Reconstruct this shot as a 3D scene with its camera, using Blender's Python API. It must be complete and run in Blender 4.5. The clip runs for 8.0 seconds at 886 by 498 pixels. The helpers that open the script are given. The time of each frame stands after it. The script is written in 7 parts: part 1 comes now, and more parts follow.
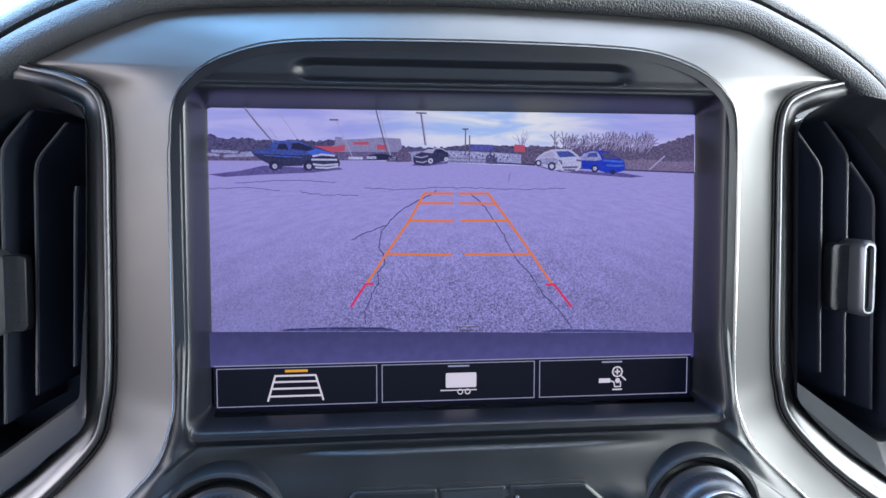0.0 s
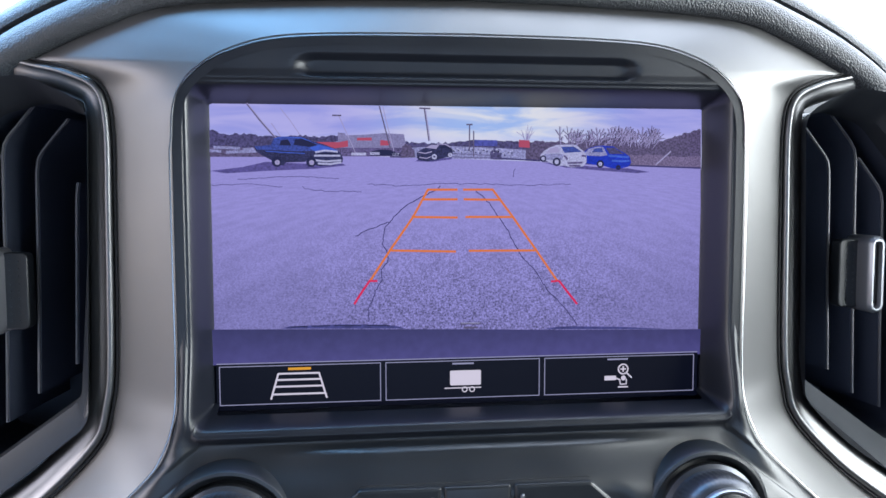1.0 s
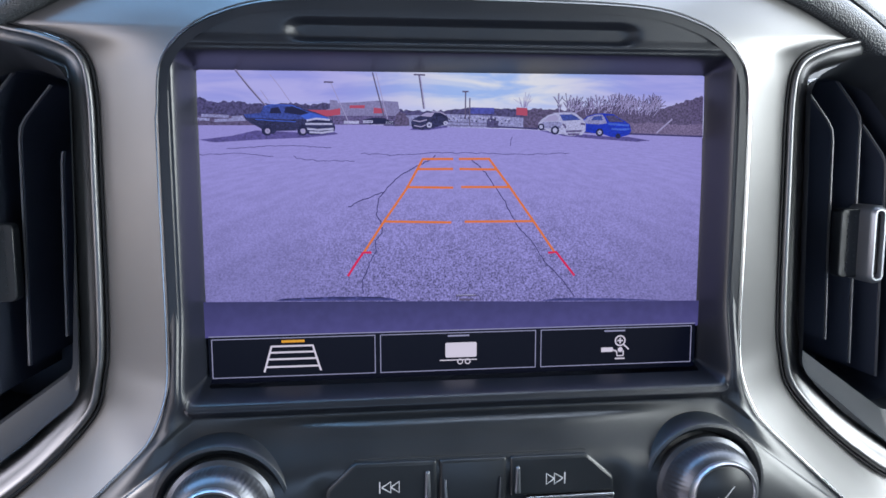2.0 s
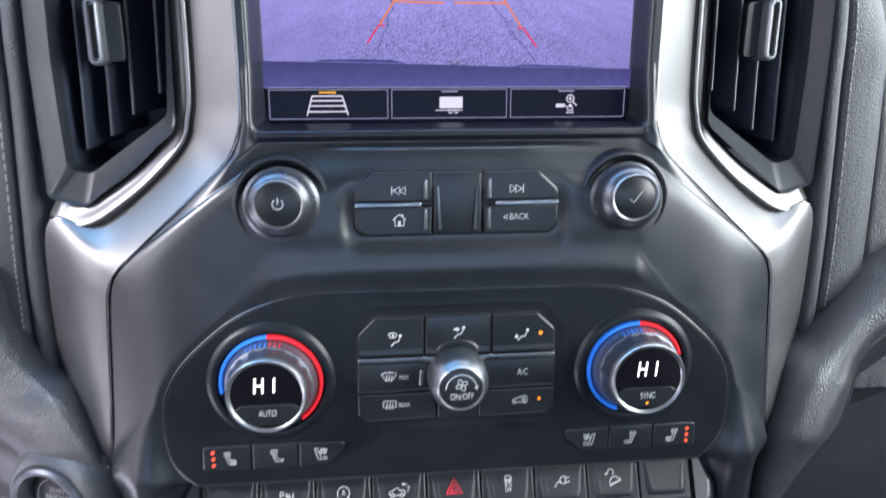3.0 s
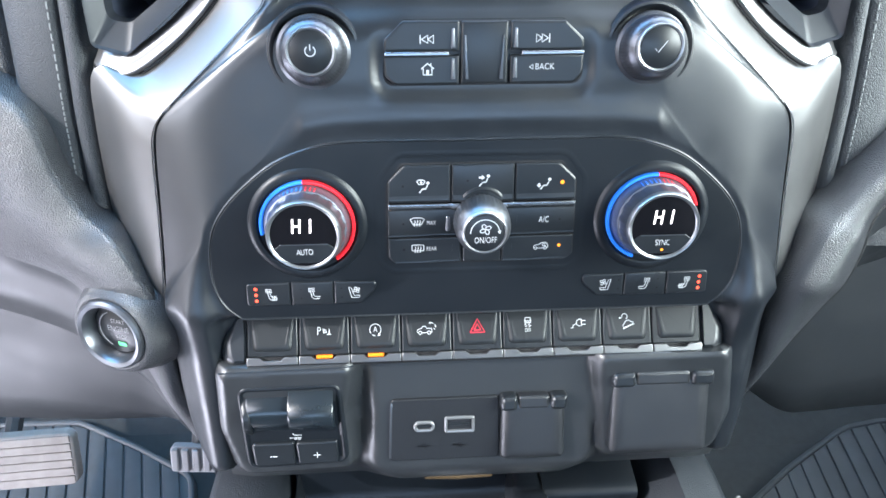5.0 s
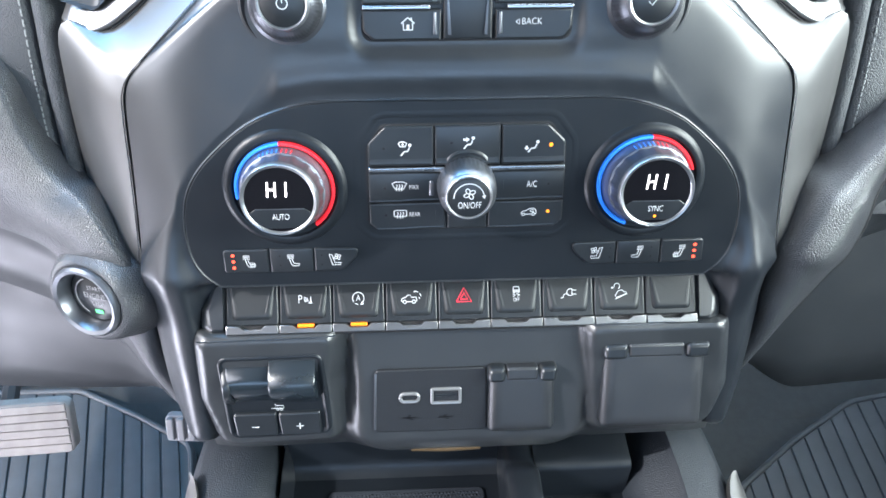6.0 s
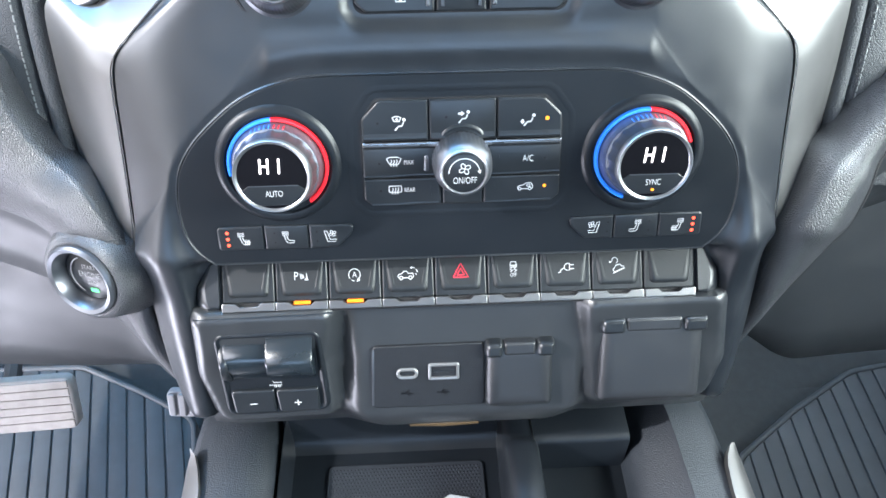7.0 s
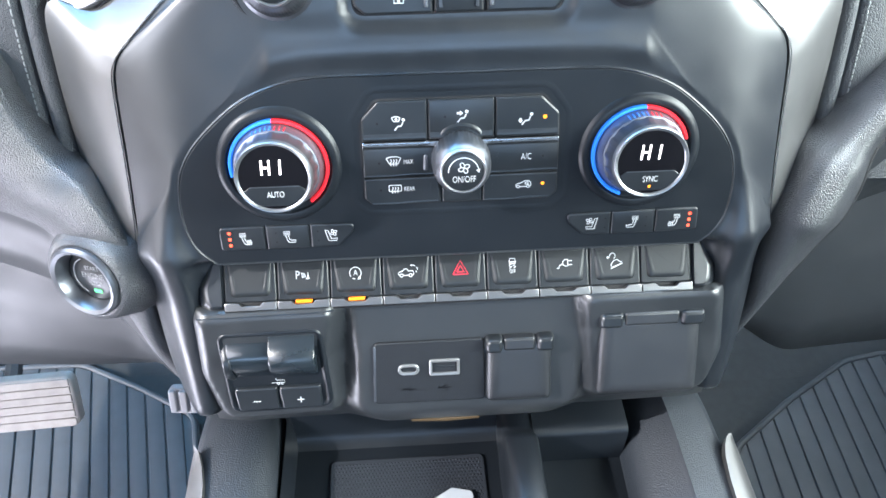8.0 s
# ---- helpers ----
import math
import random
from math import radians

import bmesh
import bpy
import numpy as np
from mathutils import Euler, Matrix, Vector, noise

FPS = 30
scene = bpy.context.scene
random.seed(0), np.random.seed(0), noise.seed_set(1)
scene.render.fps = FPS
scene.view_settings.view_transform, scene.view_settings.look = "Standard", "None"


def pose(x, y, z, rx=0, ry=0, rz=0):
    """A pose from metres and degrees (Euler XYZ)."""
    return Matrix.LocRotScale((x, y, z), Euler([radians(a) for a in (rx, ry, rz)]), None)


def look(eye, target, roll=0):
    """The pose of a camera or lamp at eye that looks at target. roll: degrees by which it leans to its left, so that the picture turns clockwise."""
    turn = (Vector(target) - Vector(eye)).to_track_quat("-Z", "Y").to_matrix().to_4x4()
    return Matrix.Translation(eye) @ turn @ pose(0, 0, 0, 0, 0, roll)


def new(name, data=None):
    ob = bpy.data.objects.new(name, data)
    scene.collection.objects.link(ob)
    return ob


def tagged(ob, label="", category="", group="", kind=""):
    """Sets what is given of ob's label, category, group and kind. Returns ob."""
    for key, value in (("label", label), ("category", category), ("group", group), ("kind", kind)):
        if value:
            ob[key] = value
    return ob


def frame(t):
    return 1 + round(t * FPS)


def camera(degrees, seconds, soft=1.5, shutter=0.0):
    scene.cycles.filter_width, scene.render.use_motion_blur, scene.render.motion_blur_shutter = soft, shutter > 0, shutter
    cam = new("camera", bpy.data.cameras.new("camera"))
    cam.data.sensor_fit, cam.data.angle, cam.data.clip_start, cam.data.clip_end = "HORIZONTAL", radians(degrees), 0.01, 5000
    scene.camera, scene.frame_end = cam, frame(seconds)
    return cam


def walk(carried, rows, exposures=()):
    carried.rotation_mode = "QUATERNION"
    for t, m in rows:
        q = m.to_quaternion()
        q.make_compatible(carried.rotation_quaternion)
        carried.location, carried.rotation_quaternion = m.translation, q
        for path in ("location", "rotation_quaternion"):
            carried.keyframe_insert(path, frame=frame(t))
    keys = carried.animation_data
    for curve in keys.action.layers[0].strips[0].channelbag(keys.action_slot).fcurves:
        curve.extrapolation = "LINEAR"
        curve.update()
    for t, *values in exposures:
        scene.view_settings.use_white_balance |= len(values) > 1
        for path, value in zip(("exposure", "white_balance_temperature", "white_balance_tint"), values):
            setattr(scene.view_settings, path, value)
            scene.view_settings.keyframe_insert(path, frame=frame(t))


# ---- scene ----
cam = camera(62.0, 8.0, soft=1.55, shutter=0.22)
PATH = [
    (0, (0.0015, 0.0401, 0.8948), (0.2361, 1.895, 0.2406), 1.95),
    (0.5, (0.0018, 0.0427, 0.8921), (0.2188, 1.899, 0.2387), 1.75),
    (1, (0.0016, 0.0421, 0.8939), (0.2263, 1.893, 0.233), 1.75),
    (1.2, (0.003, 0.0425, 0.897), (0.2185, 1.888, 0.223), 1.7),
    (2.3, (0.0023, 0.0491, 0.8947), (0.2408, 1.853, 0.1094), 1.97),
    (2.4, (0.009, 0.0371, 0.8879), (0.233, 1.847, 0.0886), 1.9),
    (2.5, (0.007, 0.024, 0.883), (0.237, 1.826, 0.044), 2.2),
    (2.7, (0.004, -0.017, 0.88), (0.228, 1.749, -0.031), 2.3),
    (2.8, (0.003, -0.033, 0.886), (0.216, 1.7, -0.09), 2.2),
    (2.9, (0.002, -0.049, 0.887), (0.212, 1.667, -0.12), 2.2),
    (3, (-0.002, -0.06, 0.886), (0.199, 1.638, -0.151), 2.0),
    (3.2, (-0.008, -0.077, 0.888), (0.182, 1.575, -0.222), 2.1),
    (3.5, (-0.007, -0.087, 0.886), (0.171, 1.522, -0.289), 2.1),
    (4, (-0.006, -0.088, 0.892), (0.146, 1.479, -0.342), 1.8),
    (5.5, (0.005, -0.078, 0.878), (0.099, 1.414, -0.452), 0.9),
    (6, (0.012, -0.074, 0.872), (0.092, 1.391, -0.487), 0.7),
    (6.5, (0.012, -0.07, 0.863), (0.084, 1.367, -0.526), 0.3),
    (7, (0.015, -0.071, 0.871), (0.088, 1.343, -0.541), 0.1),
    (7.5, (0.014, -0.071, 0.875), (0.091, 1.326, -0.554), -0.1),
    (8, (0.013, -0.072, 0.876), (0.096, 1.327, -0.551), -0.2),
]
EXPOSURES = [(0.0, 0.12, 6000, 16), (1.2, 0.12, 6000, 16), (2.5, 0.06, 6000, 16), (3.0, 0.58, 6000, 16), (3.5, 1.10, 5900, 11), (5.5, 1.42, 5950, 10), (8.0, 1.64, 6000, 10)]
walk(cam, [(t, look(eye, target, roll)) for t, eye, target, roll in PATH], EXPOSURES)

# ---------------------------------------------------------------- sky, sun and daylight through the glass
world = bpy.data.worlds.new("sky")
scene.world = world
world.use_nodes = True
wn = world.node_tree
sky = wn.nodes.new("ShaderNodeTexSky")
sky.sky_type, sky.sun_disc = "NISHITA", False
sky.sun_elevation, sky.sun_rotation = radians(38), radians(250)
wn.links.new(sky.outputs["Color"], wn.nodes["Background"].inputs["Color"])
wn.nodes["Background"].inputs["Strength"].default_value = 0.12

sun = new("sun", bpy.data.lights.new("sun", "SUN"))
sun.data.energy, sun.data.angle, sun.data.color = 2.0, radians(0.6), (1.0, 0.95, 0.88)
sun.matrix_world = look((-3, -1.1, 2.5), (0, 0, 0))


def window_light(name, eye, target, width, height, power, color):
    """An area lamp: sky light through one of the cab's window openings, or added fill."""
    lamp = new(name, bpy.data.lights.new(name, "AREA"))
    lamp.data.shape, lamp.data.size, lamp.data.size_y = "RECTANGLE", width, height
    lamp.data.energy, lamp.data.color = power, color
    lamp.matrix_world = look(eye, target)
    return lamp


window_light("windshield_daylight", (-0.42, 0.68, 1.055), (-0.42, 0.113, 0.232), 0.86, 0.86, 14.5, (0.32, 0.71, 1.16))
window_light("windshield_daylight", (0.42, 0.68, 1.055), (0.42, 0.113, 0.232), 0.74, 0.86, 11.2, (0.90, 1.0, 1.06))
window_light("driver_window_daylight", (-0.85, -0.15, 0.98), (0.0, 0.02, 0.80), 0.85, 0.52, 2.7, (1.0, 0.92, 0.91))
# low lamp added as fill for the driver's footwell; its source is unseen
window_light("open_driver_door_daylight", (-0.85, 0.0, 0.18), (-0.35, 0.30, 0.0), 0.90, 0.30, 5.0, (0.98, 0.94, 1.03))
window_light("passenger_window_daylight", (1.38, -0.22, 1.26), (0.1, 0.0, 0.86), 2.0, 0.9, 65.0, (0.95, 1.0, 0.90))
window_light("rear_window_daylight", (0.04, -1.80, 1.12), (0.04, 0.2, 0.80), 1.4, 0.42, 2.2, (0.62, 0.88, 1.25))

# ---------------------------------------------------------------- materials
MATS = {}


def material(name, color, rough=0.5, metal=0.0, grain=0.0, grain_size=400.0, leather=0.0, vary=0.0, vary_size=30.0,
             emit=0.0, coat=0.0, rough_vary=0.0, alpha=1.0, glass=0.0, spec=0.5):
    """A node material: base colour with slow variation, roughness variation and fine relief."""
    if name in MATS:
        return MATS[name]
    m = bpy.data.materials.new(name)
    m.use_nodes = True
    nt = m.node_tree
    b = nt.nodes["Principled BSDF"]
    b.inputs["Base Color"].default_value = (*color, 1)
    b.inputs["Roughness"].default_value = rough
    b.inputs["Metallic"].default_value = metal
    b.inputs["Specular IOR Level"].default_value = spec
    b.inputs["Coat Weight"].default_value = coat
    b.inputs["Coat Roughness"].default_value = 0.08
    b.inputs["Transmission Weight"].default_value = glass
    b.inputs["Alpha"].default_value = alpha
    if emit:
        b.inputs["Emission Color"].default_value = (*color, 1)
        b.inputs["Emission Strength"].default_value = emit
    co = nt.nodes.new("ShaderNodeTexCoord")
    if vary:
        n = nt.nodes.new("ShaderNodeTexNoise")
        n.inputs["Scale"].default_value, n.inputs["Detail"].default_value = vary_size, 6
        nt.links.new(co.outputs["Object"], n.inputs["Vector"])
        mix = nt.nodes.new("ShaderNodeMix")
        mix.data_type = "RGBA"
        mix.inputs[6].default_value = (*[c * (1 - vary) for c in color], 1)
        mix.inputs[7].default_value = (*[min(1, c * (1 + vary)) for c in color], 1)
        nt.links.new(n.outputs["Fac"], mix.inputs[0])
        nt.links.new(mix.outputs[2], b.inputs["Base Color"])
    if rough_vary:
        n = nt.nodes.new("ShaderNodeTexNoise")
        n.inputs["Scale"].default_value, n.inputs["Detail"].default_value = 55, 8
        nt.links.new(co.outputs["Object"], n.inputs["Vector"])
        r = nt.nodes.new("ShaderNodeMapRange")
        r.inputs[1].default_value, r.inputs[2].default_value = 0.3, 0.7
        r.inputs[3].default_value, r.inputs[4].default_value = rough - rough_vary, rough + rough_vary
        nt.links.new(n.outputs["Fac"], r.inputs[0])
        nt.links.new(r.outputs[0], b.inputs["Roughness"])
    last = None
    if leather:
        v = nt.nodes.new("ShaderNodeTexVoronoi")
        v.feature = "F1"
        v.inputs["Scale"].default_value = 1350
        v.inputs["Randomness"].default_value = 0.9
        nt.links.new(co.outputs["Object"], v.inputs["Vector"])
        bump = nt.nodes.new("ShaderNodeBump")
        bump.inputs["Strength"].default_value, bump.inputs["Distance"].default_value = leather, 0.002
        bump.invert = True
        nt.links.new(v.outputs["Distance"], bump.inputs["Height"])
        last = bump
    if grain:
        n = nt.nodes.new("ShaderNodeTexNoise")
        n.inputs["Scale"].default_value, n.inputs["Detail"].default_value = grain_size, 3
        nt.links.new(co.outputs["Object"], n.inputs["Vector"])
        bump = nt.nodes.new("ShaderNodeBump")
        bump.inputs["Strength"].default_value, bump.inputs["Distance"].default_value = grain, 0.0003
        nt.links.new(n.outputs["Fac"], bump.inputs["Height"])
        if last:
            nt.links.new(last.outputs[0], bump.inputs["Normal"])
        last = bump
    if last:
        nt.links.new(last.outputs[0], b.inputs["Normal"])
    MATS[name] = m
    return m


PANEL = material("satin_black_plastic", (0.0085, 0.0112, 0.0155), 0.35, spec=1.0, grain=0.10, grain_size=2600, vary=0.10, rough_vary=0.05)
# darker copy of the face plastic, with the shade round the screen in it
BEZELMAT = material("shaded_bezel_plastic", (0.0060, 0.0080, 0.0140), 0.36, spec=0.85, grain=0.10, grain_size=2600, vary=0.10, rough_vary=0.04)
POD = material("dark_grey_panel_plastic", (0.007, 0.0092, 0.0125), 0.38, spec=0.4, grain=0.12, grain_size=2600, vary=0.12, rough_vary=0.05)
BUTTON = material("button_black_plastic", (0.0104, 0.0128, 0.016), 0.34, spec=0.7, grain=0.06, grain_size=3000, vary=0.1, rough_vary=0.05)
SMOKED = material("smoked_black_plastic", (0.011, 0.016, 0.021), 0.25, spec=0.8, rough_vary=0.05)
SWITCHPAD = material("satin_switch_plastic", (0.0115, 0.0138, 0.0165), 0.46, spec=0.55, grain=0.08, grain_size=2500)
GLOSS = material("gloss_black_display", (0.006, 0.006, 0.008), 0.12, coat=0.4)
# black raised towards blue: haze over the vents put into the colour
DARK = material("haze_lifted_black", (0.058, 0.070, 0.105), 0.50, grain=0.1)
SILVER = material("satin_silver_trim", (0.190, 0.188, 0.187), 0.42, metal=0.85, grain=0.03, grain_size=5000, vary=0.03, rough_vary=0.03)
RING = material("polished_knob_ring", (0.40, 0.41, 0.43), 0.33, metal=0.92, rough_vary=0.03)
HOUSING = material("satin_housing_plastic", (0.020, 0.0225, 0.026), 0.37, spec=0.9, grain=0.12, grain_size=2500, vary=0.10, vary_size=25, rough_vary=0.05)
CHROME = material("satin_chrome", (0.44, 0.45, 0.47), 0.24, metal=1.0, vary=0.04, rough_vary=0.03)
USBRIM = material("matt_metal_rim", (0.25, 0.255, 0.26), 0.4, metal=0.6)
PALEPLASTIC = material("pale_grey_plastic", (0.24, 0.24, 0.25), 0.6, vary=0.15)
SLATEDGE = material("pale_slat_highlight", (0.136, 0.136, 0.1496), 0.35, vary=0.2, vary_size=80)
# dash leather made darker and bluer for the dim blue light on the console
CONSOLELEATHER = material("shaded_console_leather", (0.021, 0.026, 0.034), 0.46, spec=0.6, leather=0.36, vary=0.15)
SATINKNOB = material("satin_silver_knob", (0.30, 0.31, 0.34), 0.34, metal=0.75, vary=0.05, rough_vary=0.04)
CONE = material("satin_dark_chrome_cone", (0.22, 0.235, 0.28), 0.42, metal=0.9, rough_vary=0.03)
KNOB = material("dark_chrome_knob", (0.19, 0.20, 0.22), 0.36, metal=0.9, rough_vary=0.04)
MEDIAKNOB = material("dark_knurled_knob", (0.115, 0.12, 0.135), 0.34, metal=0.85, rough_vary=0.04)
# darker than the dash: the shade under the ridges is put into this colour
KNEE = material("smooth_shaded_knee_plastic", (0.019, 0.0215, 0.025), 0.44, spec=0.8, grain=0.2, grain_size=1800, vary=0.12, vary_size=30, rough_vary=0.05)
LEATHER = material("black_grained_leather", (0.049, 0.053, 0.059), 0.46, spec=0.6, leather=0.36, vary=0.15, rough_vary=0.06)
DASH = material("moulded_dash_plastic", (0.037, 0.039, 0.044), 0.36, spec=1.0, leather=0.40, vary=0.12, rough_vary=0.06)
BAND = material("brushed_vent_chrome", (0.235, 0.235, 0.24), 0.40, metal=1.0, vary=0.04, rough_vary=0.04)
GREYPLASTIC = material("soft_grey_plastic", (0.031, 0.035, 0.042), 0.45, grain=0.1, grain_size=2500, vary=0.08)
FLAPPLASTIC = material("satin_flap_plastic", (0.0125, 0.014, 0.017), 0.40, spec=0.9, grain=0.12, grain_size=2400, vary=0.1, rough_vary=0.05)
THREAD = material("grey_thread", (0.25, 0.26, 0.265), 0.7, vary=0.2, vary_size=900)
ICON = material("white_printed_icon", (0.60, 0.62, 0.64), 0.5)
STARTPRINT = material("faint_grey_print", (0.30, 0.31, 0.32), 0.5)
ICONDIM = material("grey_moulded_icon", (0.004, 0.004, 0.005), 0.3)
RED = material("red_printed_icon", (0.72, 0.03, 0.06), 0.5)
GROOVE = material("shadow_gap", (0.009, 0.009, 0.011), 0.7)
DIGIT = material("lit_white_digits", (1.0, 0.90, 0.86), 0.5, emit=1.6)
AMBER = material("lit_amber_bar", (0.92, 0.22, 0.004), 0.4, emit=0.13)
AMBERDOT = material("lit_amber_dot", (1.0, 0.28, 0.01), 0.4, emit=0.42)
REDDOT = material("lit_red_dot", (1.0, 0.07, 0.03), 0.4, emit=1.1)
GREEN = material("lit_green_dot", (0.08, 0.60, 0.18), 0.4, emit=0.3)
BLUEARC = material("blue_arc", (0.035, 0.20, 0.80), 0.30, emit=0.18)
REDARC = material("red_arc", (0.80, 0.02, 0.03), 0.30, emit=0.18)
RUBBER = material("ribbed_rubber_mat", (0.050, 0.054, 0.058), 0.6, grain=0.3, grain_size=1500, vary=0.25, vary_size=18, rough_vary=0.08)
CARPET = material("grey_carpet", (0.032, 0.034, 0.035), 0.95, grain=1.0, grain_size=1200, vary=0.3, vary_size=90)
PEDAL = material("worn_dusty_pedal_rubber", (0.32, 0.295, 0.27), 0.75, grain=0.5, grain_size=600, vary=0.30, vary_size=60)
STEEL = material("painted_steel", (0.05, 0.05, 0.052), 0.5)
CAB = material("cab_lining", (0.20, 0.20, 0.20), 0.85, vary=0.1)
TANWALL = material("tan_reflection_lining", (0.34, 0.24, 0.18), 0.8, vary=0.1)
CLEAR = material("clear_plastic", (0.42, 0.45, 0.48), 0.15, coat=0.5)
TRAYMAT = material("perforated_tray_mat", (0.012, 0.0155, 0.022), 0.6, vary=0.1)

# ---------------------------------------------------------------- the tilted frame of the centre stack
# local x to the right, local y up along the face, local z out of the face; numbers in millimetres
LEAN = 15.7
STACK = pose(0.038, 0.229, 0.733, 90 - LEAN, 0, 0)


def S(a, lo, hi):
    """Smooth step from 0 at lo to 1 at hi."""
    k = min(1.0, max(0.0, (a - lo) / (hi - lo)))
    return k * k * (3 - 2 * k)


def lerp(a, b, k):
    return tuple(p + (q - p) * k for p, q in zip(a, b))


def thing(name, label, category, m=None, group="", kind=""):
    ob = new(name)
    ob.empty_display_size = 0.02
    ob.matrix_world = STACK if m is None else m
    return tagged(ob, label, category, group, kind)


def part(name, bm, mat, parent, label="", at=None, flat=False, crease=38, kind=""):
    """Links a bmesh (in millimetres, in its thing's frame) as one mesh object under a thing or a part."""
    bmesh.ops.remove_doubles(bm, verts=bm.verts, dist=0.002)
    bmesh.ops.recalc_face_normals(bm, faces=bm.faces)
    me = bpy.data.meshes.new(name)
    bm.to_mesh(me)
    bm.free()
    me.transform(Matrix.Scale(0.001, 4))
    return place(name, me, mat, parent, label, at, flat, crease, kind)


def place(name, me, mat, parent, label="", at=None, flat=False, crease=38, kind=""):
    if not me.materials:
        me.materials.append(mat)
        if not flat:
            me.polygons.foreach_set("use_smooth", [True] * len(me.polygons))
            me.set_sharp_from_angle(angle=radians(crease))
            flatten_caps(me)
    ob = new(name, me)
    if parent is not None:
        ob.parent = parent
    if at is not None:
        ob.location = Vector(at) / 1000
    return tagged(ob, label, kind=kind)


# ---------------------------------------------------------------- shapes
def rounded(points, seg=5):
    """A closed outline from (x, y, radius) corners."""
    out, n = [], len(points)
    for i in range(n):
        p, r = Vector(points[i][:2]), points[i][2]
        a, b = Vector(points[i - 1][:2]) - p, Vector(points[(i + 1) % n][:2]) - p
        if r <= 0:
            out.append((p.x, p.y))
            continue
        la, lb = a.length, b.length
        a, b = a / la, b / lb
        ang = max(0.05, a.angle(b))
        if ang > math.pi - 0.03:
            out.append((p.x, p.y))
            continue
        d = min(r / math.tan(ang / 2), la * 0.49, lb * 0.49)
        r = d * math.tan(ang / 2)
        c = p + (a + b).normalized() * (r / math.sin(ang / 2))
        s, e = p + a * d - c, p + b * d - c
        sweep = s.angle_signed(e)
        for k in range(seg + 1):
            v = s.copy()
            v.rotate(Matrix.Rotation(-sweep * k / seg, 2))
            out.append((c.x + v.x, c.y + v.y))
    return out


def box_outline(x0, y0, x1, y1, r=1.0, seg=4):
    return rounded([(x0, y0, r), (x1, y0, r), (x1, y1, r), (x0, y1, r)], seg)


def inset(poly, d):
    """The outline moved inwards by d."""
    n = len(poly)
    area = sum(poly[i][0] * poly[(i + 1) % n][1] - poly[(i + 1) % n][0] * poly[i][1] for i in range(n))
    sign = 1 if area > 0 else -1
    out = []
    for i in range(n):
        p = Vector(poly[i])
        a, b = p - Vector(poly[i - 1]), Vector(poly[(i + 1) % n]) - p
        if a.length < 1e-6 or b.length < 1e-6:
            a = b = a + b
        na, nb = Vector((-a.y, a.x)).normalized() * sign, Vector((-b.y, b.x)).normalized() * sign
        m = na + nb
        if m.length < 1e-4:
            m = na
        m.normalize()
        k = d / max(0.45, m.dot(na))
        out.append((p.x + m.x * k, p.y + m.y * k))
    # edges that turned over are drawn together into one corner
    for _ in range(3):
        bad = []
        for i in range(n):
            j = (i + 1) % n
            ex, ey = poly[j][0] - poly[i][0], poly[j][1] - poly[i][1]
            fx, fy = out[j][0] - out[i][0], out[j][1] - out[i][1]
            bad.append(ex * fx + ey * fy < -1e-9)
        if not any(bad) or all(bad):
            break
        i = 0
        while bad[i]:
            i += 1
        k = i
        while k < i + n:
            if bad[k % n]:
                e = k
                while bad[e % n]:
                    e += 1
                a, b = Vector(out[(k - 1) % n]), Vector(out[k % n])
                c, f = Vector(out[e % n]), Vector(out[(e + 1) % n])
                r, s = b - a, f - c
                den = r.x * s.y - r.y * s.x
                mid = (b + c) / 2
                if abs(den) > 1e-9:
                    q = a + r * (((c - a).x * s.y - (c - a).y * s.x) / den)
                    if (q - mid).length < abs(d) * 4 + 1:
                        mid = q
                for v in range(k, e + 1):
                    out[v % n] = (mid.x, mid.y)
                k = e
            k += 1
    return out


def loft(rings, cap0=False, cap1=False, closed=True, bm=None):
    """Joins rings of (x, y, z) points with quads."""
    bm = bm or bmesh.new()
    vs = [[bm.verts.new(p) for p in ring] for ring in rings]
    n = len(vs[0])
    for a, b in zip(vs, vs[1:]):
        for i in range(n if closed else n - 1):
            j = (i + 1) % n
            bm.faces.new((a[i], a[j], b[j], b[i]))
    if cap0:
        bm.faces.new(vs[0][::-1])
    if cap1:
        bm.faces.new(vs[-1])
    return bm


def plate(poly, z0, z1, bevel=0.6, dome=0.0, bm=None):
    """A slab with that outline from z0 to z1, its front edge rounded by bevel; dome sinks its edge further."""
    rings = [[(x, y, z0) for x, y in poly]]
    for k in range(4):
        a = math.pi / 2 * k / 3
        q = inset(poly, bevel * (1 - math.cos(a))) if k else poly
        rings.append([(x, y, z1 - dome - bevel * (1 - math.sin(a))) for x, y in q])
    if dome:
        q = inset(poly, bevel + abs(dome) * 3)
        rings.append([(x, y, z1) for x, y in q])
    return loft(rings, True, True, bm=bm)


def flatten_caps(me):
    """Keeps large flat faces flat: their normals do not bend towards the rounded edges."""
    n = len(me.polygons)
    area = np.zeros(n)
    me.polygons.foreach_get("area", area)
    sides = np.zeros(n, dtype=int)
    me.polygons.foreach_get("loop_total", sides)
    for i in np.nonzero(sides > 4)[0]:
        me.polygons[int(i)].use_smooth = False


def lathe(profile, n=48, cap0=False, cap1=True, bm=None):
    """A body of revolution from (radius, z) pairs."""
    rings = [[(r * math.cos(2 * math.pi * i / n), r * math.sin(2 * math.pi * i / n), z) for i in range(n)] for r, z in profile]
    return loft(rings, cap0, cap1, bm=bm)


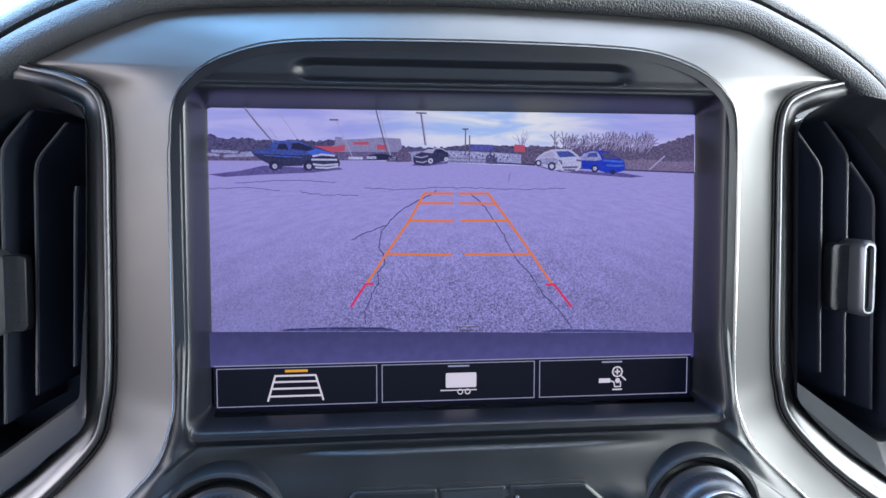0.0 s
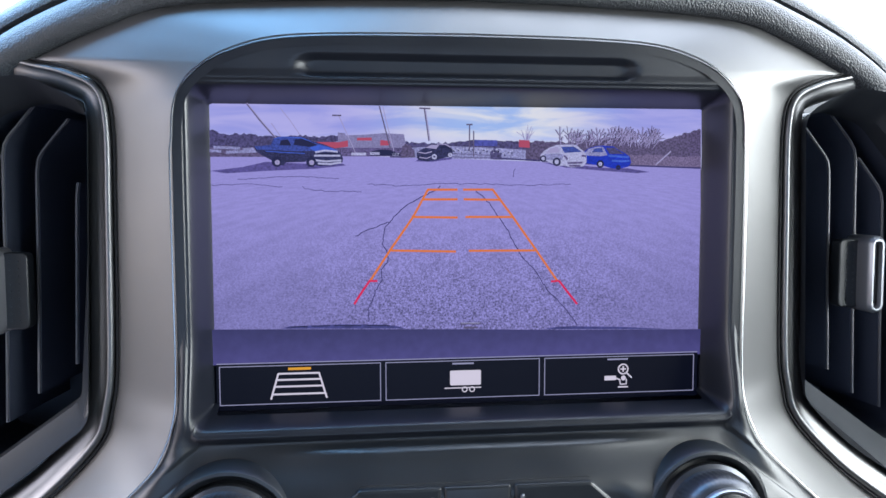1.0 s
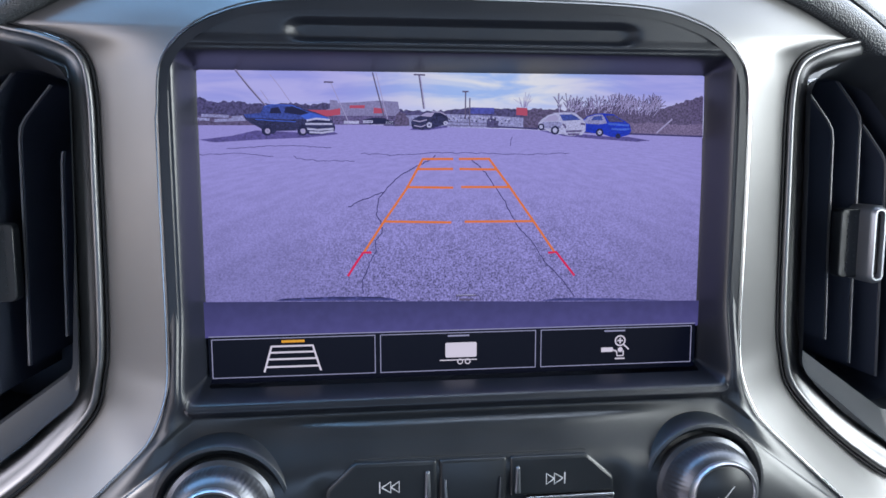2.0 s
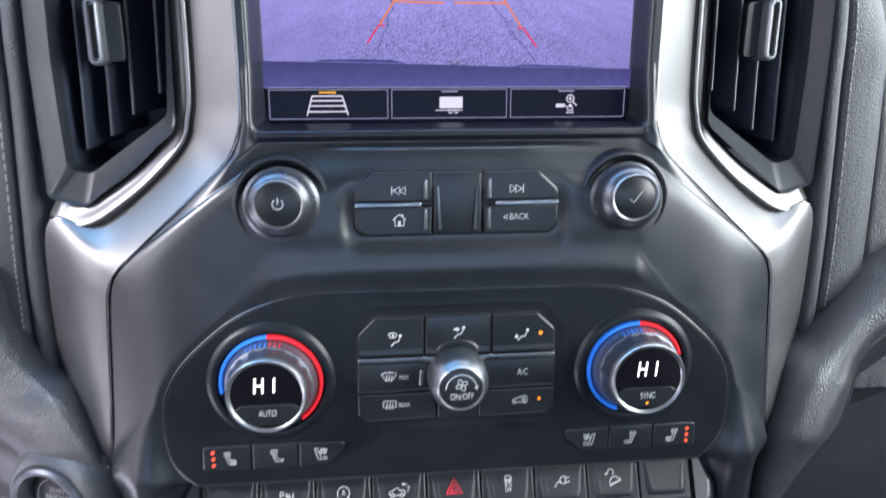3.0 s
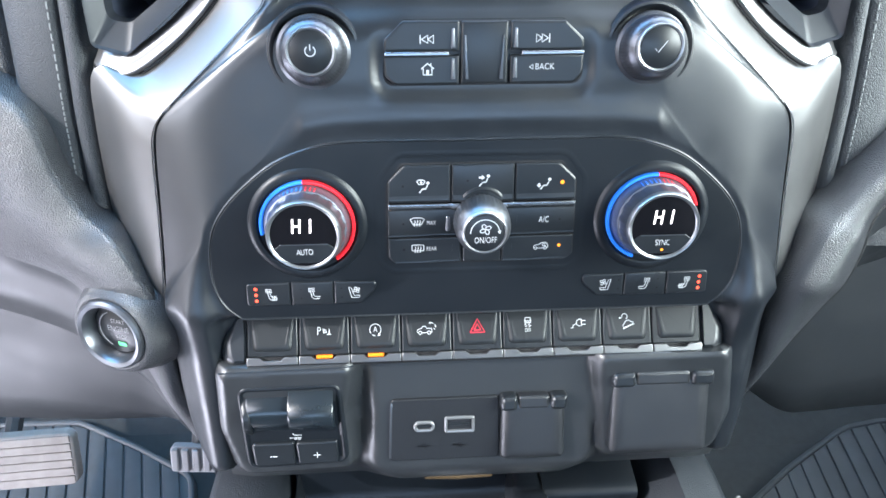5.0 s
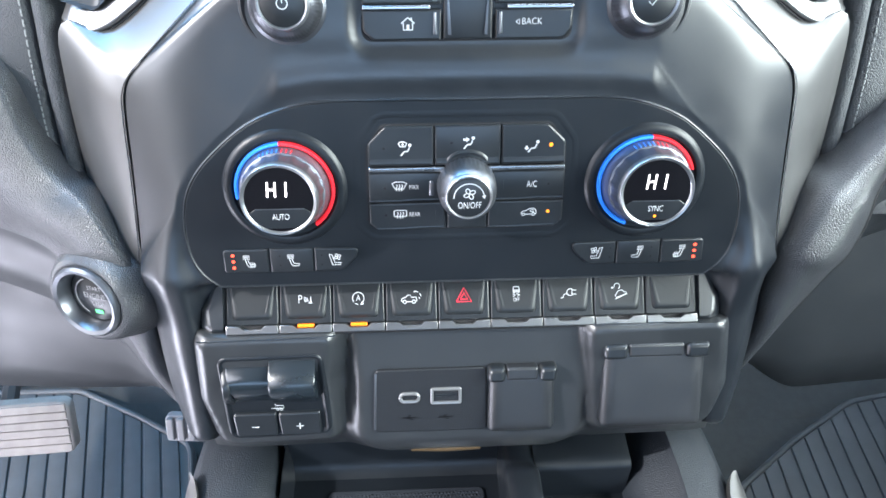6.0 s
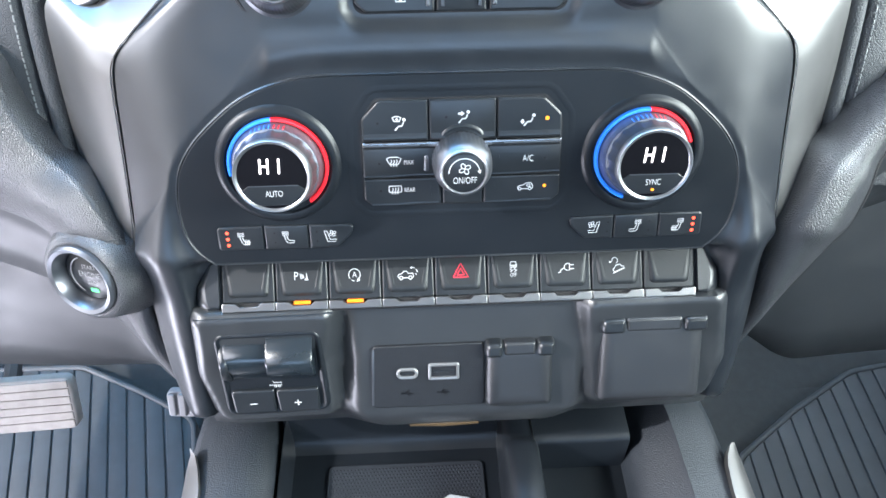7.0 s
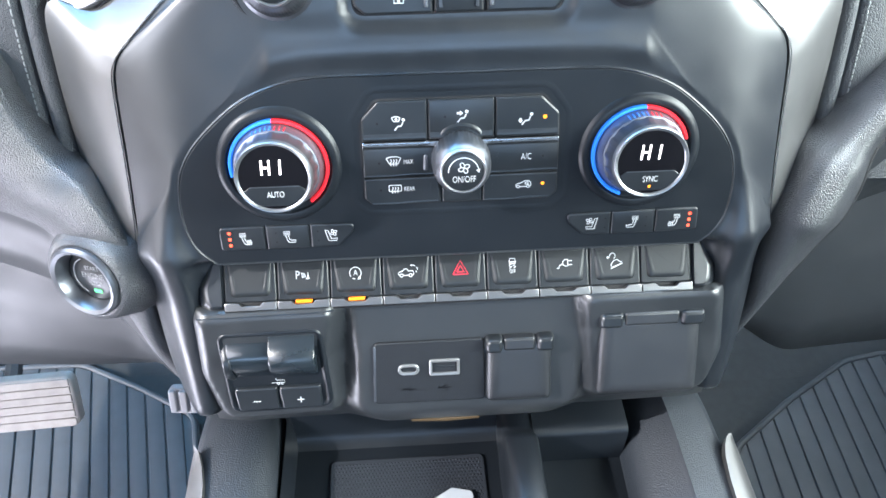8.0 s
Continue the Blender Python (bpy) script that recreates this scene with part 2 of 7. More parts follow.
def fluted(profile, waves, count, depth, n):
    rings = []
    for k, (r, z) in enumerate(profile):
        ring = []
        for i in range(n):
            a = 2 * math.pi * i / n
            q = r - (depth * (0.5 + 0.5 * math.cos(a * count)) ** 2 if k in waves else 0)
            ring.append((q * math.cos(a), q * math.sin(a), z))
        rings.append(ring)
    return loft(rings, False, True)


def tube(path, radius, n=8, bm=None, flat=1.0):
    """A round bar along a path of (x, y, z)."""
    path = [Vector(p) for p in path]
    rings, up = [], Vector((0.13, 0.21, 0.97))
    for i, p in enumerate(path):
        d = (path[min(i + 1, len(path) - 1)] - path[max(i - 1, 0)]).normalized()
        s = d.cross(up).normalized()
        t = s.cross(d)
        rings.append([tuple(p + s * radius * math.cos(2 * math.pi * k / n) + t * radius * flat * math.sin(2 * math.pi * k / n)) for k in range(n)])
    return loft(rings, True, True, bm=bm)


def ribbon(path, width, z=0.0, thick=0.12, bm=None, closed=False):
    """A flat printed line along a path of (x, y)."""
    bm = bm or bmesh.new()
    pts = [Vector(p) for p in path]
    n = len(pts)
    rings = []
    for i, p in enumerate(pts):
        if closed:
            d = pts[(i + 1) % n] - pts[i - 1]
        else:
            d = pts[min(i + 1, n - 1)] - pts[max(i - 1, 0)]
        d = d.normalized() if d.length > 1e-6 else Vector((1, 0))
        s = Vector((-d.y, d.x)) * width / 2
        rings.append([(p.x + s.x, p.y + s.y, z), (p.x + s.x, p.y + s.y, z + thick), (p.x - s.x, p.y - s.y, z + thick), (p.x - s.x, p.y - s.y, z)])
    if closed:
        rings.append(rings[0])
    return loft(rings, not closed, not closed, bm=bm)


def slab(poly, z=0.0, thick=0.12, bm=None):
    bm = bm or bmesh.new()
    return loft([[(x, y, z) for x, y in poly], [(x, y, z + thick) for x, y in poly]], True, True, bm=bm)


def disc(cx, cy, r, z=0.0, thick=0.12, n=16, bm=None):
    return slab([(cx + r * math.cos(2 * math.pi * i / n), cy + r * math.sin(2 * math.pi * i / n)) for i in range(n)], z, thick, bm)


def arc(cx, cy, r, a0, a1, n=16):
    return [(cx + r * math.cos(radians(a0 + (a1 - a0) * i / n)), cy + r * math.sin(radians(a0 + (a1 - a0) * i / n))) for i in range(n + 1)]


def smooth_path(points, steps=6):
    """Catmull-Rom through points of any size."""
    out = []
    for i in range(len(points) - 1):
        p0, p1, p2, p3 = points[max(i - 1, 0)], points[i], points[i + 1], points[min(i + 2, len(points) - 1)]
        for k in range(steps):
            t = k / steps
            out.append(tuple(0.5 * (2 * b + (c - a) * t + (2 * a - 5 * b + 4 * c - d) * t * t + (3 * b - a - 3 * c + d) * t ** 3) for a, b, c, d in zip(p0, p1, p2, p3)))
    out.append(tuple(points[-1]))
    return out


def mirrored(half):
    """A left-to-right row of points from its right half, given from the middle (x = 0) outwards."""
    return [(-p[0], *p[1:]) for p in reversed(half[1:])] + list(half)


def lettering(name, words, size, at, mat, parent, spread=1.0, label="", bold=0.0, narrow=0.86):
    """Words in the built-in font, centred at a place (mm) of the parent's frame."""
    cu = bpy.data.curves.new(name, "FONT")
    cu.body, cu.size, cu.align_x, cu.align_y = words, size / 1000, "CENTER", "CENTER"
    cu.extrude, cu.space_character, cu.offset, cu.resolution_u = 0.00006, spread, (bold - 0.012 * size) / 1000, 3
    ob = bpy.data.objects.new(name, cu)
    scene.collection.objects.link(ob)
    bpy.context.view_layer.update()
    me = bpy.data.meshes.new_from_object(ob.evaluated_get(bpy.context.evaluated_depsgraph_get()))
    bpy.data.objects.remove(ob)
    bpy.data.curves.remove(cu)
    me.name = name
    me.materials.clear()
    me.transform(Matrix.Diagonal((narrow, 1, 1, 1)))
    return place(name, me, mat, parent, label or f'printed word "{words}"', at, flat=True)

# ---------------------------------------------------------------- centre stack: the black face
# right half of the face's edge, from the top middle down: across, up, out
EDGE = [(0, 156, -14), (40, 155.5, -14), (62, 154, -14), (76, 150, -14), (84, 145.5, -14), (90, 139.5, -14), (93, 131, -14),
        (93.5, 115, -14), (93.5, 80, -14), (93.5, 48, -14), (94.5, 34, -13), (98.5, 22.5, -11), (104, 15.5, -10), (122, -1.5, -8),
        (143, -21, -8), (151, -28.5, -9), (156.5, -37, -10), (159, -50, -11), (161.5, -80, -12), (165, -117, -12.5),
        (169, -132, -16), (171.5, -150, -24), (173, -180, -28), (171, -215, -30), (164, -236, -32), (150, -246, -32), (100, -247, -30), (50, -247, -30), (0, -247, -30)]
POD_HALF = [(0, -40.5), (40, -40.5), (68, -41), (84, -44), (100, -50.5), (114, -61), (126, -73), (133.5, -86), (136.5, -102), (135.5, -118), (131, -128),
            (124, -135)]
HOLE = 83.0  # half width of the opening for the screen


def edge_distance(x, y, poly):
    """Distance from a point to an outline, negative inside."""
    best, inside, n = 1e9, False, len(poly)
    for i in range(n):
        (ax, ay), (bx, by) = poly[i], poly[(i + 1) % n]
        dx, dy = bx - ax, by - ay
        k = min(1.0, max(0.0, ((x - ax) * dx + (y - ay) * dy) / (dx * dx + dy * dy + 1e-9)))
        best = min(best, math.hypot(x - ax - k * dx, y - ay - k * dy))
        if (ay > y) != (by > y) and x < (bx - ax) * (y - ay) / (by - ay) + ax:
            inside = not inside
    return -best if inside else best


POD_POLY = [(-x, y) for x, y in reversed(POD_HALF[1:])] + POD_HALF
SHOULDER_HALF = [(0, -32.5), (40, -33), (70, -34), (90, -37), (107, -42.5), (125, -51.5), (140, -66.5), (147, -79), (150.5, -106), (151, -140), (151.5, -165), (150, -262)]
SHOULDER = [(-x, y) for x, y in reversed(SHOULDER_HALF[1:])] + SHOULDER_HALF
FRAME = (90.0, 30.6, 141.0, 5.0)  # the crest round the screen: half width, foot, head, corner radius


def frame_distance(x, y):
    """Distance outwards from the crest round the screen, negative inside."""
    half, foot, head, r = FRAME
    qx, qy = abs(x) - half + r, abs(y - (foot + head) / 2) - (head - foot) / 2 + r
    return math.hypot(max(qx, 0), max(qy, 0)) + min(max(qx, qy), 0) - r


def face_height(x, y):
    """How far the black face stands out at a place."""
    d = frame_distance(x, y)
    top = -14.6 + 5.2 * (1 - S(y, 31, 62))
    if d < 0:  # the slope from the crest down to the glass
        return top - (27.4 + top) * S(-d, 0.3, 6.4)
    ax = abs(x)
    rim = top + 0.5 * S(d, 0, 1.2) - 0.6 * S(d, 1.2, 4.0)
    if y > 70:  # the brow above the screen, with a long shallow trough
        over = max(abs(x) - 50, 0)
        trough = 1 - S(math.hypot(over, (y - 146.2) * 1.4), 2.2, 6.0)
        return rim + 0.6 * S(y, 141, 154) - 1.9 * trough
    # below the crest: a soft channel, then the brow over the media keys and gentle cheeks beside it
    fall = FRAME[1] - 1.6 - y
    brow = 1 - S(ax, 30, 78)
    steep = 4.4 * S(fall, 2.6, 6.0) + 7.2 * S(fall, 5.0, 19)
    gentle = 11.6 * S(fall, 1.0, 27)
    side = S(ax, 76, 93) * S(y, 2, 22)
    h = rim - 2.0 * S(fall, -0.6, 2.6) + (brow * steep + (1 - brow) * gentle) * (1 - 0.3 * side)
    low = lower_height(x, y)
    return low + (h - low) * S(y, -12, 20) if y < 20 else h


def lower_height(x, y):
    """The face below the screen, with its hollows and rounded sides."""
    ax = abs(x)
    low = S(-y, 60, 105)
    d = edge_distance(x, y, POD_POLY)
    crest = (2.0 + 3.4 * low) * S(d, 1.3, 13.0 + 2.0 * low) * S(y, -165, -128) * (1 - S(-y, 122, 135) * (1 - S(ax, 127, 139)))
    # outside the shoulder the face falls away towards the trim
    ds = max(0.0, edge_distance(x, y, SHOULDER))
    soft = math.sqrt(ds * ds + 10.0) - math.sqrt(10.0)
    deep = 15.0
    fall = deep * (1 - math.exp(-(0.33 + 0.72 * S(-y, 60, 105)) * soft / deep))
    out = S(ax, 92, 128) * (1 - S(y, -12, 18))
    cheek = crest * (1 - S(y, -44, 2) * (1 - out)) - fall * out - (1 - out) * 0.9 * S(ds, 0, 12) * (1 - S(y, -22, -10))
    if y > 8:
        cheek -= 10 * S(ax, 82, 108) * S(y, 6, 30)
    roll = 0.0
    if y < -112:
        roll = -14 * S(ax, 146, 176) ** 1.3 * S(-y, 120, 150)
    bottom = -30 * S(-y, 236, 248) if y < -236 else 0.0
    # behind the lower housing the face lies further back
    if y < -133:
        bottom -= (13 * (1 - S(ax, 122, 130)) + 11 * (1 - S(ax, 135, 144))) * S(-y, 134, 138)
    # shallow hollow round the media keys
    hollow = 0.0
    if abs(y) < 24 and ax < 58:
        d = edge_distance(x, y, KEYPAD)
        hollow = -2.4 * (1 - S(d, 1.0, 7.0)) if d > -1 else -2.4
    return cheek + roll + bottom + hollow


KEYPAD = rounded([(-46.5, -15, 5), (46.5, -15, 5), (46.5, 6, 4), (37, 15, 4), (-37, 15, 4), (-46.5, 6, 4)])

stack = thing("center_stack_panel", "satin black plastic centre stack face set into the dashboard", "dashboard panel")
MID = (0.0, 84.0)
outer = smooth_path(EDGE, 9)
outer = mirrored(outer)[:-1]
RINGS = 132
rings = [[] for _ in range(RINGS)]
for x, y, z in outer:
    dx, dy = x - MID[0], y - MID[1]
    k = min(HOLE / abs(dx) if dx else 9e9, (50.4 if dy > 0 else 50.0) / abs(dy) if dy else 9e9)
    hx, hy = MID[0] + dx * k, MID[1] + dy * k
    far = math.hypot(x - hx, y - hy)
    short = min(16.0, far * 0.4)
    for j in range(RINGS):
        s = short * j / 30 / far if j < 30 else (short + (far - short) * (j - 30) / (RINGS - 31)) / far
        px, py = hx + (x - hx) * s, hy + (y - hy) * s
        h = face_height(px, py)
        near = 1 - S(far * (1 - s), 0, 9 + 19 * S(y, -50, -20) * (1 - S(y, 26, 44))) if far > 30 else S(s, 0.86, 1.0)
        rings[j].append((px, py, h + (z - h) * near))
# the cheeks beside the knobs flow softly into the shoulder
grid = np.array(rings)
keep = np.zeros(grid.shape[:2])
for j in range(30, RINGS - 3):
    for i in range(grid.shape[1]):
        gx, gy = abs(grid[j, i, 0]), grid[j, i, 1]
        if gx > 84 and -130 < gy < 34:
            keep[j, i] = S(gx, 85, 97) * (1 - S(gy, 22, 34)) * S(gy, -130, -95) * S(edge_distance(gx, gy, POD_POLY), 4, 14) * min(1.0, (RINGS - 3 - j) / 3)
for _ in range(900):
    gz = grid[:, :, 2]
    mean = (np.roll(gz, 1, 0) + np.roll(gz, -1, 0) + np.roll(gz, 1, 1) + np.roll(gz, -1, 1)) / 4
    grid[:, :, 2] = gz + 0.7 * keep * (mean - gz)
rings = [[tuple(p) for p in row] for row in grid.tolist()]
rings[-1] = [(x, y, z - 1.4) for (x, y), (_, _, z) in zip(inset([(x, y) for x, y, z in outer], 2.0), outer)]
rings[-2] = [(x, y, z) for (x, y), (_, _, z) in zip(inset([(x, y) for x, y, z in outer], 3.0), outer)]
rings.append([(x, y, z - 10) for (x, y), (_, _, z) in zip(inset([(x, y) for x, y, z in outer], 1.9), outer)])
whole = loft(rings)
# same moulding round the screen, cut off to take the darker copy
bezel = whole.copy()
bmesh.ops.delete(whole, geom=[f for f in whole.faces if f.calc_center_median().y > 26.9], context="FACES")
bmesh.ops.delete(bezel, geom=[f for f in bezel.faces if f.calc_center_median().y <= 26.9], context="FACES")
part("face_moulding", whole, PANEL, stack, crease=60)
part("screen_bezel", bezel, BEZELMAT, stack, "bezel sloping down to the screen, face plastic darkened for shade", crease=60)
back = [(x * 0.995, y, -40 + min(0, z + 14)) for x, y, z in outer]
part("backing", loft([back, [(x * 0.97, y, -75) for x, y, z in back]], True, True), DARK, stack)

# ---------------------------------------------------------------- silver trim round the stack
trim = thing("silver_trim_surround", "satin silver trim arching round the screen and running down both sides", "trim")
SECTION = [  # inner edge and outer edge, right half, from the top middle down
    ((0, 156, -14), (0, 170, -25)), ((40, 155.5, -14), (50, 169, -26)), ((62, 154, -14), (95, 166.5, -28)), ((76, 150, -14), (117, 160, -30)),
    ((83, 146.5, -14), (141, 149.5, -33)), ((87, 143, -14), (129, 146.5, -30)), ((91, 138, -14), (118.5, 141, -28.5)), ((93.2, 130, -14), (115, 129, -28)),
    ((93.5, 100, -14), (115, 100, -28)), ((93.5, 48, -14), (115.8, 52, -28)), ((95, 33, -13), (117.6, 36, -28)), ((101, 18.5, -10.5), (122, 23, -28)),
    ((122, -1.5, -8), (138, 6, -28)), ((149, -26.5, -8.5), (163, -12.5, -28)), ((156.5, -37, -10), (187, -10.5, -31)), ((159, -52, -11), (194, -42, -37)),
    ((162, -85, -12), (196.5, -88, -42)), ((165, -117, -12.5), (198, -122, -45)), ((168.5, -134, -19), (199, -140, -50))]


def trim_row(s):
    """Points across the trim at a station."""
    (a, b), out = s, []
    fold = S(-b[1], 0, 30)
    for k in range(11):
        t = k / 10
        p = lerp(a, b, t)
        bulge = 0.5 * math.sin(math.pi * t) * (1 - fold) + fold * (3.6 * math.sin(math.pi * min(1, t * 1.15)) ** 0.8 * (1 - t * 0.5))
        out.append((p[0], p[1], p[2] + bulge))
    return [(a[0] - 0.2, a[1], a[2] - 6), (a[0], a[1], a[2] - 0.8)] + out[0:1] + out[1:] + [(b[0] + 0.2, b[1], b[2] - 6)]


half = [(*a, *b) for a, b in SECTION]
fine = []
for chunk in (half[:5], half[4:]):
    fine += smooth_path(chunk, 5)
right_rows = [trim_row((p[:3], p[3:])) for p in fine]
left_rows = [[(-x, y, z) for x, y, z in row] for row in reversed(right_rows[1:])]
part("trim_surface", loft(left_rows + right_rows, closed=False), SILVER, trim, crease=50)
edge_line = mirrored([(x + (0.6 if y < 120 else 0.0), y + (0.6 if y >= 120 else 0.0), z + 0.5) for x, y, z in smooth_path(EDGE[:21], 5)])
part("bright_edge", tube(edge_line, 0.32, 6), CHROME, trim, "thin bright inner edge")
gap_line = mirrored([(x - (0.9 if y < 120 else 0.0), y - (0.9 if y >= 120 else 0.0), z - 2.4) for x, y, z in smooth_path(EDGE[:21], 5)])
part("shadow_gap", tube(gap_line, 1.5, 6), GROOVE, trim, "dark gap along the inner edge")

# ---------------------------------------------------------------- air vents
BEZEL = [(146, 150.8, -34.5)] + [p for _, p in SECTION[4:13]] + [(154, -6.6, -28), (164, -13.0, -28.3), (172, -15.6, -29.2), (180, -14.8, -31.5), (186, -12.8, -35.0), (190, -11.0, -39.5)]
CAVITY = rounded([(124, 132, 8), (140, 138.5, 12), (157, 134, 16), (178, 110, 16), (179.5, 60, 5), (178.5, 12, 5), (168, 9.5, 6), (131, 36, 8)], 5)


def air_vent(side):
    tan = "chrome-edged dashboard air vent with black upright slats"
    ob = thing("air_vent", tan, "air vent", group="dashboard air vents")
    fx = lambda pts: [(side * p[0], *p[1:]) for p in pts]
    path = smooth_path(BEZEL, 6)
    # chrome band: profile across the band, in steps towards the vent's inside
    rows = []
    n = len(path)
    for i, p in enumerate(path):
        a, b = Vector(path[max(i - 1, 0)][:2]), Vector(path[min(i + 1, n - 1)][:2])
        d = (b - a).normalized()
        nrm = Vector((-d.y, d.x))
        grow = 0.80 + 0.20 * S(i / n, 0.1, 0.4) + 0.22 * S(i / n, 0.55, 0.8)
        row = []
        for off, up in ((0.7, -6), (0.7, 0.2), (1.0, 1.2), (1.6, 1.9), (2.4, 2.0), (3.1, 1.6), (3.5, 1.1), (5.2, 0.8), (7.2, 0.1), (8.8, -1.0), (9.8, -2.4), (10.3, -4.4), (10.4, -10)):
            row.append((p[0] + nrm.x * off * grow, p[1] + nrm.y * off * grow, p[2] + up))
        rows.append(fx(row))
    rows = [[tuple(Vector(q).lerp(sum((Vector(r) for r in rows[0]), Vector()) / len(rows[0]) - Vector((0, 0, 3)), 0.5)) for q in rows[0]]] + rows
    rows += [[(x + side * 0.8, y, z - 2.5) for x, y, z in rows[-1]], [(x + side * 0.9, y, z - 12) for x, y, z in rows[-1]]]
    part("chrome_band", loft(rows, closed=False), BAND, ob, "satin chrome band", crease=60)
    groove = []
    for i, p in enumerate(path):
        groove.append((side * p[0], p[1], p[2] + 0.4))
    part("shadow_gap", tube(groove, 0.5, 6), GROOVE, ob)
    # inner funnel from the band to the opening
    fun = rounded([(121.5, 134.5, 10), (140, 143.5, 14), (160, 141, 18), (184, 118, 18), (186, 60, 5), (186, 0, 4), (169, -4.5, 6), (124.5, 31, 9)], 5)
    r0 = fx([(x, y, -24 - 6 * S(x, 150, 186)) for x, y in fun])
    r1 = fx([(x, y, -28 - 4 * S(x, 150, 186)) for x, y in inset(fun, 1.2)])
    r2 = fx([(x, y, -37) for x, y in CAVITY])
    r3 = fx([(x, y, -45) for x, y in inset(CAVITY, 1.0)])
    part("funnel", loft([r0, r1, r2, r3]), GREYPLASTIC, ob, "dark grey funnel round the slats", crease=30)
    r4 = fx([(x, y, -43) for x, y in inset(CAVITY, 0.3)])
    r5 = fx([(x, y, -95) for x, y in inset(CAVITY, 0.5)])
    part("duct", loft([r4, r5], False, True), DARK, ob)
    # upright slats, each with its top bent inwards and a pale bead painting its edge's highlight
    for x, lo, hi, bend in ((134, 46, 112, 0), (147, 36, 120, 11), (158, 26, 125, 12), (170, 20, 108, 11)):
        spine = [(x + 2.0, lo), (x + 1.0, lo + 30), (x, hi - 6), (x - 0.6, hi - 2), (x - 2.2, hi + 1), (x - bend, hi + 1 + bend)][:6 if bend else 4]
        rws = []
        for sx_, sy_ in spine:
            rws.append([(side * (sx_ - 0.7), sy_, -48), (side * (sx_ + 0.7), sy_, -48), (side * (sx_ - 3.3), sy_, -92), (side * (sx_ - 4.7), sy_, -92)])
        blade = part("slat", loft(rws, True, True), DARK, ob)
        part("edge_bead", tube([(side * sx_, sy_, -47.6) for sx_, sy_ in spine], 0.5, 6), SLATEDGE, blade)
    # sliding tab on one slat
    body = rounded([(-3.5, -14.6, 3.3), (3.5, -14.6, 3.3), (3.5, 14.6, 3.3), (-3.5, 14.6, 3.3)], 4)
    t_ob = part("tab", loft([[(x, y, -14) for x, y in body], [(x, y, -2) for x, y in body], [(x, y, -0.8) for x, y in inset(body, 0.5)],
                             [(x, y, 0) for x, y in inset(body, 1.3)], [(x, y, 0) for x, y in inset(body, 1.9)], [(x, y, -2.5) for x, y in inset(body, 2.5)]], True, True),
                SATINKNOB, ob, "chrome adjusting tab", at=(156 if side > 0 else -157.5, 75.5 if side > 0 else 73.5, -30))
    bmd = bmesh.new()
    for i in range(2):
        for j in range(9):
            disc(side * (-7.5 + i * 2.6), -10 + j * 2.5, 0.45, -7.2, 0.5, 8, bmd)
    part("grip_dots", bmd, GREYPLASTIC, t_ob)
    part("grip_pad", plate(box_outline(side * -6.2 - 4.5, -13, side * -6.2 + 4.5, 13, 2), -12, -7.1, 0.5), BUTTON, t_ob)
    part("tab_slot", plate(box_outline(-1.0, -11.4, 1.0, 11.4, 0.9), -6, -1.6, 0.2), GROOVE, t_ob, "dark slot along the tab")
    return ob


air_vent(-1)
air_vent(1)

# ---------------------------------------------------------------- leather dashboard pad
dash = thing("dashboard", "black grained leather dashboard with grey stitched seams", "dashboard")
PAD = [(0, 170, -25), (50, 169, -26), (95, 166.5, -28), (117, 160, -30), (141, 149.5, -33), (160, 137, -36), (178, 117, -38), (187, 90, -39), (189, 50, -40), (190.5, 20, -40),
       (192.5, -10, -41), (195, -40, -43), (196.5, -80, -45), (197.5, -125, -47)]
pad = mirrored(smooth_path(PAD, 6))


def pad_rows(profile):
    rows, n = [], len(pad)
    for i, p in enumerate(pad):
        a, b = Vector(pad[max(i - 2, 0)][:2]), Vector(pad[min(i + 2, n - 1)][:2])
        d = (b - a).normalized()
        nrm = Vector((-d.y, d.x))
        up = S(p[1], 60, 150)
        row = []
        for off, rise, tip in profile:
            slim = 0.62 + 0.30 * S(p[1], 70, 150)
            n_off = off * slim if off < 17.35 else 17.35 * slim + (off - 17.35) * (1 - 0.30 * up)
            row.append((p[0] + nrm.x * n_off, p[1] + nrm.y * n_off, p[2] + rise + tip * up))
        rows.append(row)
    return rows


ROLL = [(-0.6, -14, 0), (-0.2, -3, 0), (0.8, 1.6, 0), (3, 4.2, -1), (6.5, 5.6, -2.5), (10.5, 5.6, -5), (14, 4.2, -8), (16.2, 1.8, -10), (17.2, -1.2, -11.5), (17.4, -4, -12.5)]
part("leather_roll", loft(pad_rows(ROLL), closed=False), LEATHER, dash, "rolled leather edge", crease=70)
FIELD = [(17.3, -4.5, -12.5), (17.8, -0.8, -11.5), (19.5, 1.4, -11.5), (22, 2.0, -12.5), (27, 2.0, -16), (34, 1.2, -24), (42, -1.5, -40), (46, -6, -52), (47, -14, -60)]
part("leather_panel", loft(pad_rows(FIELD), closed=False), LEATHER, dash, "flat stitched leather panel", crease=70)
bst = bmesh.new()
rows = pad_rows([(21.8, 2.05, -12.5), (22.6, 2.05, -12.8)])
for i in range(len(rows) - 1):
    p, q = Vector(rows[i][0]), Vector(rows[i + 1][0])
    if p.y > 110:
        continue
    steps = max(1, round((q - p).length / 3.4))
    for k in range(steps):
        a, b = p.lerp(q, (k + 0.12) / steps), p.lerp(q, (k + 0.80) / steps)
        tube([a, (a + b) / 2 + Vector((0, 0, 0.35)), b], 0.42, 5, bst)
tagged(part("stitching", bst, THREAD, dash, "row of grey thread stitches"), kind="stuff")
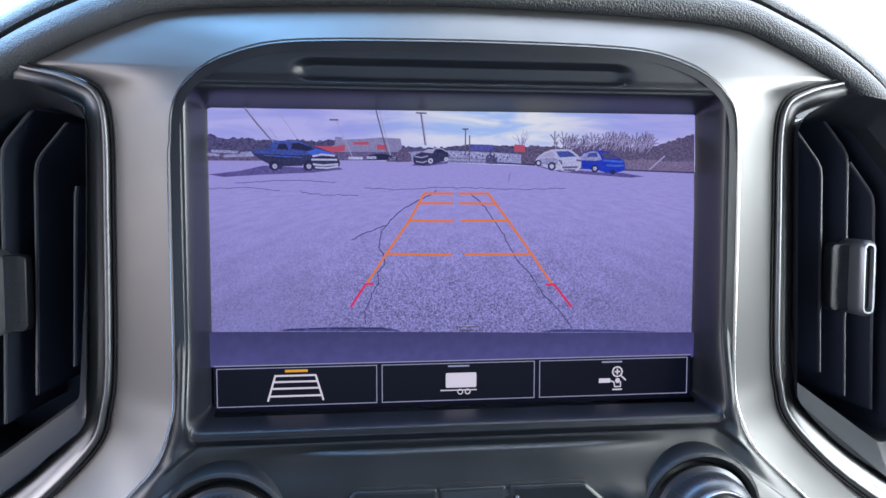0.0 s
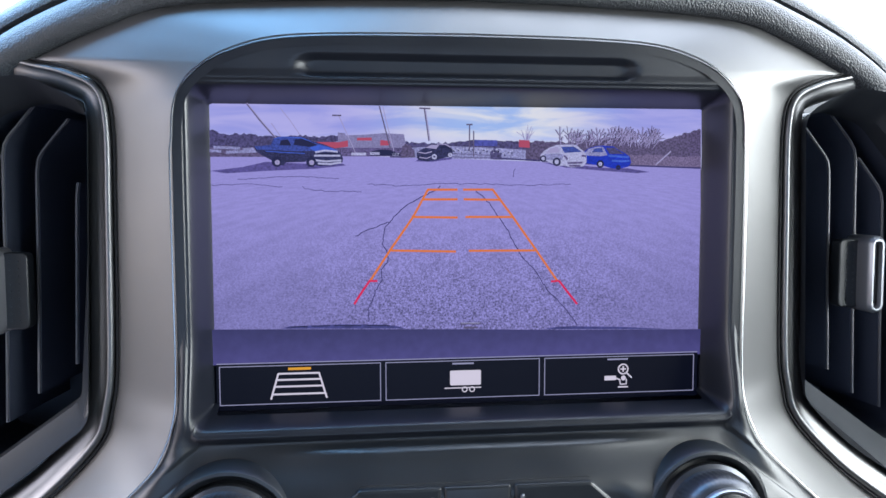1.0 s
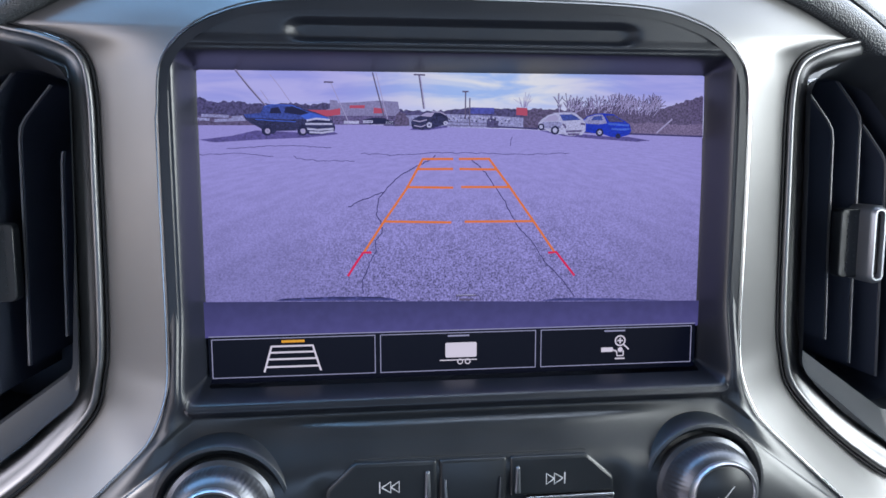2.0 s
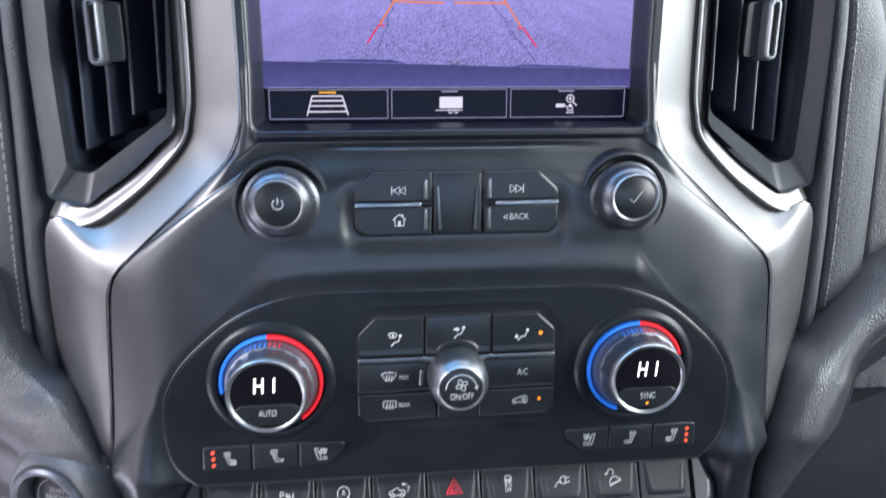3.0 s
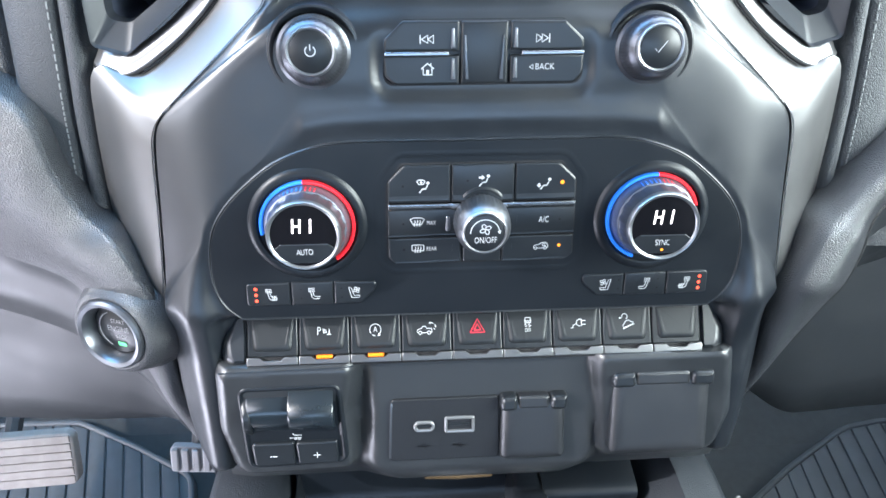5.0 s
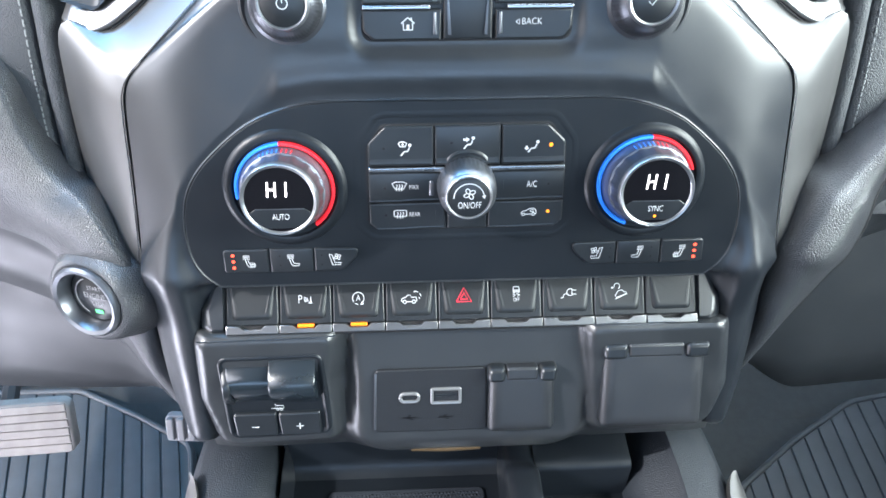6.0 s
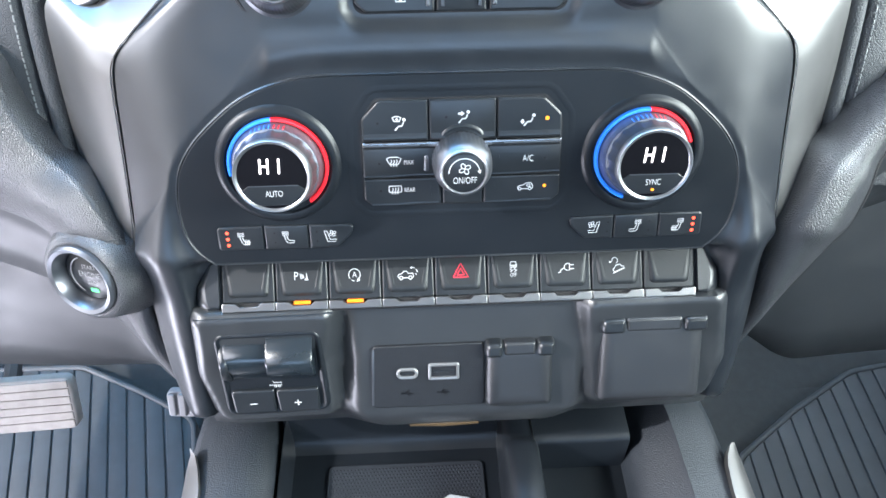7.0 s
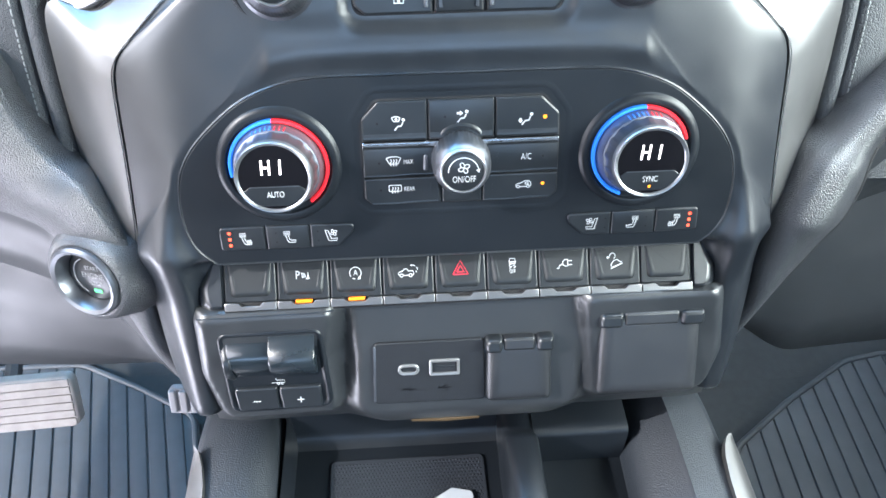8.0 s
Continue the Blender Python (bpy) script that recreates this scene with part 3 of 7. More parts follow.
# moulded panels outside the stitched leather
SIDE = [(212, 104, -64), (226, 78, -60), (232, 50, -58), (234, 0, -55), (236, -60, -56), (238, -130, -60)]
for sx, tint in ((1, "moulded passenger-side panel"), (-1, "moulded driver-side panel")):
    rws = []
    for x, y, z in smooth_path(SIDE, 6):
        rws.append([(sx * x, y, z - 6), (sx * (x + 1.2), y, z + 1), (sx * (x + 6), y, z + 3.0), (sx * (x + 60), y - 4, z - 2), (sx * (x + 170), y - 10, z - 25), (sx * (x + 420), y - 25, z - 90)])
    part("outer_panel", loft(rws, closed=False), DASH, dash, tint, crease=60)
top = []
for x, y, z in mirrored(smooth_path([(0, 172, -66), (60, 170, -66), (100, 165, -68), (140, 146, -74), (180, 120, -80), (300, 96, -90), (700, 92, -95)], 5)):
    top.append([(x, y, z + 8), (x, y + 3, z - 10), (x, y - 8, z - 80), (x, y - 60, z - 300)])
part("top_cover", loft(top, closed=False), DASH, dash, crease=60)


# ---------------------------------------------------------------- lower dashboard bolsters
def bolster_foot(side):
    """The lower edge of the bolster, from its far end to the stack's foot; it lies further back on the passenger side."""
    back = 0 if side < 0 else -30
    return [(x, y, z + back * S(x, 172, 215)) for x, y, z in ((700, -120, -82), (520, -130, -76), (420, -140, -72), (330, -150, -70), (290, -160, -68), (262, -170, -66), (240, -182, -65), (222, -200, -65),
                                                             (206, -215, -65), (194, -235, -65), (184, -255, -66), (172, -268, -70))]


def bolster(side):
    """Moulded lower dash beside the stack: a rounded leather-grained ridge that sweeps down along the stack, then a face that turns under."""
    if side > 0:
        ridge = [(700, 20, -60), (420, 0, -46), (300, -20, -36), (245, -46, -30), (217, -70, -27), (199, -89, -24), (187, -99, -18)]
        edge = [(700, -30, -66), (420, -52, -54), (300, -74, -46), (258, -84, -40), (238, -93, -36), (229, -104, -33), (226, -122, -31), (221, -142, -31), (213, -157, -33), (203, -178, -36), (187, -212, -41), (172, -262, -52)]
    else:
        ridge = [(700, 30, -60), (420, 10, -46), (290, 0, -36), (230, -27, -31), (216, -64, -28), (204, -86, -25), (189, -99, -18)]
        edge = [(700, -90, -64), (420, -100, -52), (300, -106, -46), (270, -110, -42), (250, -116, -38), (236, -121, -36), (222, -129, -34), (211, -148, -34), (203, -166, -36), (194, -188, -39), (186, -220, -43), (172, -262, -52)]
    ridge += [(175.5, -124, -13), (170.5, -136, -17.5), (170.5, -157, -24), (172, -195, -28), (167, -262, -46)]
    rows = []
    for p, e, q in zip(smooth_path(ridge, 7), smooth_path(edge, 7), smooth_path(bolster_foot(side), 7)):
        v, m, o = Vector(p), Vector(e), Vector(q)
        span = m - v
        tall = (14.0 if side > 0 else 9.0) * S(span.length, 6, 44)
        row = [tuple(v + Vector((-span.x * 0.06 - 1.5, 1.5, -34))), tuple(v + Vector((-span.x * 0.03 - 1.0, 1.2, -10))), tuple(v + Vector((0, 0.8, -2.0)))]
        for k in range(19):
            t = k / 18
            w = v + span * t
            row.append((w.x, w.y, w.z + tall * math.sin(math.pi * t ** (0.72 if side > 0 else 0.95))))
        turn = o - m
        for k in range(1, 13):
            t = k / 12
            w = m + turn * t
            row.append((w.x, w.y, w.z - 6.0 * math.sin(math.pi * min(1, t * 1.6)) * (1 - t) + 5 * math.sin(math.pi * t)))
        rows.append([(side * x, y, z) for x, y, z in row])
    return loft([r[:22] for r in rows], closed=False), loft([r[21:] for r in rows], closed=False)


def under(side):
    """The turned-under lower half below the bolster."""
    rows = []
    FAR = bolster_foot(side)
    for x, y, z in smooth_path(FAR, 7):
        low = -258 + 0.02 * (x - 172) - (44 * S(x, 180, 260) if side > 0 else 0)
        rows.append([(side * x, y, z), (side * (x + 3), y + (low - y) * 0.35, z - 3), (side * (x + 5), y + (low - y) * 0.75, z - 8), (side * (x + 6), low, z - 16), (side * (x + 6), low - 4, z - 30), (side * (x + 6), low - 2, z - 200)])
    return loft(rows, closed=False)


knee_l = thing("driver_knee_bolster", "moulded black lower dashboard beside the driver's footwell", "dashboard panel")
knee_r = thing("passenger_knee_bolster", "moulded black lower dashboard beside the glove box", "dashboard panel")
for side, knee in ((-1, knee_l), (1, knee_r)):
    ridge_skin, face_skin = bolster(side)
    part("ridge", ridge_skin, DASH, knee, "grained rounded ridge", crease=70)
    part("knee_panel", face_skin, KNEE, knee, "smooth panel below the ridge, darkened in place of shade", crease=70)
    part("lower_cover", under(side), KNEE, knee, crease=70)


def draped(ob, points, lift):
    """Lays a line of (x, y) places onto a part's surface."""
    out = []
    for x, y in points:
        hit, place_at, normal, _ = ob.ray_cast(Vector((x, y, 100)) / 1000, Vector((0, 0, -1)))
        if hit:
            p = place_at * 1000
            out.append((p.x, p.y, p.z + lift))
    return out


bpy.context.view_layer.update()
glove = smooth_path([(420, -53), (300, -75), (258, -85), (238, -94), (229, -105), (226, -123), (221, -143), (213, -158), (203, -179), (190, -207)], 8)
lid = [o for o in knee_r.children if o.name.startswith("knee_panel")][0]
part("glove_box_gap", tube(draped(lid, glove, -0.4), 1.6, 8), GROOVE, knee_r, "dark gap round the glove box lid")

# ---------------------------------------------------------------- the infotainment screen and the picture it shows
def lit(name, color, power=0.70, speckle=0.0, size=900.0, top=None, span=(0.0, 1.0)):
    """A lit patch of the display: it gives off its colour, with fine speckle and a second colour towards the top."""
    m = bpy.data.materials.new(name)
    m.use_nodes = True
    nt = m.node_tree
    b = nt.nodes["Principled BSDF"]
    b.inputs["Base Color"].default_value = (0.004, 0.004, 0.005, 1)
    b.inputs["Roughness"].default_value = 0.3
    b.inputs["Specular IOR Level"].default_value = 0.12
    b.inputs["Emission Strength"].default_value = power
    b.inputs["Emission Color"].default_value = (*color, 1)
    co = nt.nodes.new("ShaderNodeTexCoord")
    last = None
    if top:
        sep = nt.nodes.new("ShaderNodeSeparateXYZ")
        nt.links.new(co.outputs["Object"], sep.inputs[0])
        r = nt.nodes.new("ShaderNodeMapRange")
        r.inputs[1].default_value, r.inputs[2].default_value = span[0] / 1000, span[1] / 1000
        nt.links.new(sep.outputs["Y"], r.inputs[0])
        mix = nt.nodes.new("ShaderNodeMix")
        mix.data_type = "RGBA"
        mix.inputs[6].default_value, mix.inputs[7].default_value = (*color, 1), (*top, 1)
        nt.links.new(r.outputs[0], mix.inputs[0])
        last = mix.outputs[2]
    if speckle:
        total = None
        for scale, amount in ((size, speckle), (size * 0.05, speckle * 0.14)):
            n = nt.nodes.new("ShaderNodeTexNoise")
            n.inputs["Scale"].default_value, n.inputs["Detail"].default_value = scale, 3
            nt.links.new(co.outputs["Object"], n.inputs["Vector"])
            r = nt.nodes.new("ShaderNodeMapRange")
            r.inputs[1].default_value, r.inputs[2].default_value = 0.33, 0.67
            r.inputs[3].default_value, r.inputs[4].default_value = 1 - amount, 1 + amount
            nt.links.new(n.outputs["Fac"], r.inputs[0])
            if total is None:
                total = r.outputs[0]
            else:
                mul = nt.nodes.new("ShaderNodeMath")
                mul.operation = "MULTIPLY"
                nt.links.new(total, mul.inputs[0])
                nt.links.new(r.outputs[0], mul.inputs[1])
                total = mul.outputs[0]
        mul = nt.nodes.new("ShaderNodeMath")
        mul.operation = "MULTIPLY"
        mul.inputs[1].default_value = power
        nt.links.new(total, mul.inputs[0])
        nt.links.new(mul.outputs[0], b.inputs["Emission Strength"])
    if last:
        nt.links.new(last, b.inputs["Emission Color"])
    return m


screen = thing("infotainment_screen", "lit infotainment screen showing a rear camera view of a car park", "screen", STACK)
part("glass", plate(box_outline(-84, 33.4, 84, 135.6, 1.5), -34, -26.9, 0.3), GLOSS, screen)
Z = -26.80


def shape(name, poly, mat, parent, layer, label=""):
    return part(name, slab(poly, Z + layer * 0.05, 0.03), mat, parent, label, flat=True)


def lines(name, paths, width, mat, parent, layer, label="", joined=False):
    if not joined:
        for p in paths:
            part(name, ribbon(p, width, Z + layer * 0.05, 0.03), mat, parent, label, flat=True)
        return
    bm = bmesh.new()
    for p in paths:
        ribbon(p, width, Z + layer * 0.05, 0.03, bm)
    return part(name, bm, mat, parent, label, flat=True, kind="stuff")


L_BAND = lit("lit_bumper_band", (0.050, 0.048, 0.150), 0.72, 0.08, 300, (0.095, 0.085, 0.27), (61, 48))
L_BLACK = lit("lit_menu_black", (0.002, 0.003, 0.010), 0.72)
L_HILL = lit("lit_hill_view", (0.085, 0.075, 0.185), 0.72, 0.45, 1300)
L_BANK = lit("lit_dry_bank_view", (0.2, 0.155, 0.28), 0.72, 0.4, 2200)
L_TWIGD = lit("lit_dark_twigs_view", (0.105, 0.085, 0.18), 0.72, 0.4, 2000)
L_BUSV = lit("lit_far_blue_view", (0.09, 0.10, 0.42), 0.72, 0.3, 900)
L_BUMPER = lit("lit_bumper_view", (0.07, 0.07, 0.24), 0.72, 0.3, 500)
L_WOOD = lit("lit_winter_trees_view", (0.12, 0.095, 0.19), 0.72, 0.45, 1400)
L_TWIG = lit("lit_bare_twigs_view", (0.36, 0.32, 0.55), 0.72, 0.3, 2000)
L_WALL = lit("lit_store_wall_view", (0.27, 0.25, 0.45), 0.72, 0.2, 1800)
L_WALLD = lit("lit_store_shade_view", (0.13, 0.105, 0.24), 0.72, 0.6, 2600)
L_RED = lit("lit_store_sign_view", (0.5, 0.085, 0.15), 0.72)
L_POLE = lit("lit_pole_view", (0.13, 0.11, 0.20), 0.72)
L_POLEL = lit("lit_pole_pale_view", (0.42, 0.38, 0.62), 0.72)
L_TRUCK = lit("lit_dark_truck_view", (0.034, 0.036, 0.105), 0.72, 0.5, 2000)
L_TRUCKB = lit("lit_blue_truck_view", (0.055, 0.085, 0.36), 0.72, 0.35, 1500)
L_BLUE2 = lit("lit_light_blue_view", (0.06, 0.13, 0.62), 0.8, 0.15, 700)
L_PALE2 = lit("lit_grey_car_view", (0.28, 0.28, 0.5), 0.8, 0.4, 2200)
L_SHADE = lit("lit_shadow_view", (0.115, 0.095, 0.3), 0.72, 0.3, 1500)
L_CHROME = lit("lit_pale_car_view", (0.5, 0.5, 0.74), 0.72, 0.25, 2000)
L_BLUE = lit("lit_blue_car_view", (0.014, 0.04, 0.5), 0.72, 0.25, 1500)
L_GLASSV = lit("lit_car_window_view", (0.02, 0.022, 0.075), 0.72)
L_CRACK = lit("lit_crack_view", (0.05, 0.042, 0.15), 0.72)
L_ORANGE = lit("lit_orange_guide", (0.86, 0.22, 0.05), 0.72)
L_REDLINE = lit("lit_red_guide", (0.80, 0.02, 0.10), 0.72)
L_LINE = lit("lit_menu_outline", (0.36, 0.36, 0.52), 0.72)
L_WHITE = lit("lit_menu_symbol", (0.80, 0.74, 0.82), 0.72)
L_AMBER = lit("lit_menu_amber", (0.90, 0.42, 0.03), 0.72)



def asphalt_view():
    """The display's asphalt: lavender, paler far off, with coarse grit close by that runs together towards the horizon."""
    m = lit("lit_asphalt_view", (0.25, 0.21, 0.5), 1.0)
    nt = m.node_tree
    co = nt.nodes.new("ShaderNodeTexCoord")
    sep = nt.nodes.new("ShaderNodeSeparateXYZ")
    nt.links.new(co.outputs["Object"], sep.inputs[0])

    def calc(op, p, q):
        k = nt.nodes.new("ShaderNodeMath")
        k.operation = op
        for v, slot in ((p, 0), (q, 1)):
            if isinstance(v, (int, float)):
                k.inputs[slot].default_value = v
            else:
                nt.links.new(v, k.inputs[slot])
        return k.outputs[0]

    def ramp(src, a0, a1, b0=0.0, b1=1.0):
        r = nt.nodes.new("ShaderNodeMapRange")
        r.interpolation_type = "SMOOTHSTEP"
        for k, v in enumerate((a0, a1, b0, b1)):
            r.inputs[k + 1].default_value = v
        nt.links.new(src, r.inputs[0])
        return r.outputs[0]

    def grit(scale, detail, stretch):
        """Noise laid out on the ground in the picture's perspective."""
        far = calc("SUBTRACT", 0.1215, sep.outputs["Y"])
        far = calc("MAXIMUM", far, 0.0015)
        u = calc("MULTIPLY", calc("DIVIDE", sep.outputs["X"], far), 1.0)
        v = calc("MULTIPLY", calc("DIVIDE", stretch, far), 1.0)
        join = nt.nodes.new("ShaderNodeCombineXYZ")
        nt.links.new(u, join.inputs[0])
        nt.links.new(v, join.inputs[1])
        n = nt.nodes.new("ShaderNodeTexNoise")
        n.inputs["Scale"].default_value, n.inputs["Detail"].default_value = scale, detail
        nt.links.new(join.outputs[0], n.inputs["Vector"])
        return n.outputs["Fac"]

    near = calc("MULTIPLY", ramp(sep.outputs["Y"], 0.106, 0.066), ramp(calc("ABSOLUTE", calc("SUBTRACT", sep.outputs["X"], 0.004), 0), 0.075, 0.024, 0.32, 1.0))
    fine = ramp(grit(105, 2, 0.05), 0.30, 0.70, -1.0, 1.0)
    broad = ramp(grit(5.0, 5, 0.05), 0.30, 0.70, -1.0, 1.0)
    n = nt.nodes.new("ShaderNodeTexNoise")
    n.inputs["Scale"].default_value, n.inputs["Detail"].default_value = 1700, 2
    nt.links.new(co.outputs["Object"], n.inputs["Vector"])
    speck = ramp(n.outputs["Fac"], 0.30, 0.70, -1.0, 1.0)
    total = calc("ADD", calc("MULTIPLY", calc("ADD", calc("MULTIPLY", fine, 0.30), calc("MULTIPLY", speck, 0.40)), calc("ADD", near, 0.07)), calc("MULTIPLY", broad, 0.07))
    power = calc("MULTIPLY", calc("ADD", total, 1.0), 0.86)
    nt.links.new(power, nt.nodes["Principled BSDF"].inputs["Emission Strength"])
    mix = nt.nodes.new("ShaderNodeMix")
    mix.data_type = "RGBA"
    mix.inputs[6].default_value, mix.inputs[7].default_value = (0.205, 0.187, 0.420, 1), (0.310, 0.278, 0.605, 1)
    nt.links.new(ramp(sep.outputs["Y"], 0.060, 0.110), mix.inputs[0])
    nt.links.new(mix.outputs[2], nt.nodes["Principled BSDF"].inputs["Emission Color"])
    return m


def sky_view():
    """The display's sky: long soft clouds, pale and creamy over the middle, lavender towards both sides."""
    m = lit("lit_sky_view", (0.5, 0.5, 0.8), 0.92)
    nt = m.node_tree
    co = nt.nodes.new("ShaderNodeTexCoord")
    mp = nt.nodes.new("ShaderNodeMapping")
    mp.inputs["Scale"].default_value = (34, 190, 1)
    mp.inputs["Rotation"].default_value = (0, 0, radians(-5))
    nt.links.new(co.outputs["Object"], mp.inputs[0])
    n = nt.nodes.new("ShaderNodeTexNoise")
    n.inputs["Scale"].default_value, n.inputs["Detail"].default_value = 1.0, 5
    n.inputs["Distortion"].default_value = 0.6
    nt.links.new(mp.outputs[0], n.inputs["Vector"])
    sep = nt.nodes.new("ShaderNodeSeparateXYZ")
    nt.links.new(co.outputs["Object"], sep.inputs[0])

    def ramp(src, a0, a1):
        r = nt.nodes.new("ShaderNodeMapRange")
        r.interpolation_type = "SMOOTHSTEP"
        r.inputs[1].default_value, r.inputs[2].default_value = a0, a1
        nt.links.new(src, r.inputs[0])
        return r.outputs[0]

    def times(p, q):
        k = nt.nodes.new("ShaderNodeMath")
        k.operation = "MULTIPLY"
        nt.links.new(p, k.inputs[0])
        nt.links.new(q, k.inputs[1])
        return k.outputs[0]

    def blend(fac, c0, c1):
        k = nt.nodes.new("ShaderNodeMix")
        k.data_type = "RGBA"
        for c, slot in ((c0, 6), (c1, 7)):
            if isinstance(c, tuple):
                k.inputs[slot].default_value = (*c, 1)
            else:
                nt.links.new(c, k.inputs[slot])
        nt.links.new(fac, k.inputs[0])
        return k.outputs[2]

    middle = times(ramp(sep.outputs["X"], -0.046, 0.004), ramp(sep.outputs["X"], 0.066, 0.022))
    side_sky = blend(ramp(n.outputs["Fac"], 0.35, 0.68), (0.30, 0.31, 0.66), (0.42, 0.40, 0.70))
    mid_sky = blend(ramp(n.outputs["Fac"], 0.36, 0.62), (0.33, 0.46, 0.74), (0.70, 0.70, 0.70))
    low = ramp(sep.outputs["Y"], 0.128, 0.119)
    whole = blend(middle, side_sky, mid_sky)
    nt.links.new(blend(low, whole, (0.52, 0.53, 0.76)), nt.nodes["Principled BSDF"].inputs["Emission Color"])
    return m


L_SKY = sky_view()
L_GROUND = asphalt_view()
view = shape("camera_view", [(-85.5, 118.4), (-33.2, 118.5), (-4.6, 117.8), (22.9, 117.0), (44.9, 115.9), (84.1, 114.6), (85.5, 53.7), (-86.9, 57.9)], L_GROUND, screen, 0, "parking lot asphalt seen by the rear camera")
shape("sky", [(-85.5, 117.7), (84.5, 114.4), (84.0, 136.2), (-85.1, 135.8)], L_SKY, view, -0.6)
wild = random.Random(2)


def rough(points, step, amount):
    """An outline between points with a fine uneven edge."""
    out = []
    for (ax, ay), (bx, by) in zip(points, points[1:]):
        n = max(1, round(math.hypot(bx - ax, by - ay) / step))
        out += [(ax + (bx - ax) * k / n + wild.uniform(-amount, amount) * 0.5, ay + (by - ay) * k / n + wild.uniform(-amount, amount)) for k in range(n)]
    return out + [points[-1]]


def soft_shape(name, crest, foot, mat, layer, amount=0.35, label=""):
    """A far thing with an uneven upper edge."""
    return shape(name, rough(crest, 0.8, amount) + foot, mat, view, layer, label)


soft_shape("hill", [(-85.3, 127.0), (-82.8, 126.7), (-80.1, 125.3), (-75.6, 125.7), (-72.0, 125.5), (-67.5, 124.8), (-61.0, 125.0), (-53.7, 125.3), (-49.1, 124.7), (-42.5, 125.4)], [(-42.6, 118.2), (-85.5, 118.1)], L_HILL, 3)
soft_shape("far_field", [(-85.4, 121.0), (-79.3, 121.8), (-73.9, 121.1), (-68.4, 121.5), (-42.6, 121.2)], [(-42.6, 118.2), (-85.5, 118.1)], L_WOOD, 4, 0.15)
lines("far_car", [[(-83.3, 121.2), (-74.8, 120.9)], [(-85.1, 120.1), (-80.8, 119.9)], [(-79.4, 119.6), (-69.4, 120.0)], [(-73.9, 120.5), (-70.3, 120.7)]], 0.9, L_PALE2, view, 5)
soft_shape("far_ridge", [(-25.6, 122.5), (-19.9, 123.3), (-12.3, 122.9), (-4.6, 123.2), (1.3, 124.0), (11.0, 123.8), (20.9, 123.5), (26.8, 123.7)], [(26.9, 117.6), (-25.7, 118.1)], L_HILL, 3, 0.4)
shape("far_lot", [(-20.3, 121.4), (-4.6, 122.0), (11.0, 121.5), (22.9, 120.8), (26.9, 117.2), (-20.3, 118.1)], L_PALE2, view, 4)
soft_shape("tree_line", [(20.9, 123.7), (26.8, 123.9), (34.8, 123.6), (44.8, 124.1), (50.9, 125.5), (57.0, 124.1), (65.2, 123.4), (71.4, 125.0), (76.6, 126.6), (83.8, 128.3)], [(84.1, 114.8), (44.9, 115.9), (20.9, 117.2)], L_WOOD, 5, 0.5)
soft_shape("dry_bank", [(55.1, 119.0), (65.3, 119.5), (75.7, 118.7), (84.0, 119.0)], [(84.1, 114.8), (55.1, 115.5)], L_BANK, 6, 0.2)
lines("fallen_pole", [[(67.4, 115.9), (72.9, 120.7)]], 0.45, L_POLEL, view, 7)
twigs = []
for k in range(95):
    x, y0 = wild.uniform(31.4, 67.4), wild.uniform(121.7, 123.5)
    a, ln = radians(wild.uniform(38, 105)), wild.uniform(2.5, 7.4)
    x1, y1 = x + ln * math.cos(a), y0 + ln * math.sin(a)
    twigs.append([(x, y0), ((x + x1) / 2 + wild.uniform(-0.3, 0.3), (y0 + y1) / 2), (x1, y1)])
    for b in (-0.55, 0.6):
        twigs.append([((x + x1) / 2, (y0 + y1) / 2), ((x + x1) / 2 + 0.42 * ln * math.cos(a + b), (y0 + y1) / 2 + 0.42 * ln * math.sin(a + b))])
lines("brushwood", twigs, 0.24, L_TWIGD, view, 7, joined=True)
lines("brushwood", [[(x + 0.35, y - 0.1) for x, y in p] for p in twigs[1::2]], 0.22, L_TWIG, view, 7.3, joined=True)
birch = []
for k in range(16):
    a = radians(wild.uniform(40, 140))
    x, y = 21.0, 121.7
    r0, r1 = wild.uniform(0, 4), wild.uniform(4, 8.5)
    birch.append([(x + 0.4 * r0 * math.cos(a), y + r0), (x + 0.6 * r1 * math.cos(a), y + r1 * math.sin(a))])
lines("bare_tree", birch, 0.16, L_TWIG, view, 6, joined=True)
store = shape("store", [(-42.9, 126.3), (-40.5, 126.1), (-40.3, 125.4), (-35.0, 125.6), (-27.5, 126.2), (-20.9, 125.9), (-19.6, 118.5), (-44.5, 118.4), (-44.4, 123.1), (-42.9, 123.5)], L_WALL, view, 6)
shape("store_front", [(-47.2, 121.2), (-39.2, 121.3), (-31.3, 121.3), (-19.7, 121.4), (-19.6, 118.5), (-47.3, 118.4)], L_WALLD, view, 7)
shape("store_band", [(-50.0, 123.1), (-42.6, 123.1), (-39.6, 123.7), (-39.6, 121.6), (-44.5, 121.0), (-50.0, 121.2)], L_RED, view, 8)
shape("store_sign", [(-36.6, 124.6), (-31.7, 124.7), (-31.7, 123.7), (-36.6, 123.7)], L_RED, view, 8)
shape("store_sign", [(-28.8, 123.9), (-25.6, 123.6), (-25.6, 122.1), (-28.9, 122.1)], L_RED, view, 8)
lines("store_car", [[(-38.5, 119.2), (-33.6, 119.2)], [(-32.3, 119.4), (-29.1, 119.4)], [(-24.9, 119.1), (-22.6, 119.1)]], 0.9, L_CHROME, view, 9)
shape("dark_car", [(-32.3, 118.7), (-31.7, 120.2), (-29.1, 120.7), (-25.6, 120.6), (-23.8, 119.8), (-21.5, 118.7)], L_GLASSV, view, 9)
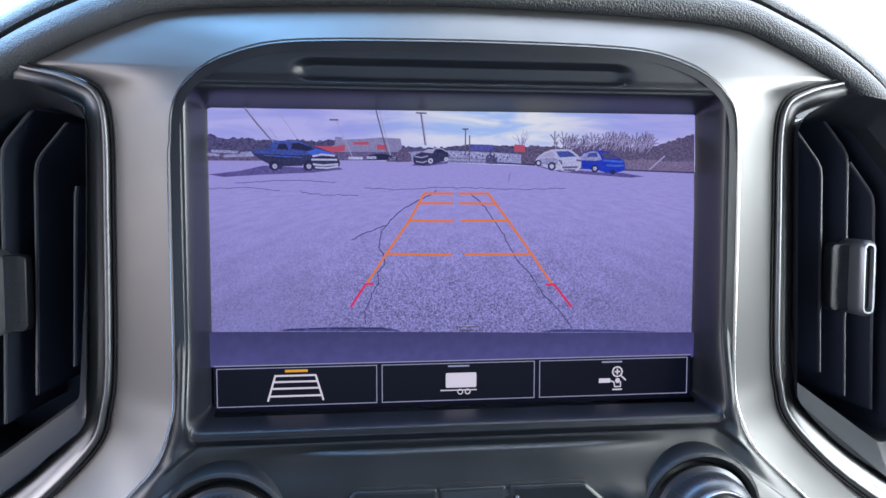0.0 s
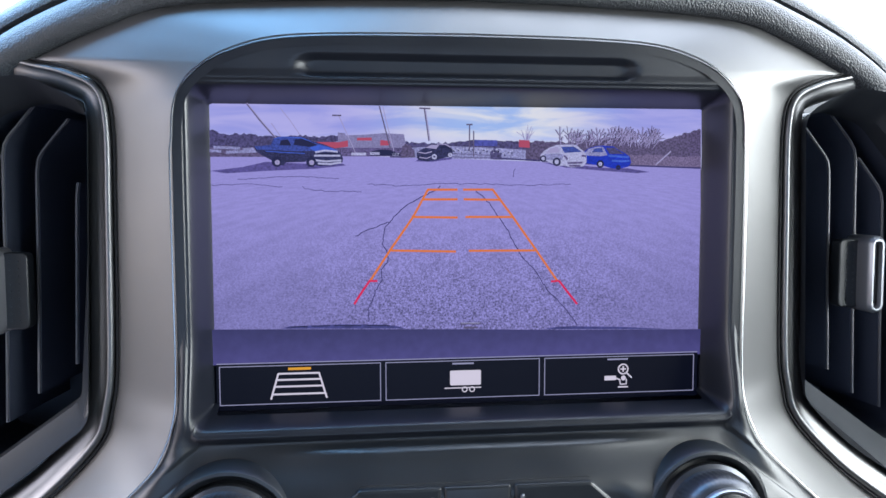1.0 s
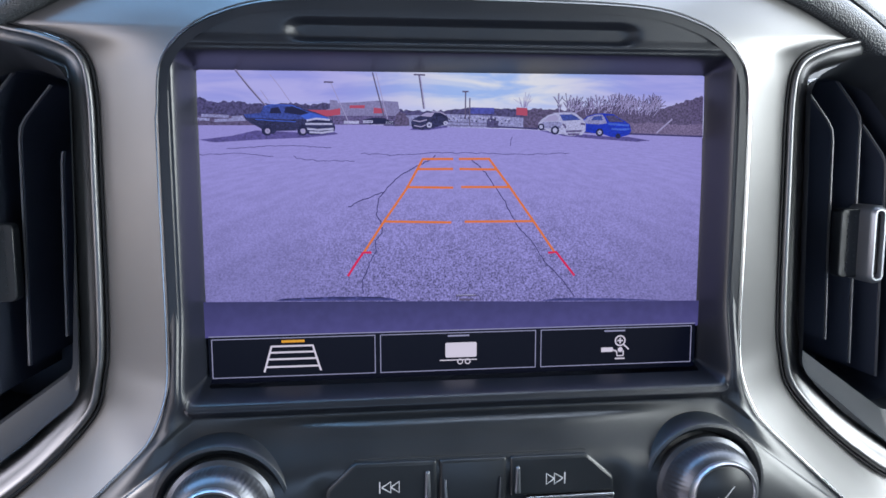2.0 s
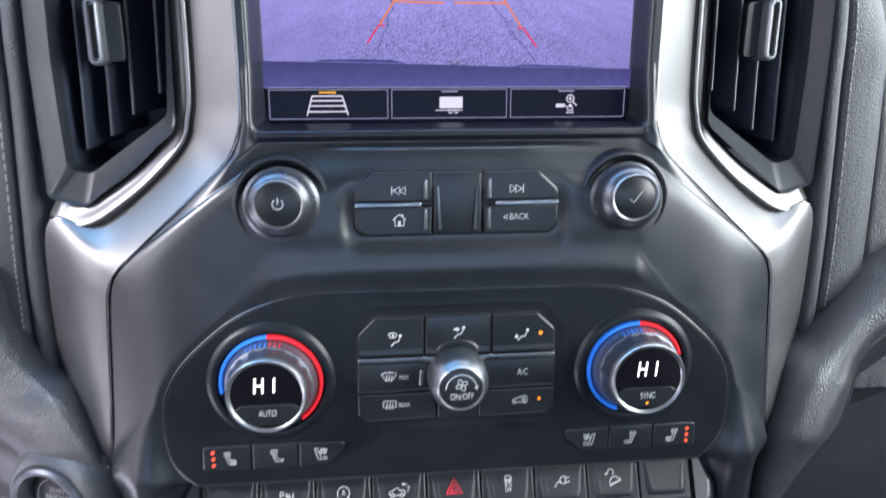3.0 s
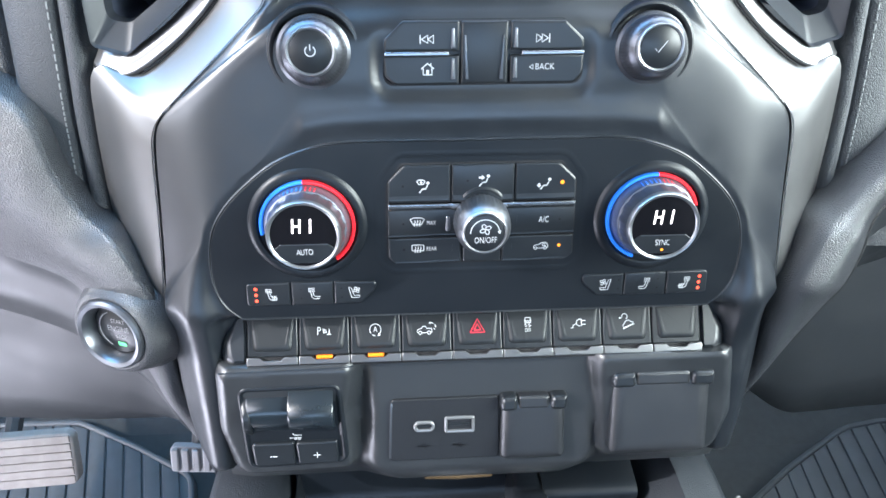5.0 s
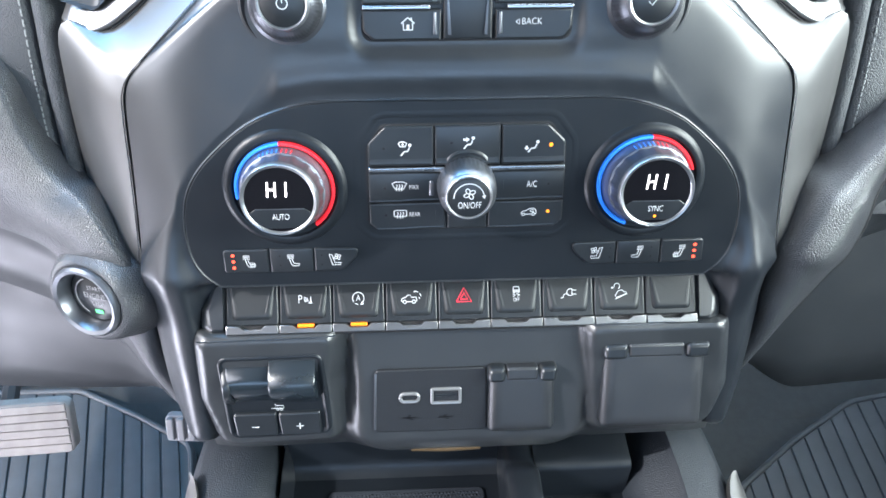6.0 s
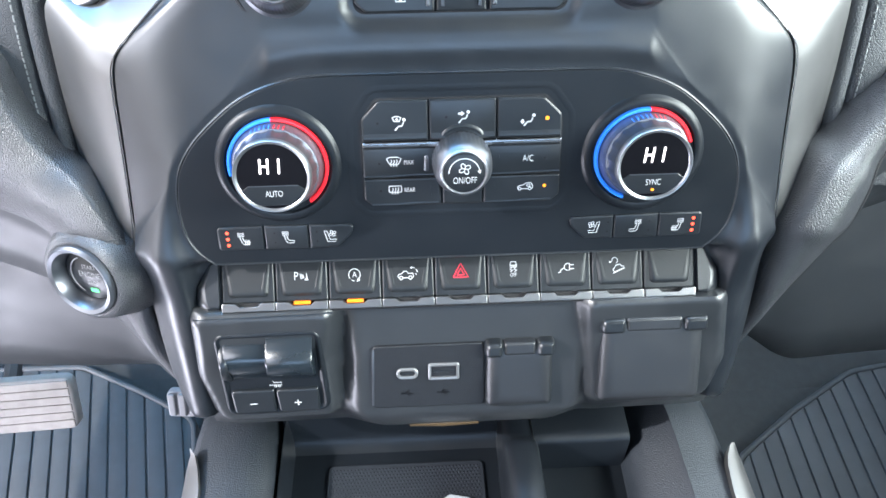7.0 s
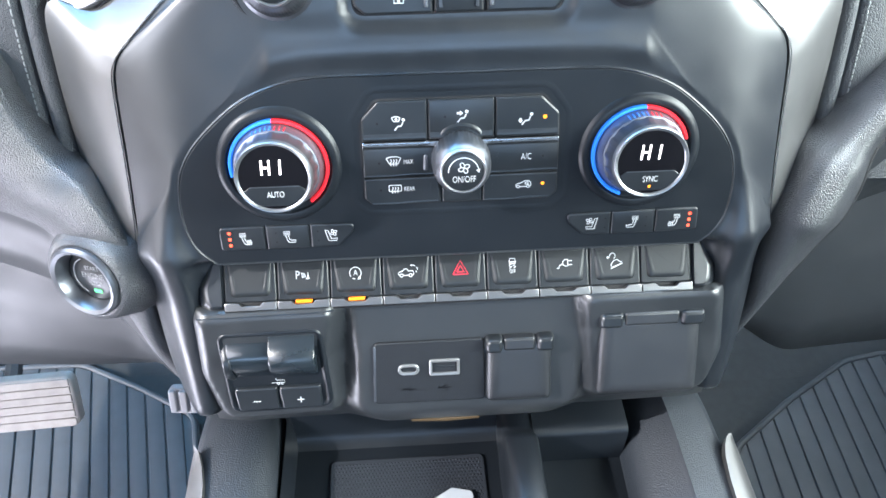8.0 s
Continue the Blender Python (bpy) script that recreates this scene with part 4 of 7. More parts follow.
soft_shape("bush", [(-22.0, 118.1), (-21.6, 121.4), (-20.3, 122.5), (-18.6, 122.1), (-17.5, 120.6), (-17.1, 118.2)], [(-19.6, 118.1)], L_WOOD, 9, 0.4)
soft_shape("bush", [(8.3, 117.9), (8.9, 120.4), (10.2, 121.5), (11.8, 120.8), (12.8, 117.5)], [(10.2, 117.5)], L_HILL, 9, 0.4)
lines("bus", [[(2.8, 123.2), (11.0, 123.1)]], 2.0, L_BUSV, view, 8)
shape("far_sign", [(18.5, 124.3), (22.2, 124.1), (22.3, 121.6), (18.5, 121.8)], L_RED, view, 8)
far_cars = []
for k in range(34):
    x, y = -4.5 + k * 0.62 + wild.uniform(-0.2, 0.2), 120.8 + wild.uniform(-0.7, 0.7) - 0.02 * k
    far_cars.append([(x, y), (x + wild.uniform(0.3, 0.6), y)])
lines("far_cars", far_cars, 0.5, L_CHROME, view, 10, joined=True)
lines("far_shadows", [[(x + 0.5, y - 0.55) for x, y in p] for p in far_cars[::2]], 0.5, L_GLASSV, view, 10, joined=True)
lines("fence_rail", [[(-4.6, 118.4), (1.3, 118.2), (8.7, 118.1)], [(-4.6, 119.5), (8.3, 119.0)]], 0.22, L_WALLD, view, 9)
lines("kerb", [[(12.0, 117.9), (26.9, 117.2), (44.9, 116.1), (84.1, 114.8)]], 0.5, L_CRACK, view, 9)
lines("lamp_pole", [[(-72.5, 135.6), (-68.3, 130.1), (-62.5, 123.3)], [(-29.1, 135.2), (-27.3, 128.1), (-25.5, 121.0)], [(-14.0, 134.4), (-13.2, 129.0), (-12.5, 123.7)], [(1.4, 129.1), (1.3, 120.3)], [(2.8, 127.2), (2.8, 118.4)]], 0.42, L_POLE, view, 10)
lines("pale_pole", [[(-72.2, 135.6), (-67.9, 130.1), (-62.2, 123.4)], [(-42.5, 131.7), (-39.7, 125.4), (-36.8, 118.8)], [(-28.0, 135.2), (-26.2, 127.7), (-24.3, 120.2)], [(-13.6, 134.4), (-12.8, 129.0), (-12.1, 123.7)], [(-61.6, 134.1), (-58.4, 130.0), (-55.5, 125.6)], [(-64.6, 129.2), (-61.6, 124.7)]], 0.26, L_POLEL, view, 10.5)
lines("lamp_head", [[(-15.7, 134.6), (-12.0, 134.5)], [(-44.7, 131.9), (-41.7, 131.9)], [(0.3, 129.3), (2.4, 129.3)]], 0.5, L_POLE, view, 11)
# parked vehicles in the picture
shape("truck_shadow", [(-84.5, 113.5), (-74.0, 114.8), (-66.7, 116.5), (-50.1, 115.8), (-41.5, 116.0), (-40.4, 115.4), (-50.1, 114.3), (-66.7, 113.5), (-79.5, 112.7)], L_SHADE, view, 8)
shape("pickup_truck", [(-70.2, 121.6), (-64.9, 122.0), (-64.0, 124.1), (-61.8, 124.8), (-54.6, 124.7), (-51.5, 123.4), (-47.4, 122.3), (-44.1, 121.0), (-42.2, 119.7), (-41.3, 117.7), (-41.5, 116.4), (-43.0, 115.8), (-47.3, 115.2), (-49.7, 115.2), (-51.6, 116.5), (-53.1, 117.4), (-53.8, 116.5), (-60.1, 116.3), (-60.8, 115.4), (-63.0, 115.4), (-65.0, 117.2), (-67.9, 118.7), (-69.7, 120.0)], L_TRUCK, view, 12, "dark pickup truck in the picture")
shape("truck_cab", [(-64.8, 122.0), (-63.8, 124.1), (-61.4, 124.7), (-54.8, 124.5), (-51.7, 123.2), (-47.6, 122.1), (-44.5, 121.0), (-50.0, 120.3), (-55.6, 120.0), (-66.6, 120.4), (-69.4, 120.5), (-70.1, 121.5)], L_TRUCKB, view, 13)
shape("truck_glass", [(-62.0, 121.9), (-61.6, 123.5), (-59.2, 123.9), (-58.2, 121.9)], L_GLASSV, view, 14)
shape("truck_windscreen", [(-57.4, 122.1), (-57.0, 123.9), (-54.6, 124.1), (-52.0, 123.2), (-49.7, 122.1), (-52.3, 121.4)], L_GLASSV, view, 14)
shape("truck_hood", [(-52.3, 121.2), (-49.1, 122.1), (-44.5, 121.0), (-43.0, 120.3), (-50.1, 119.7)], L_BLUE2, view, 14)
lines("truck_trim", [[(-66.6, 120.0), (-61.1, 119.6), (-53.8, 119.3)], [(-63.6, 124.1), (-61.1, 124.7), (-55.0, 124.5), (-51.7, 123.2)]], 0.24, L_BLUE2, view, 15)
lines("grille_bar", [[(-50.4, 119.7), (-47.3, 120.3), (-43.0, 119.9)], [(-50.8, 118.6), (-47.3, 118.6), (-42.2, 118.6)], [(-50.8, 117.1), (-46.7, 116.7), (-41.9, 117.1)], [(-49.6, 116.0), (-45.5, 115.8), (-41.9, 116.4)]], 0.62, L_CHROME, view, 15)
shape("grille", [(-49.5, 119.5), (-43.2, 119.7), (-42.8, 118.8), (-49.5, 118.8)], L_GLASSV, view, 14.5)
lines("truck_wheel", [arc(-63.0, 116.5, 1.17, 0, 360, 14), arc(-51.8, 116.5, 1.17, 0, 360, 14)], 1.0, L_GLASSV, view, 16)
lines("truck_rim", [arc(-62.8, 116.3, 0.49, 0, 360, 14), arc(-51.6, 116.3, 0.49, 0, 360, 14)], 0.7, L_POLEL, view, 16.5)
shape("sedan_shadow", [(-17.3, 116.8), (-15.7, 117.6), (-6.5, 118.0), (-4.6, 118.4), (-4.8, 117.6), (-11.3, 116.7)], L_SHADE, view, 11)
shape("sedan", [(-16.5, 118.0), (-16.7, 119.5), (-15.9, 120.4), (-13.8, 121.4), (-12.1, 122.4), (-9.8, 122.9), (-6.9, 122.8), (-5.1, 121.8), (-4.4, 120.7), (-4.4, 119.2), (-5.3, 118.4), (-6.9, 118.2), (-9.2, 117.4), (-13.1, 116.8), (-16.1, 117.2)], L_TRUCK, view, 12, "dark sedan in the picture")
shape("sedan_windscreen", [(-13.8, 121.4), (-11.7, 122.4), (-9.0, 122.4), (-10.0, 121.0)], L_POLEL, view, 13)
shape("sedan_glass", [(-9.0, 121.2), (-8.2, 122.2), (-6.5, 122.2), (-5.1, 121.3)], L_GLASSV, view, 13)
lines("sedan_trim", [[(-16.1, 119.9), (-13.8, 119.5), (-11.5, 120.1)], [(-15.7, 118.2), (-13.4, 117.8), (-11.9, 118.4)], [(-9.8, 122.7), (-6.9, 122.6), (-5.1, 121.6)]], 0.35, L_POLEL, view, 14)
lines("sedan_wheel", [arc(-10.7, 118.4, 0.62, 0, 360, 14), arc(-5.3, 119.0, 0.47, 0, 360, 14)], 0.55, L_CHROME, view, 15)
shape("suv_shadow", [(26.5, 116.8), (31.9, 115.4), (40.9, 115.3), (49.0, 114.7), (57.2, 114.7), (65.4, 113.4), (60.3, 113.0), (47.0, 113.9), (34.9, 114.9)], L_SHADE, view, 8)
shape("blue_suv", [(40.9, 117.4), (41.1, 120.0), (42.9, 121.5), (45.7, 122.3), (48.5, 122.5), (52.0, 122.2), (54.2, 120.8), (56.3, 119.8), (57.9, 118.7), (58.4, 116.7), (57.6, 115.3), (54.3, 114.5), (51.1, 114.7), (48.6, 115.5), (44.9, 115.9), (42.1, 116.4)], L_BLUE, view, 11, "blue sport utility car in the picture")
shape("blue_suv_side", [(41.1, 119.4), (43.1, 121.3), (46.1, 122.1), (48.1, 122.1), (48.9, 121.0), (49.8, 119.2), (47.3, 118.8), (42.9, 119.0)], L_PALE2, view, 12)
shape("blue_suv_side_glass", [(44.1, 120.2), (45.3, 121.5), (47.7, 121.7), (48.3, 120.2)], L_TRUCKB, view, 13)
shape("blue_suv_glass", [(49.1, 121.7), (52.2, 121.8), (53.8, 120.8), (55.9, 119.6), (50.6, 119.6)], L_HILL, view, 13)
lines("blue_suv_hood", [[(50.2, 119.0), (53.4, 118.8), (57.5, 118.5)], [(51.4, 117.3), (55.1, 117.1), (57.8, 117.3)]], 0.7, L_BLUE2, view, 13)
shape("white_suv", [(25.9, 116.8), (26.0, 119.1), (27.2, 120.5), (29.0, 121.6), (31.6, 122.6), (35.4, 122.8), (38.4, 122.7), (40.0, 121.5), (41.5, 120.3), (42.3, 119.0), (42.3, 116.6), (41.1, 115.3), (36.9, 114.9), (34.1, 115.6), (32.5, 115.4), (30.1, 116.2), (28.1, 117.2)], L_CHROME, view, 14, "white sport utility car in the picture")
shape("white_suv_glass", [(33.2, 122.0), (37.6, 122.1), (38.8, 121.5), (40.5, 120.3), (34.4, 119.9)], L_TRUCKB, view, 15)
shape("white_suv_side_glass", [(27.8, 119.9), (29.4, 121.3), (32.0, 122.0), (32.8, 120.5), (32.2, 119.9)], L_POLEL, view, 15)
shape("white_suv_side", [(26.2, 118.5), (27.6, 119.5), (32.4, 119.7), (34.2, 119.3), (33.6, 117.4), (30.0, 117.4), (28.1, 117.4)], L_PALE2, view, 15)
lines("white_suv_grille", [[(34.4, 119.0), (35.5, 117.6)], [(35.5, 116.4), (40.9, 116.6)], [(36.1, 115.5), (40.1, 115.5)], [(40.5, 119.0), (42.1, 118.8)]], 0.65, L_WALLD, view, 16)
lines("suv_wheel", [arc(31.7, 116.8, 1.09, 0, 360, 14), arc(26.9, 117.9, 0.78, 0, 360, 14), arc(47.2, 116.1, 0.97, 0, 360, 14), arc(53.7, 114.9, 0.5, 0, 360, 14)], 0.75, L_GLASSV, view, 17)
lines("suv_rim", [arc(31.7, 116.8, 0.54, 0, 360, 14), arc(26.9, 117.9, 0.35, 0, 360, 14), arc(47.2, 116.1, 0.43, 0, 360, 14)], 0.55, L_CHROME, view, 17.5)
# cracks in the asphalt
lines("asphalt_crack", [rough(p, 1.1, 0.32) for p in [[(-8.5, 108.4), (-12.9, 105.6), (-16.2, 104.2), (-21.0, 101.2), (-23.9, 98.9), (-25.8, 96.4), (-27.4, 94.7)], [(-27.4, 94.7), (-28.1, 91.3), (-28.4, 88.4), (-27.0, 87.0), (-26.5, 84.5), (-26.7, 82.6), (-28.8, 80.1), (-28.6, 76.5), (-30.8, 73.0), (-32.2, 69.2), (-33.3, 66.7), (-33.2, 62.4)], [(-25.8, 96.4), (-30.6, 94.7), (-33.5, 93.6), (-37.6, 91.7)], [(3.2, 107.5), (5.6, 105.0), (8.3, 102.6), (9.9, 100.3), (12.1, 97.2), (15.1, 92.9), (17.1, 88.6), (20.1, 83.6), (24.1, 80.0), (26.1, 76.6), (29.2, 72.0), (33.3, 68.0), (36.0, 64.9), (39.9, 59.6)]]], 0.30, L_CRACK, view, 2)
lines("fine_crack", [rough(p, 1.4, 0.2) for p in [[(-33.3, 109.2), (-23.8, 108.6), (-15.2, 108.8), (-10.4, 109.4), (5.2, 109.2), (15.0, 109.0), (21.9, 108.8), (36.9, 109.2)], [(-54.9, 108.5), (-53.9, 107.5), (-47.4, 106.9), (-35.2, 106.6)], [(17.3, 114.6), (16.8, 113.5), (16.6, 111.5)], [(-84.7, 108.8), (-72.3, 109.2), (-61.3, 108.3)], [(-75.9, 110.7), (-57.6, 111.8), (-42.7, 111.1)]]], 0.17, L_CRACK, view, 2)
# reversing guide lines
lines("orange_guide", [[(-32.7, 76.5), (-25.9, 86.8), (-18.1, 97.9), (-12.9, 107.3)], [(32.2, 75.6), (24.7, 86.3), (16.4, 97.9), (9.3, 107.3)], [(-13.1, 107.3), (-2.8, 107.3)], [(-0.9, 107.3), (9.5, 107.3)], [(-14.6, 104.0), (-2.8, 104.0)], [(-0.7, 104.0), (11.9, 103.8)], [(-18.5, 98.1), (-2.8, 97.8)], [(-0.1, 98.0), (16.6, 97.9)], [(-26.3, 86.8), (-3.4, 86.2)], [(1.1, 86.4), (24.9, 86.3)]], 0.75, L_ORANGE, view, 19)
lines("red_guide", [[(-30.2, 76.5), (-32.9, 76.5), (-35.4, 72.9), (-38.1, 68.7)], [(30.0, 75.4), (32.8, 75.6), (35.9, 71.7), (39.4, 67.3)]], 0.75, L_REDLINE, view, 20)
# own bumper at the foot of the picture, and the menu bar
shape("own_bumper", [(-62.1, 60.9), (-59.9, 61.6), (-43.3, 61.9), (-28.0, 61.5), (-23.2, 60.8), (-20.7, 60.0)], L_BUMPER, view, 18)
lines("bumper_step", [[(-59.3, 61.4), (-53.7, 61.5)], [(-52.4, 61.5), (-46.1, 61.5)], [(-44.8, 61.5), (-35.7, 61.3)], [(-33.8, 61.3), (-26.1, 61.1)]], 0.35, L_GLASSV, view, 18.5)
shape("own_bumper_edge", [(27.3, 58.7), (32.3, 59.4), (37.4, 59.5), (56.0, 58.9), (72.7, 57.7)], L_BUMPER, view, 18)
lines("hitch", [[(-1.9, 61.3), (5.2, 61.2)], [(-0.7, 59.9), (4.2, 59.8)]], 0.7, L_POLE, view, 19)
lines("hitch_shine", [[(-1.5, 61.5), (4.8, 61.4)]], 0.22, L_CHROME, view, 20)
shape("bumper_band", [(-85.7, 49.1), (-85.4, 61.1), (-43.3, 60.3), (-4.6, 59.4), (35.4, 58.3), (85.4, 57.4), (85.6, 48.4)], L_BAND, screen, 20)
menu = shape("menu_bar", [(-83.9, 33.6), (83.9, 33.6), (83.9, 49.0), (-83.9, 49.2)], L_BLACK, screen, 22, "black menu bar with three touch keys")
lines("menu_rule", [[(-83.8, 49.4), (83.8, 49.3)]], 0.3, L_LINE, menu, 23)
for x0, x1 in ((-83.0, -29.3), (-27.7, 26.1), (27.8, 82.6)):
    lines("key_border", [[(x0, 48.4), (x1, 48.4)], [(x0, 35.4), (x1, 35.4)], [(x0 + 0.13, 48.5), (x0 + 0.13, 35.3)], [(x1 - 0.13, 48.5), (x1 - 0.13, 35.3)]], 0.28, L_LINE, menu, 23)
lines("amber_mark", [[(-60.4, 47.2), (-52.8, 47.2)]], 0.85, L_AMBER, menu, 23)
lines("grey_mark", [[(-4.7, 47.4), (2.8, 47.4)]], 0.55, L_LINE, menu, 23)
lines("grey_mark", [[(50.6, 47.4), (58.1, 47.4)]], 0.55, L_LINE, menu, 23)
gl = []
for k, y in enumerate((45.6, 43.5, 41.2, 38.6)):
    w = 6.7 + (45.6 - y) * 0.30
    gl.append([(-56.9 - w, y), (-56.9 + w, y)])
gl += [[(-63.6, 45.8), (-66.2, 36.9)], [(-50.2, 45.8), (-47.6, 36.9)]]
lines("guide_symbol", gl, 0.62, L_WHITE, menu, 23, joined=True)
shape("trailer_symbol", box_outline(-5.5, 39.8, 5.3, 45.0, 0.5), L_WHITE, menu, 23)
lines("trailer_wheels", [[(-7.4, 38.9), (5.4, 38.9)], arc(-0.4, 38.3, 0.85, 0, 360, 12), arc(2.2, 38.3, 0.85, 0, 360, 12)], 0.36, L_WHITE, menu, 24, joined=True)
lines("hitch_symbol", [arc(56.4, 43.8, 1.75, 0, 360, 16), [(57.6, 42.5), (59.6, 40.6)], [(55.4, 43.8), (57.4, 43.8)], [(56.4, 42.8), (56.4, 44.8)], [(53.8, 40.6), (55.2, 40.0), (55.4, 38.4), (57.6, 38.4), (57.6, 40.2)], [(54.6, 37.4), (58.2, 37.4)]], 0.5, L_WHITE, menu, 23, joined=True)
shape("hitch_bar", [(49.6, 39.9), (49.6, 41.5), (53.8, 41.5), (53.8, 39.9)], L_WHITE, menu, 23)
shape("hitch_ball", arc(56.5, 40.6, 0.9, 0, 345, 12), L_WHITE, menu, 24)


# ---------------------------------------------------------------- printed symbols (each drawn round its own origin, millimetres)
def symbol(name, parent, at, paths=(), fills=(), dots=(), width=0.42, mat=None, scale=1.0):
    bm = bmesh.new()
    for p in paths:
        ribbon([(x * scale, y * scale) for x, y in p], width, 0, 0.06, bm)
    for p in fills:
        slab([(x * scale, y * scale) for x, y in p], 0, 0.07, bm)
    for x, y, r in dots:
        disc(x * scale, y * scale, r * scale, 0, 0.08, 12, bm)
    return part(name, bm, mat or ICON, parent, at=at, flat=True)


def seat_paths(flip, heat=0, fan=False):
    """A seat seen from the side; heat adds wavy lines over the back (1) and the cushion (2), fan a small four-petal fan."""
    wave = lambda x0, x1, y: [(x0 + (x1 - x0) * k / 6, y + (0.28 if k % 2 else -0.12)) for k in range(7)]
    if fan:
        p = [[(-2.9, 3.0), (-1.5, -3.0), (2.4, -3.0), (2.9, -1.8), (-0.2, -1.8), (-1.5, 2.7), (-2.9, 3.0)]]
        p += [petal(1.2, 1.5, a, 0.62) for a in (20, 110, 200, 290)]
    else:
        p = [[(-1.9, 1.2), (-1.2, -2.0), (-0.5, -3.0), (2.5, -3.0), (3.0, -1.9), (0.3, -1.6), (-0.2, -1.0), (-0.6, 0.9)]]
        p += [wave(-2.9, 0.3, 1.3 + 0.85 * k) for k in range(3)]
    if heat == 2:
        p += [[(y, x) for x, y in wave(-3.5, -0.6, 0.4 + 0.9 * k)] for k in range(3)]
    return [[(-x if flip else x, y) for x, y in q] for q in p]


def petal(cx, cy, turn, size):
    """One loop of a four-petal fan."""
    c, q = math.cos(radians(turn)), math.sin(radians(turn))
    loop = [(1.55 + 1.3 * math.cos(k * math.pi / 7), 0.25 + 0.95 * math.sin(k * math.pi / 7)) for k in range(15)]
    return [(cx + size * (x * c - y * q), cy + size * (x * q + y * c)) for x, y in loop]


PERSON_SEAT = [[(-2.2, -2.5), (-0.7, -0.7), (1.0, -0.6), (1.9, 1.5)], [(-1.9, -2.5), (-0.5, -0.5), (1.2, -0.4)], [(1.0, -0.6), (1.8, 0.9)]]


def raked(ob, k=0.17):
    """Leans a knob's axis upwards, as the knobs stand out of the face."""
    lean = Matrix.Identity(4)
    lean[1][2] = k
    for o in (ob, *ob.children_recursive):
        if o.name.split(".")[0] not in ("collar", "red_arc", "blue_arc", "skirt"):
            o.data.transform(Matrix.Translation(-o.location if o is not ob else (0, 0, 0)) @ lean @ Matrix.Translation(o.location if o is not ob else (0, 0, 0)))


# ---------------------------------------------------------------- media controls
media = thing("media_control_panel", "media keys and two chrome-ringed knobs below the screen", "control panel")
part("key_well", plate(KEYPAD, -4.5, -1.9, 0.3), GROOVE, media)


def key(name, outline, parent, z1=0.3, bevel=0.7, mat=None, label=""):
    return part(name, plate(outline, -4, z1, bevel, 0.12), mat or BUTTON, parent, label)


k_tl = key("key", rounded([(-45.6, 1.1, 0.8), (-45.6, 6.2, 2.5), (-37, 14.3, 2.5), (-11.4, 14.1, 0.8), (-11.4, 1.1, 0.5)]), media)
k_bl = key("key", rounded([(-45.8, -0.9, 0.5), (-11.4, -0.9, 0.5), (-11.6, -14, 0.8), (-41, -14.2, 4), (-45.8, -10, 4)]), media)
k_m = key("touch_strip", rounded([(-10.6, 14.0, 0.8), (10.8, 14.0, 0.8), (11.0, -14.0, 0.8), (-10.8, -14.0, 0.8)]), media, 0.1, 0.9)
k_tr = key("key", rounded([(12.0, 1.1, 0.5), (12.0, 14.0, 0.8), (37, 13.9, 2.5), (45.8, 6, 2.5), (46, 1.1, 0.8)]), media)
k_br = key("key", rounded([(12.0, -0.9, 0.5), (46, -0.9, 0.5), (46.2, -9, 4), (42.5, -14.1, 4), (12.2, -14.0, 0.8)]), media)
for x0, x1 in ((-45.6, -16.2), (17, 46)):
    part("chrome_bar", plate(box_outline(x0, -0.95, x1, 0.95, 0.5), -2, 1.3, 0.6), CHROME, media, "thin chrome bar")
for side, top_key, low_key in ((-1, k_tl, k_bl), (1, k_tr, k_br)):
    for y0, y1, k_ob in ((2.2, 11.2, top_key), (-11.6, -2.0, low_key)):
        part("key_ridge", plate(rounded([(side * 14.3 - 1.0, y0, 0.5), (side * 14.3 + 1.0, y0, 0.5), (side * 14.3 + 0.7, y1, 0.6), (side * 14.3 - 0.7, y1, 0.6)], 3), 0, 1.4, 0.8), KNOB, k_ob)
for side in (-1, 1):
    part("strip_ridge", plate([(side * 8.9 - 0.25, 8), (side * 8.7 + 0.15, 8), (side * 7.9 + 0.8, -11.8), (side * 7.9 - 0.7, -11.6)], 0, 0.9, 0.15), KNOB, k_m)
zt = 0.34
symbol("skip_symbol", k_tl, (-26.2, 6.4, zt), [[(-3.0, -1.9), (-3.0, 1.9)], [(-2.4, 0), (0.4, 1.8), (0.4, -1.8), (-2.4, 0)], [(0.4, 0), (3.0, 1.8), (3.0, -1.8), (0.4, 0)]], width=0.4)
symbol("skip_symbol", k_tr, (26.6, 6.4, zt), [[(3.0, -1.9), (3.0, 1.9)], [(2.4, 0), (-0.4, 1.8), (-0.4, -1.8), (2.4, 0)], [(-0.4, 0), (-3.0, 1.8), (-3.0, -1.8), (-0.4, 0)]], width=0.4)
symbol("house_symbol", k_bl, (-26.0, -6.9, zt), [[(-2.9, 0.1), (0, 2.6), (2.9, 0.1)], [(-2.0, 0.3), (-2.0, -2.6), (2.0, -2.6), (2.0, 0.3)], [(1.5, 1.6), (1.5, 2.6)]], [[(-0.6, -2.6), (0.6, -2.6), (0.6, -0.4), (-0.6, -0.4)]], width=0.5)
symbol("back_symbol", k_br, (21.8, -6.5, zt), [[(-0.8, 0), (0.8, 1.1), (0.8, -1.1), (-0.8, 0)]], width=0.35)
lettering("back_word", "BACK", 4.1, (28.1, -6.5, zt), ICON, k_br)


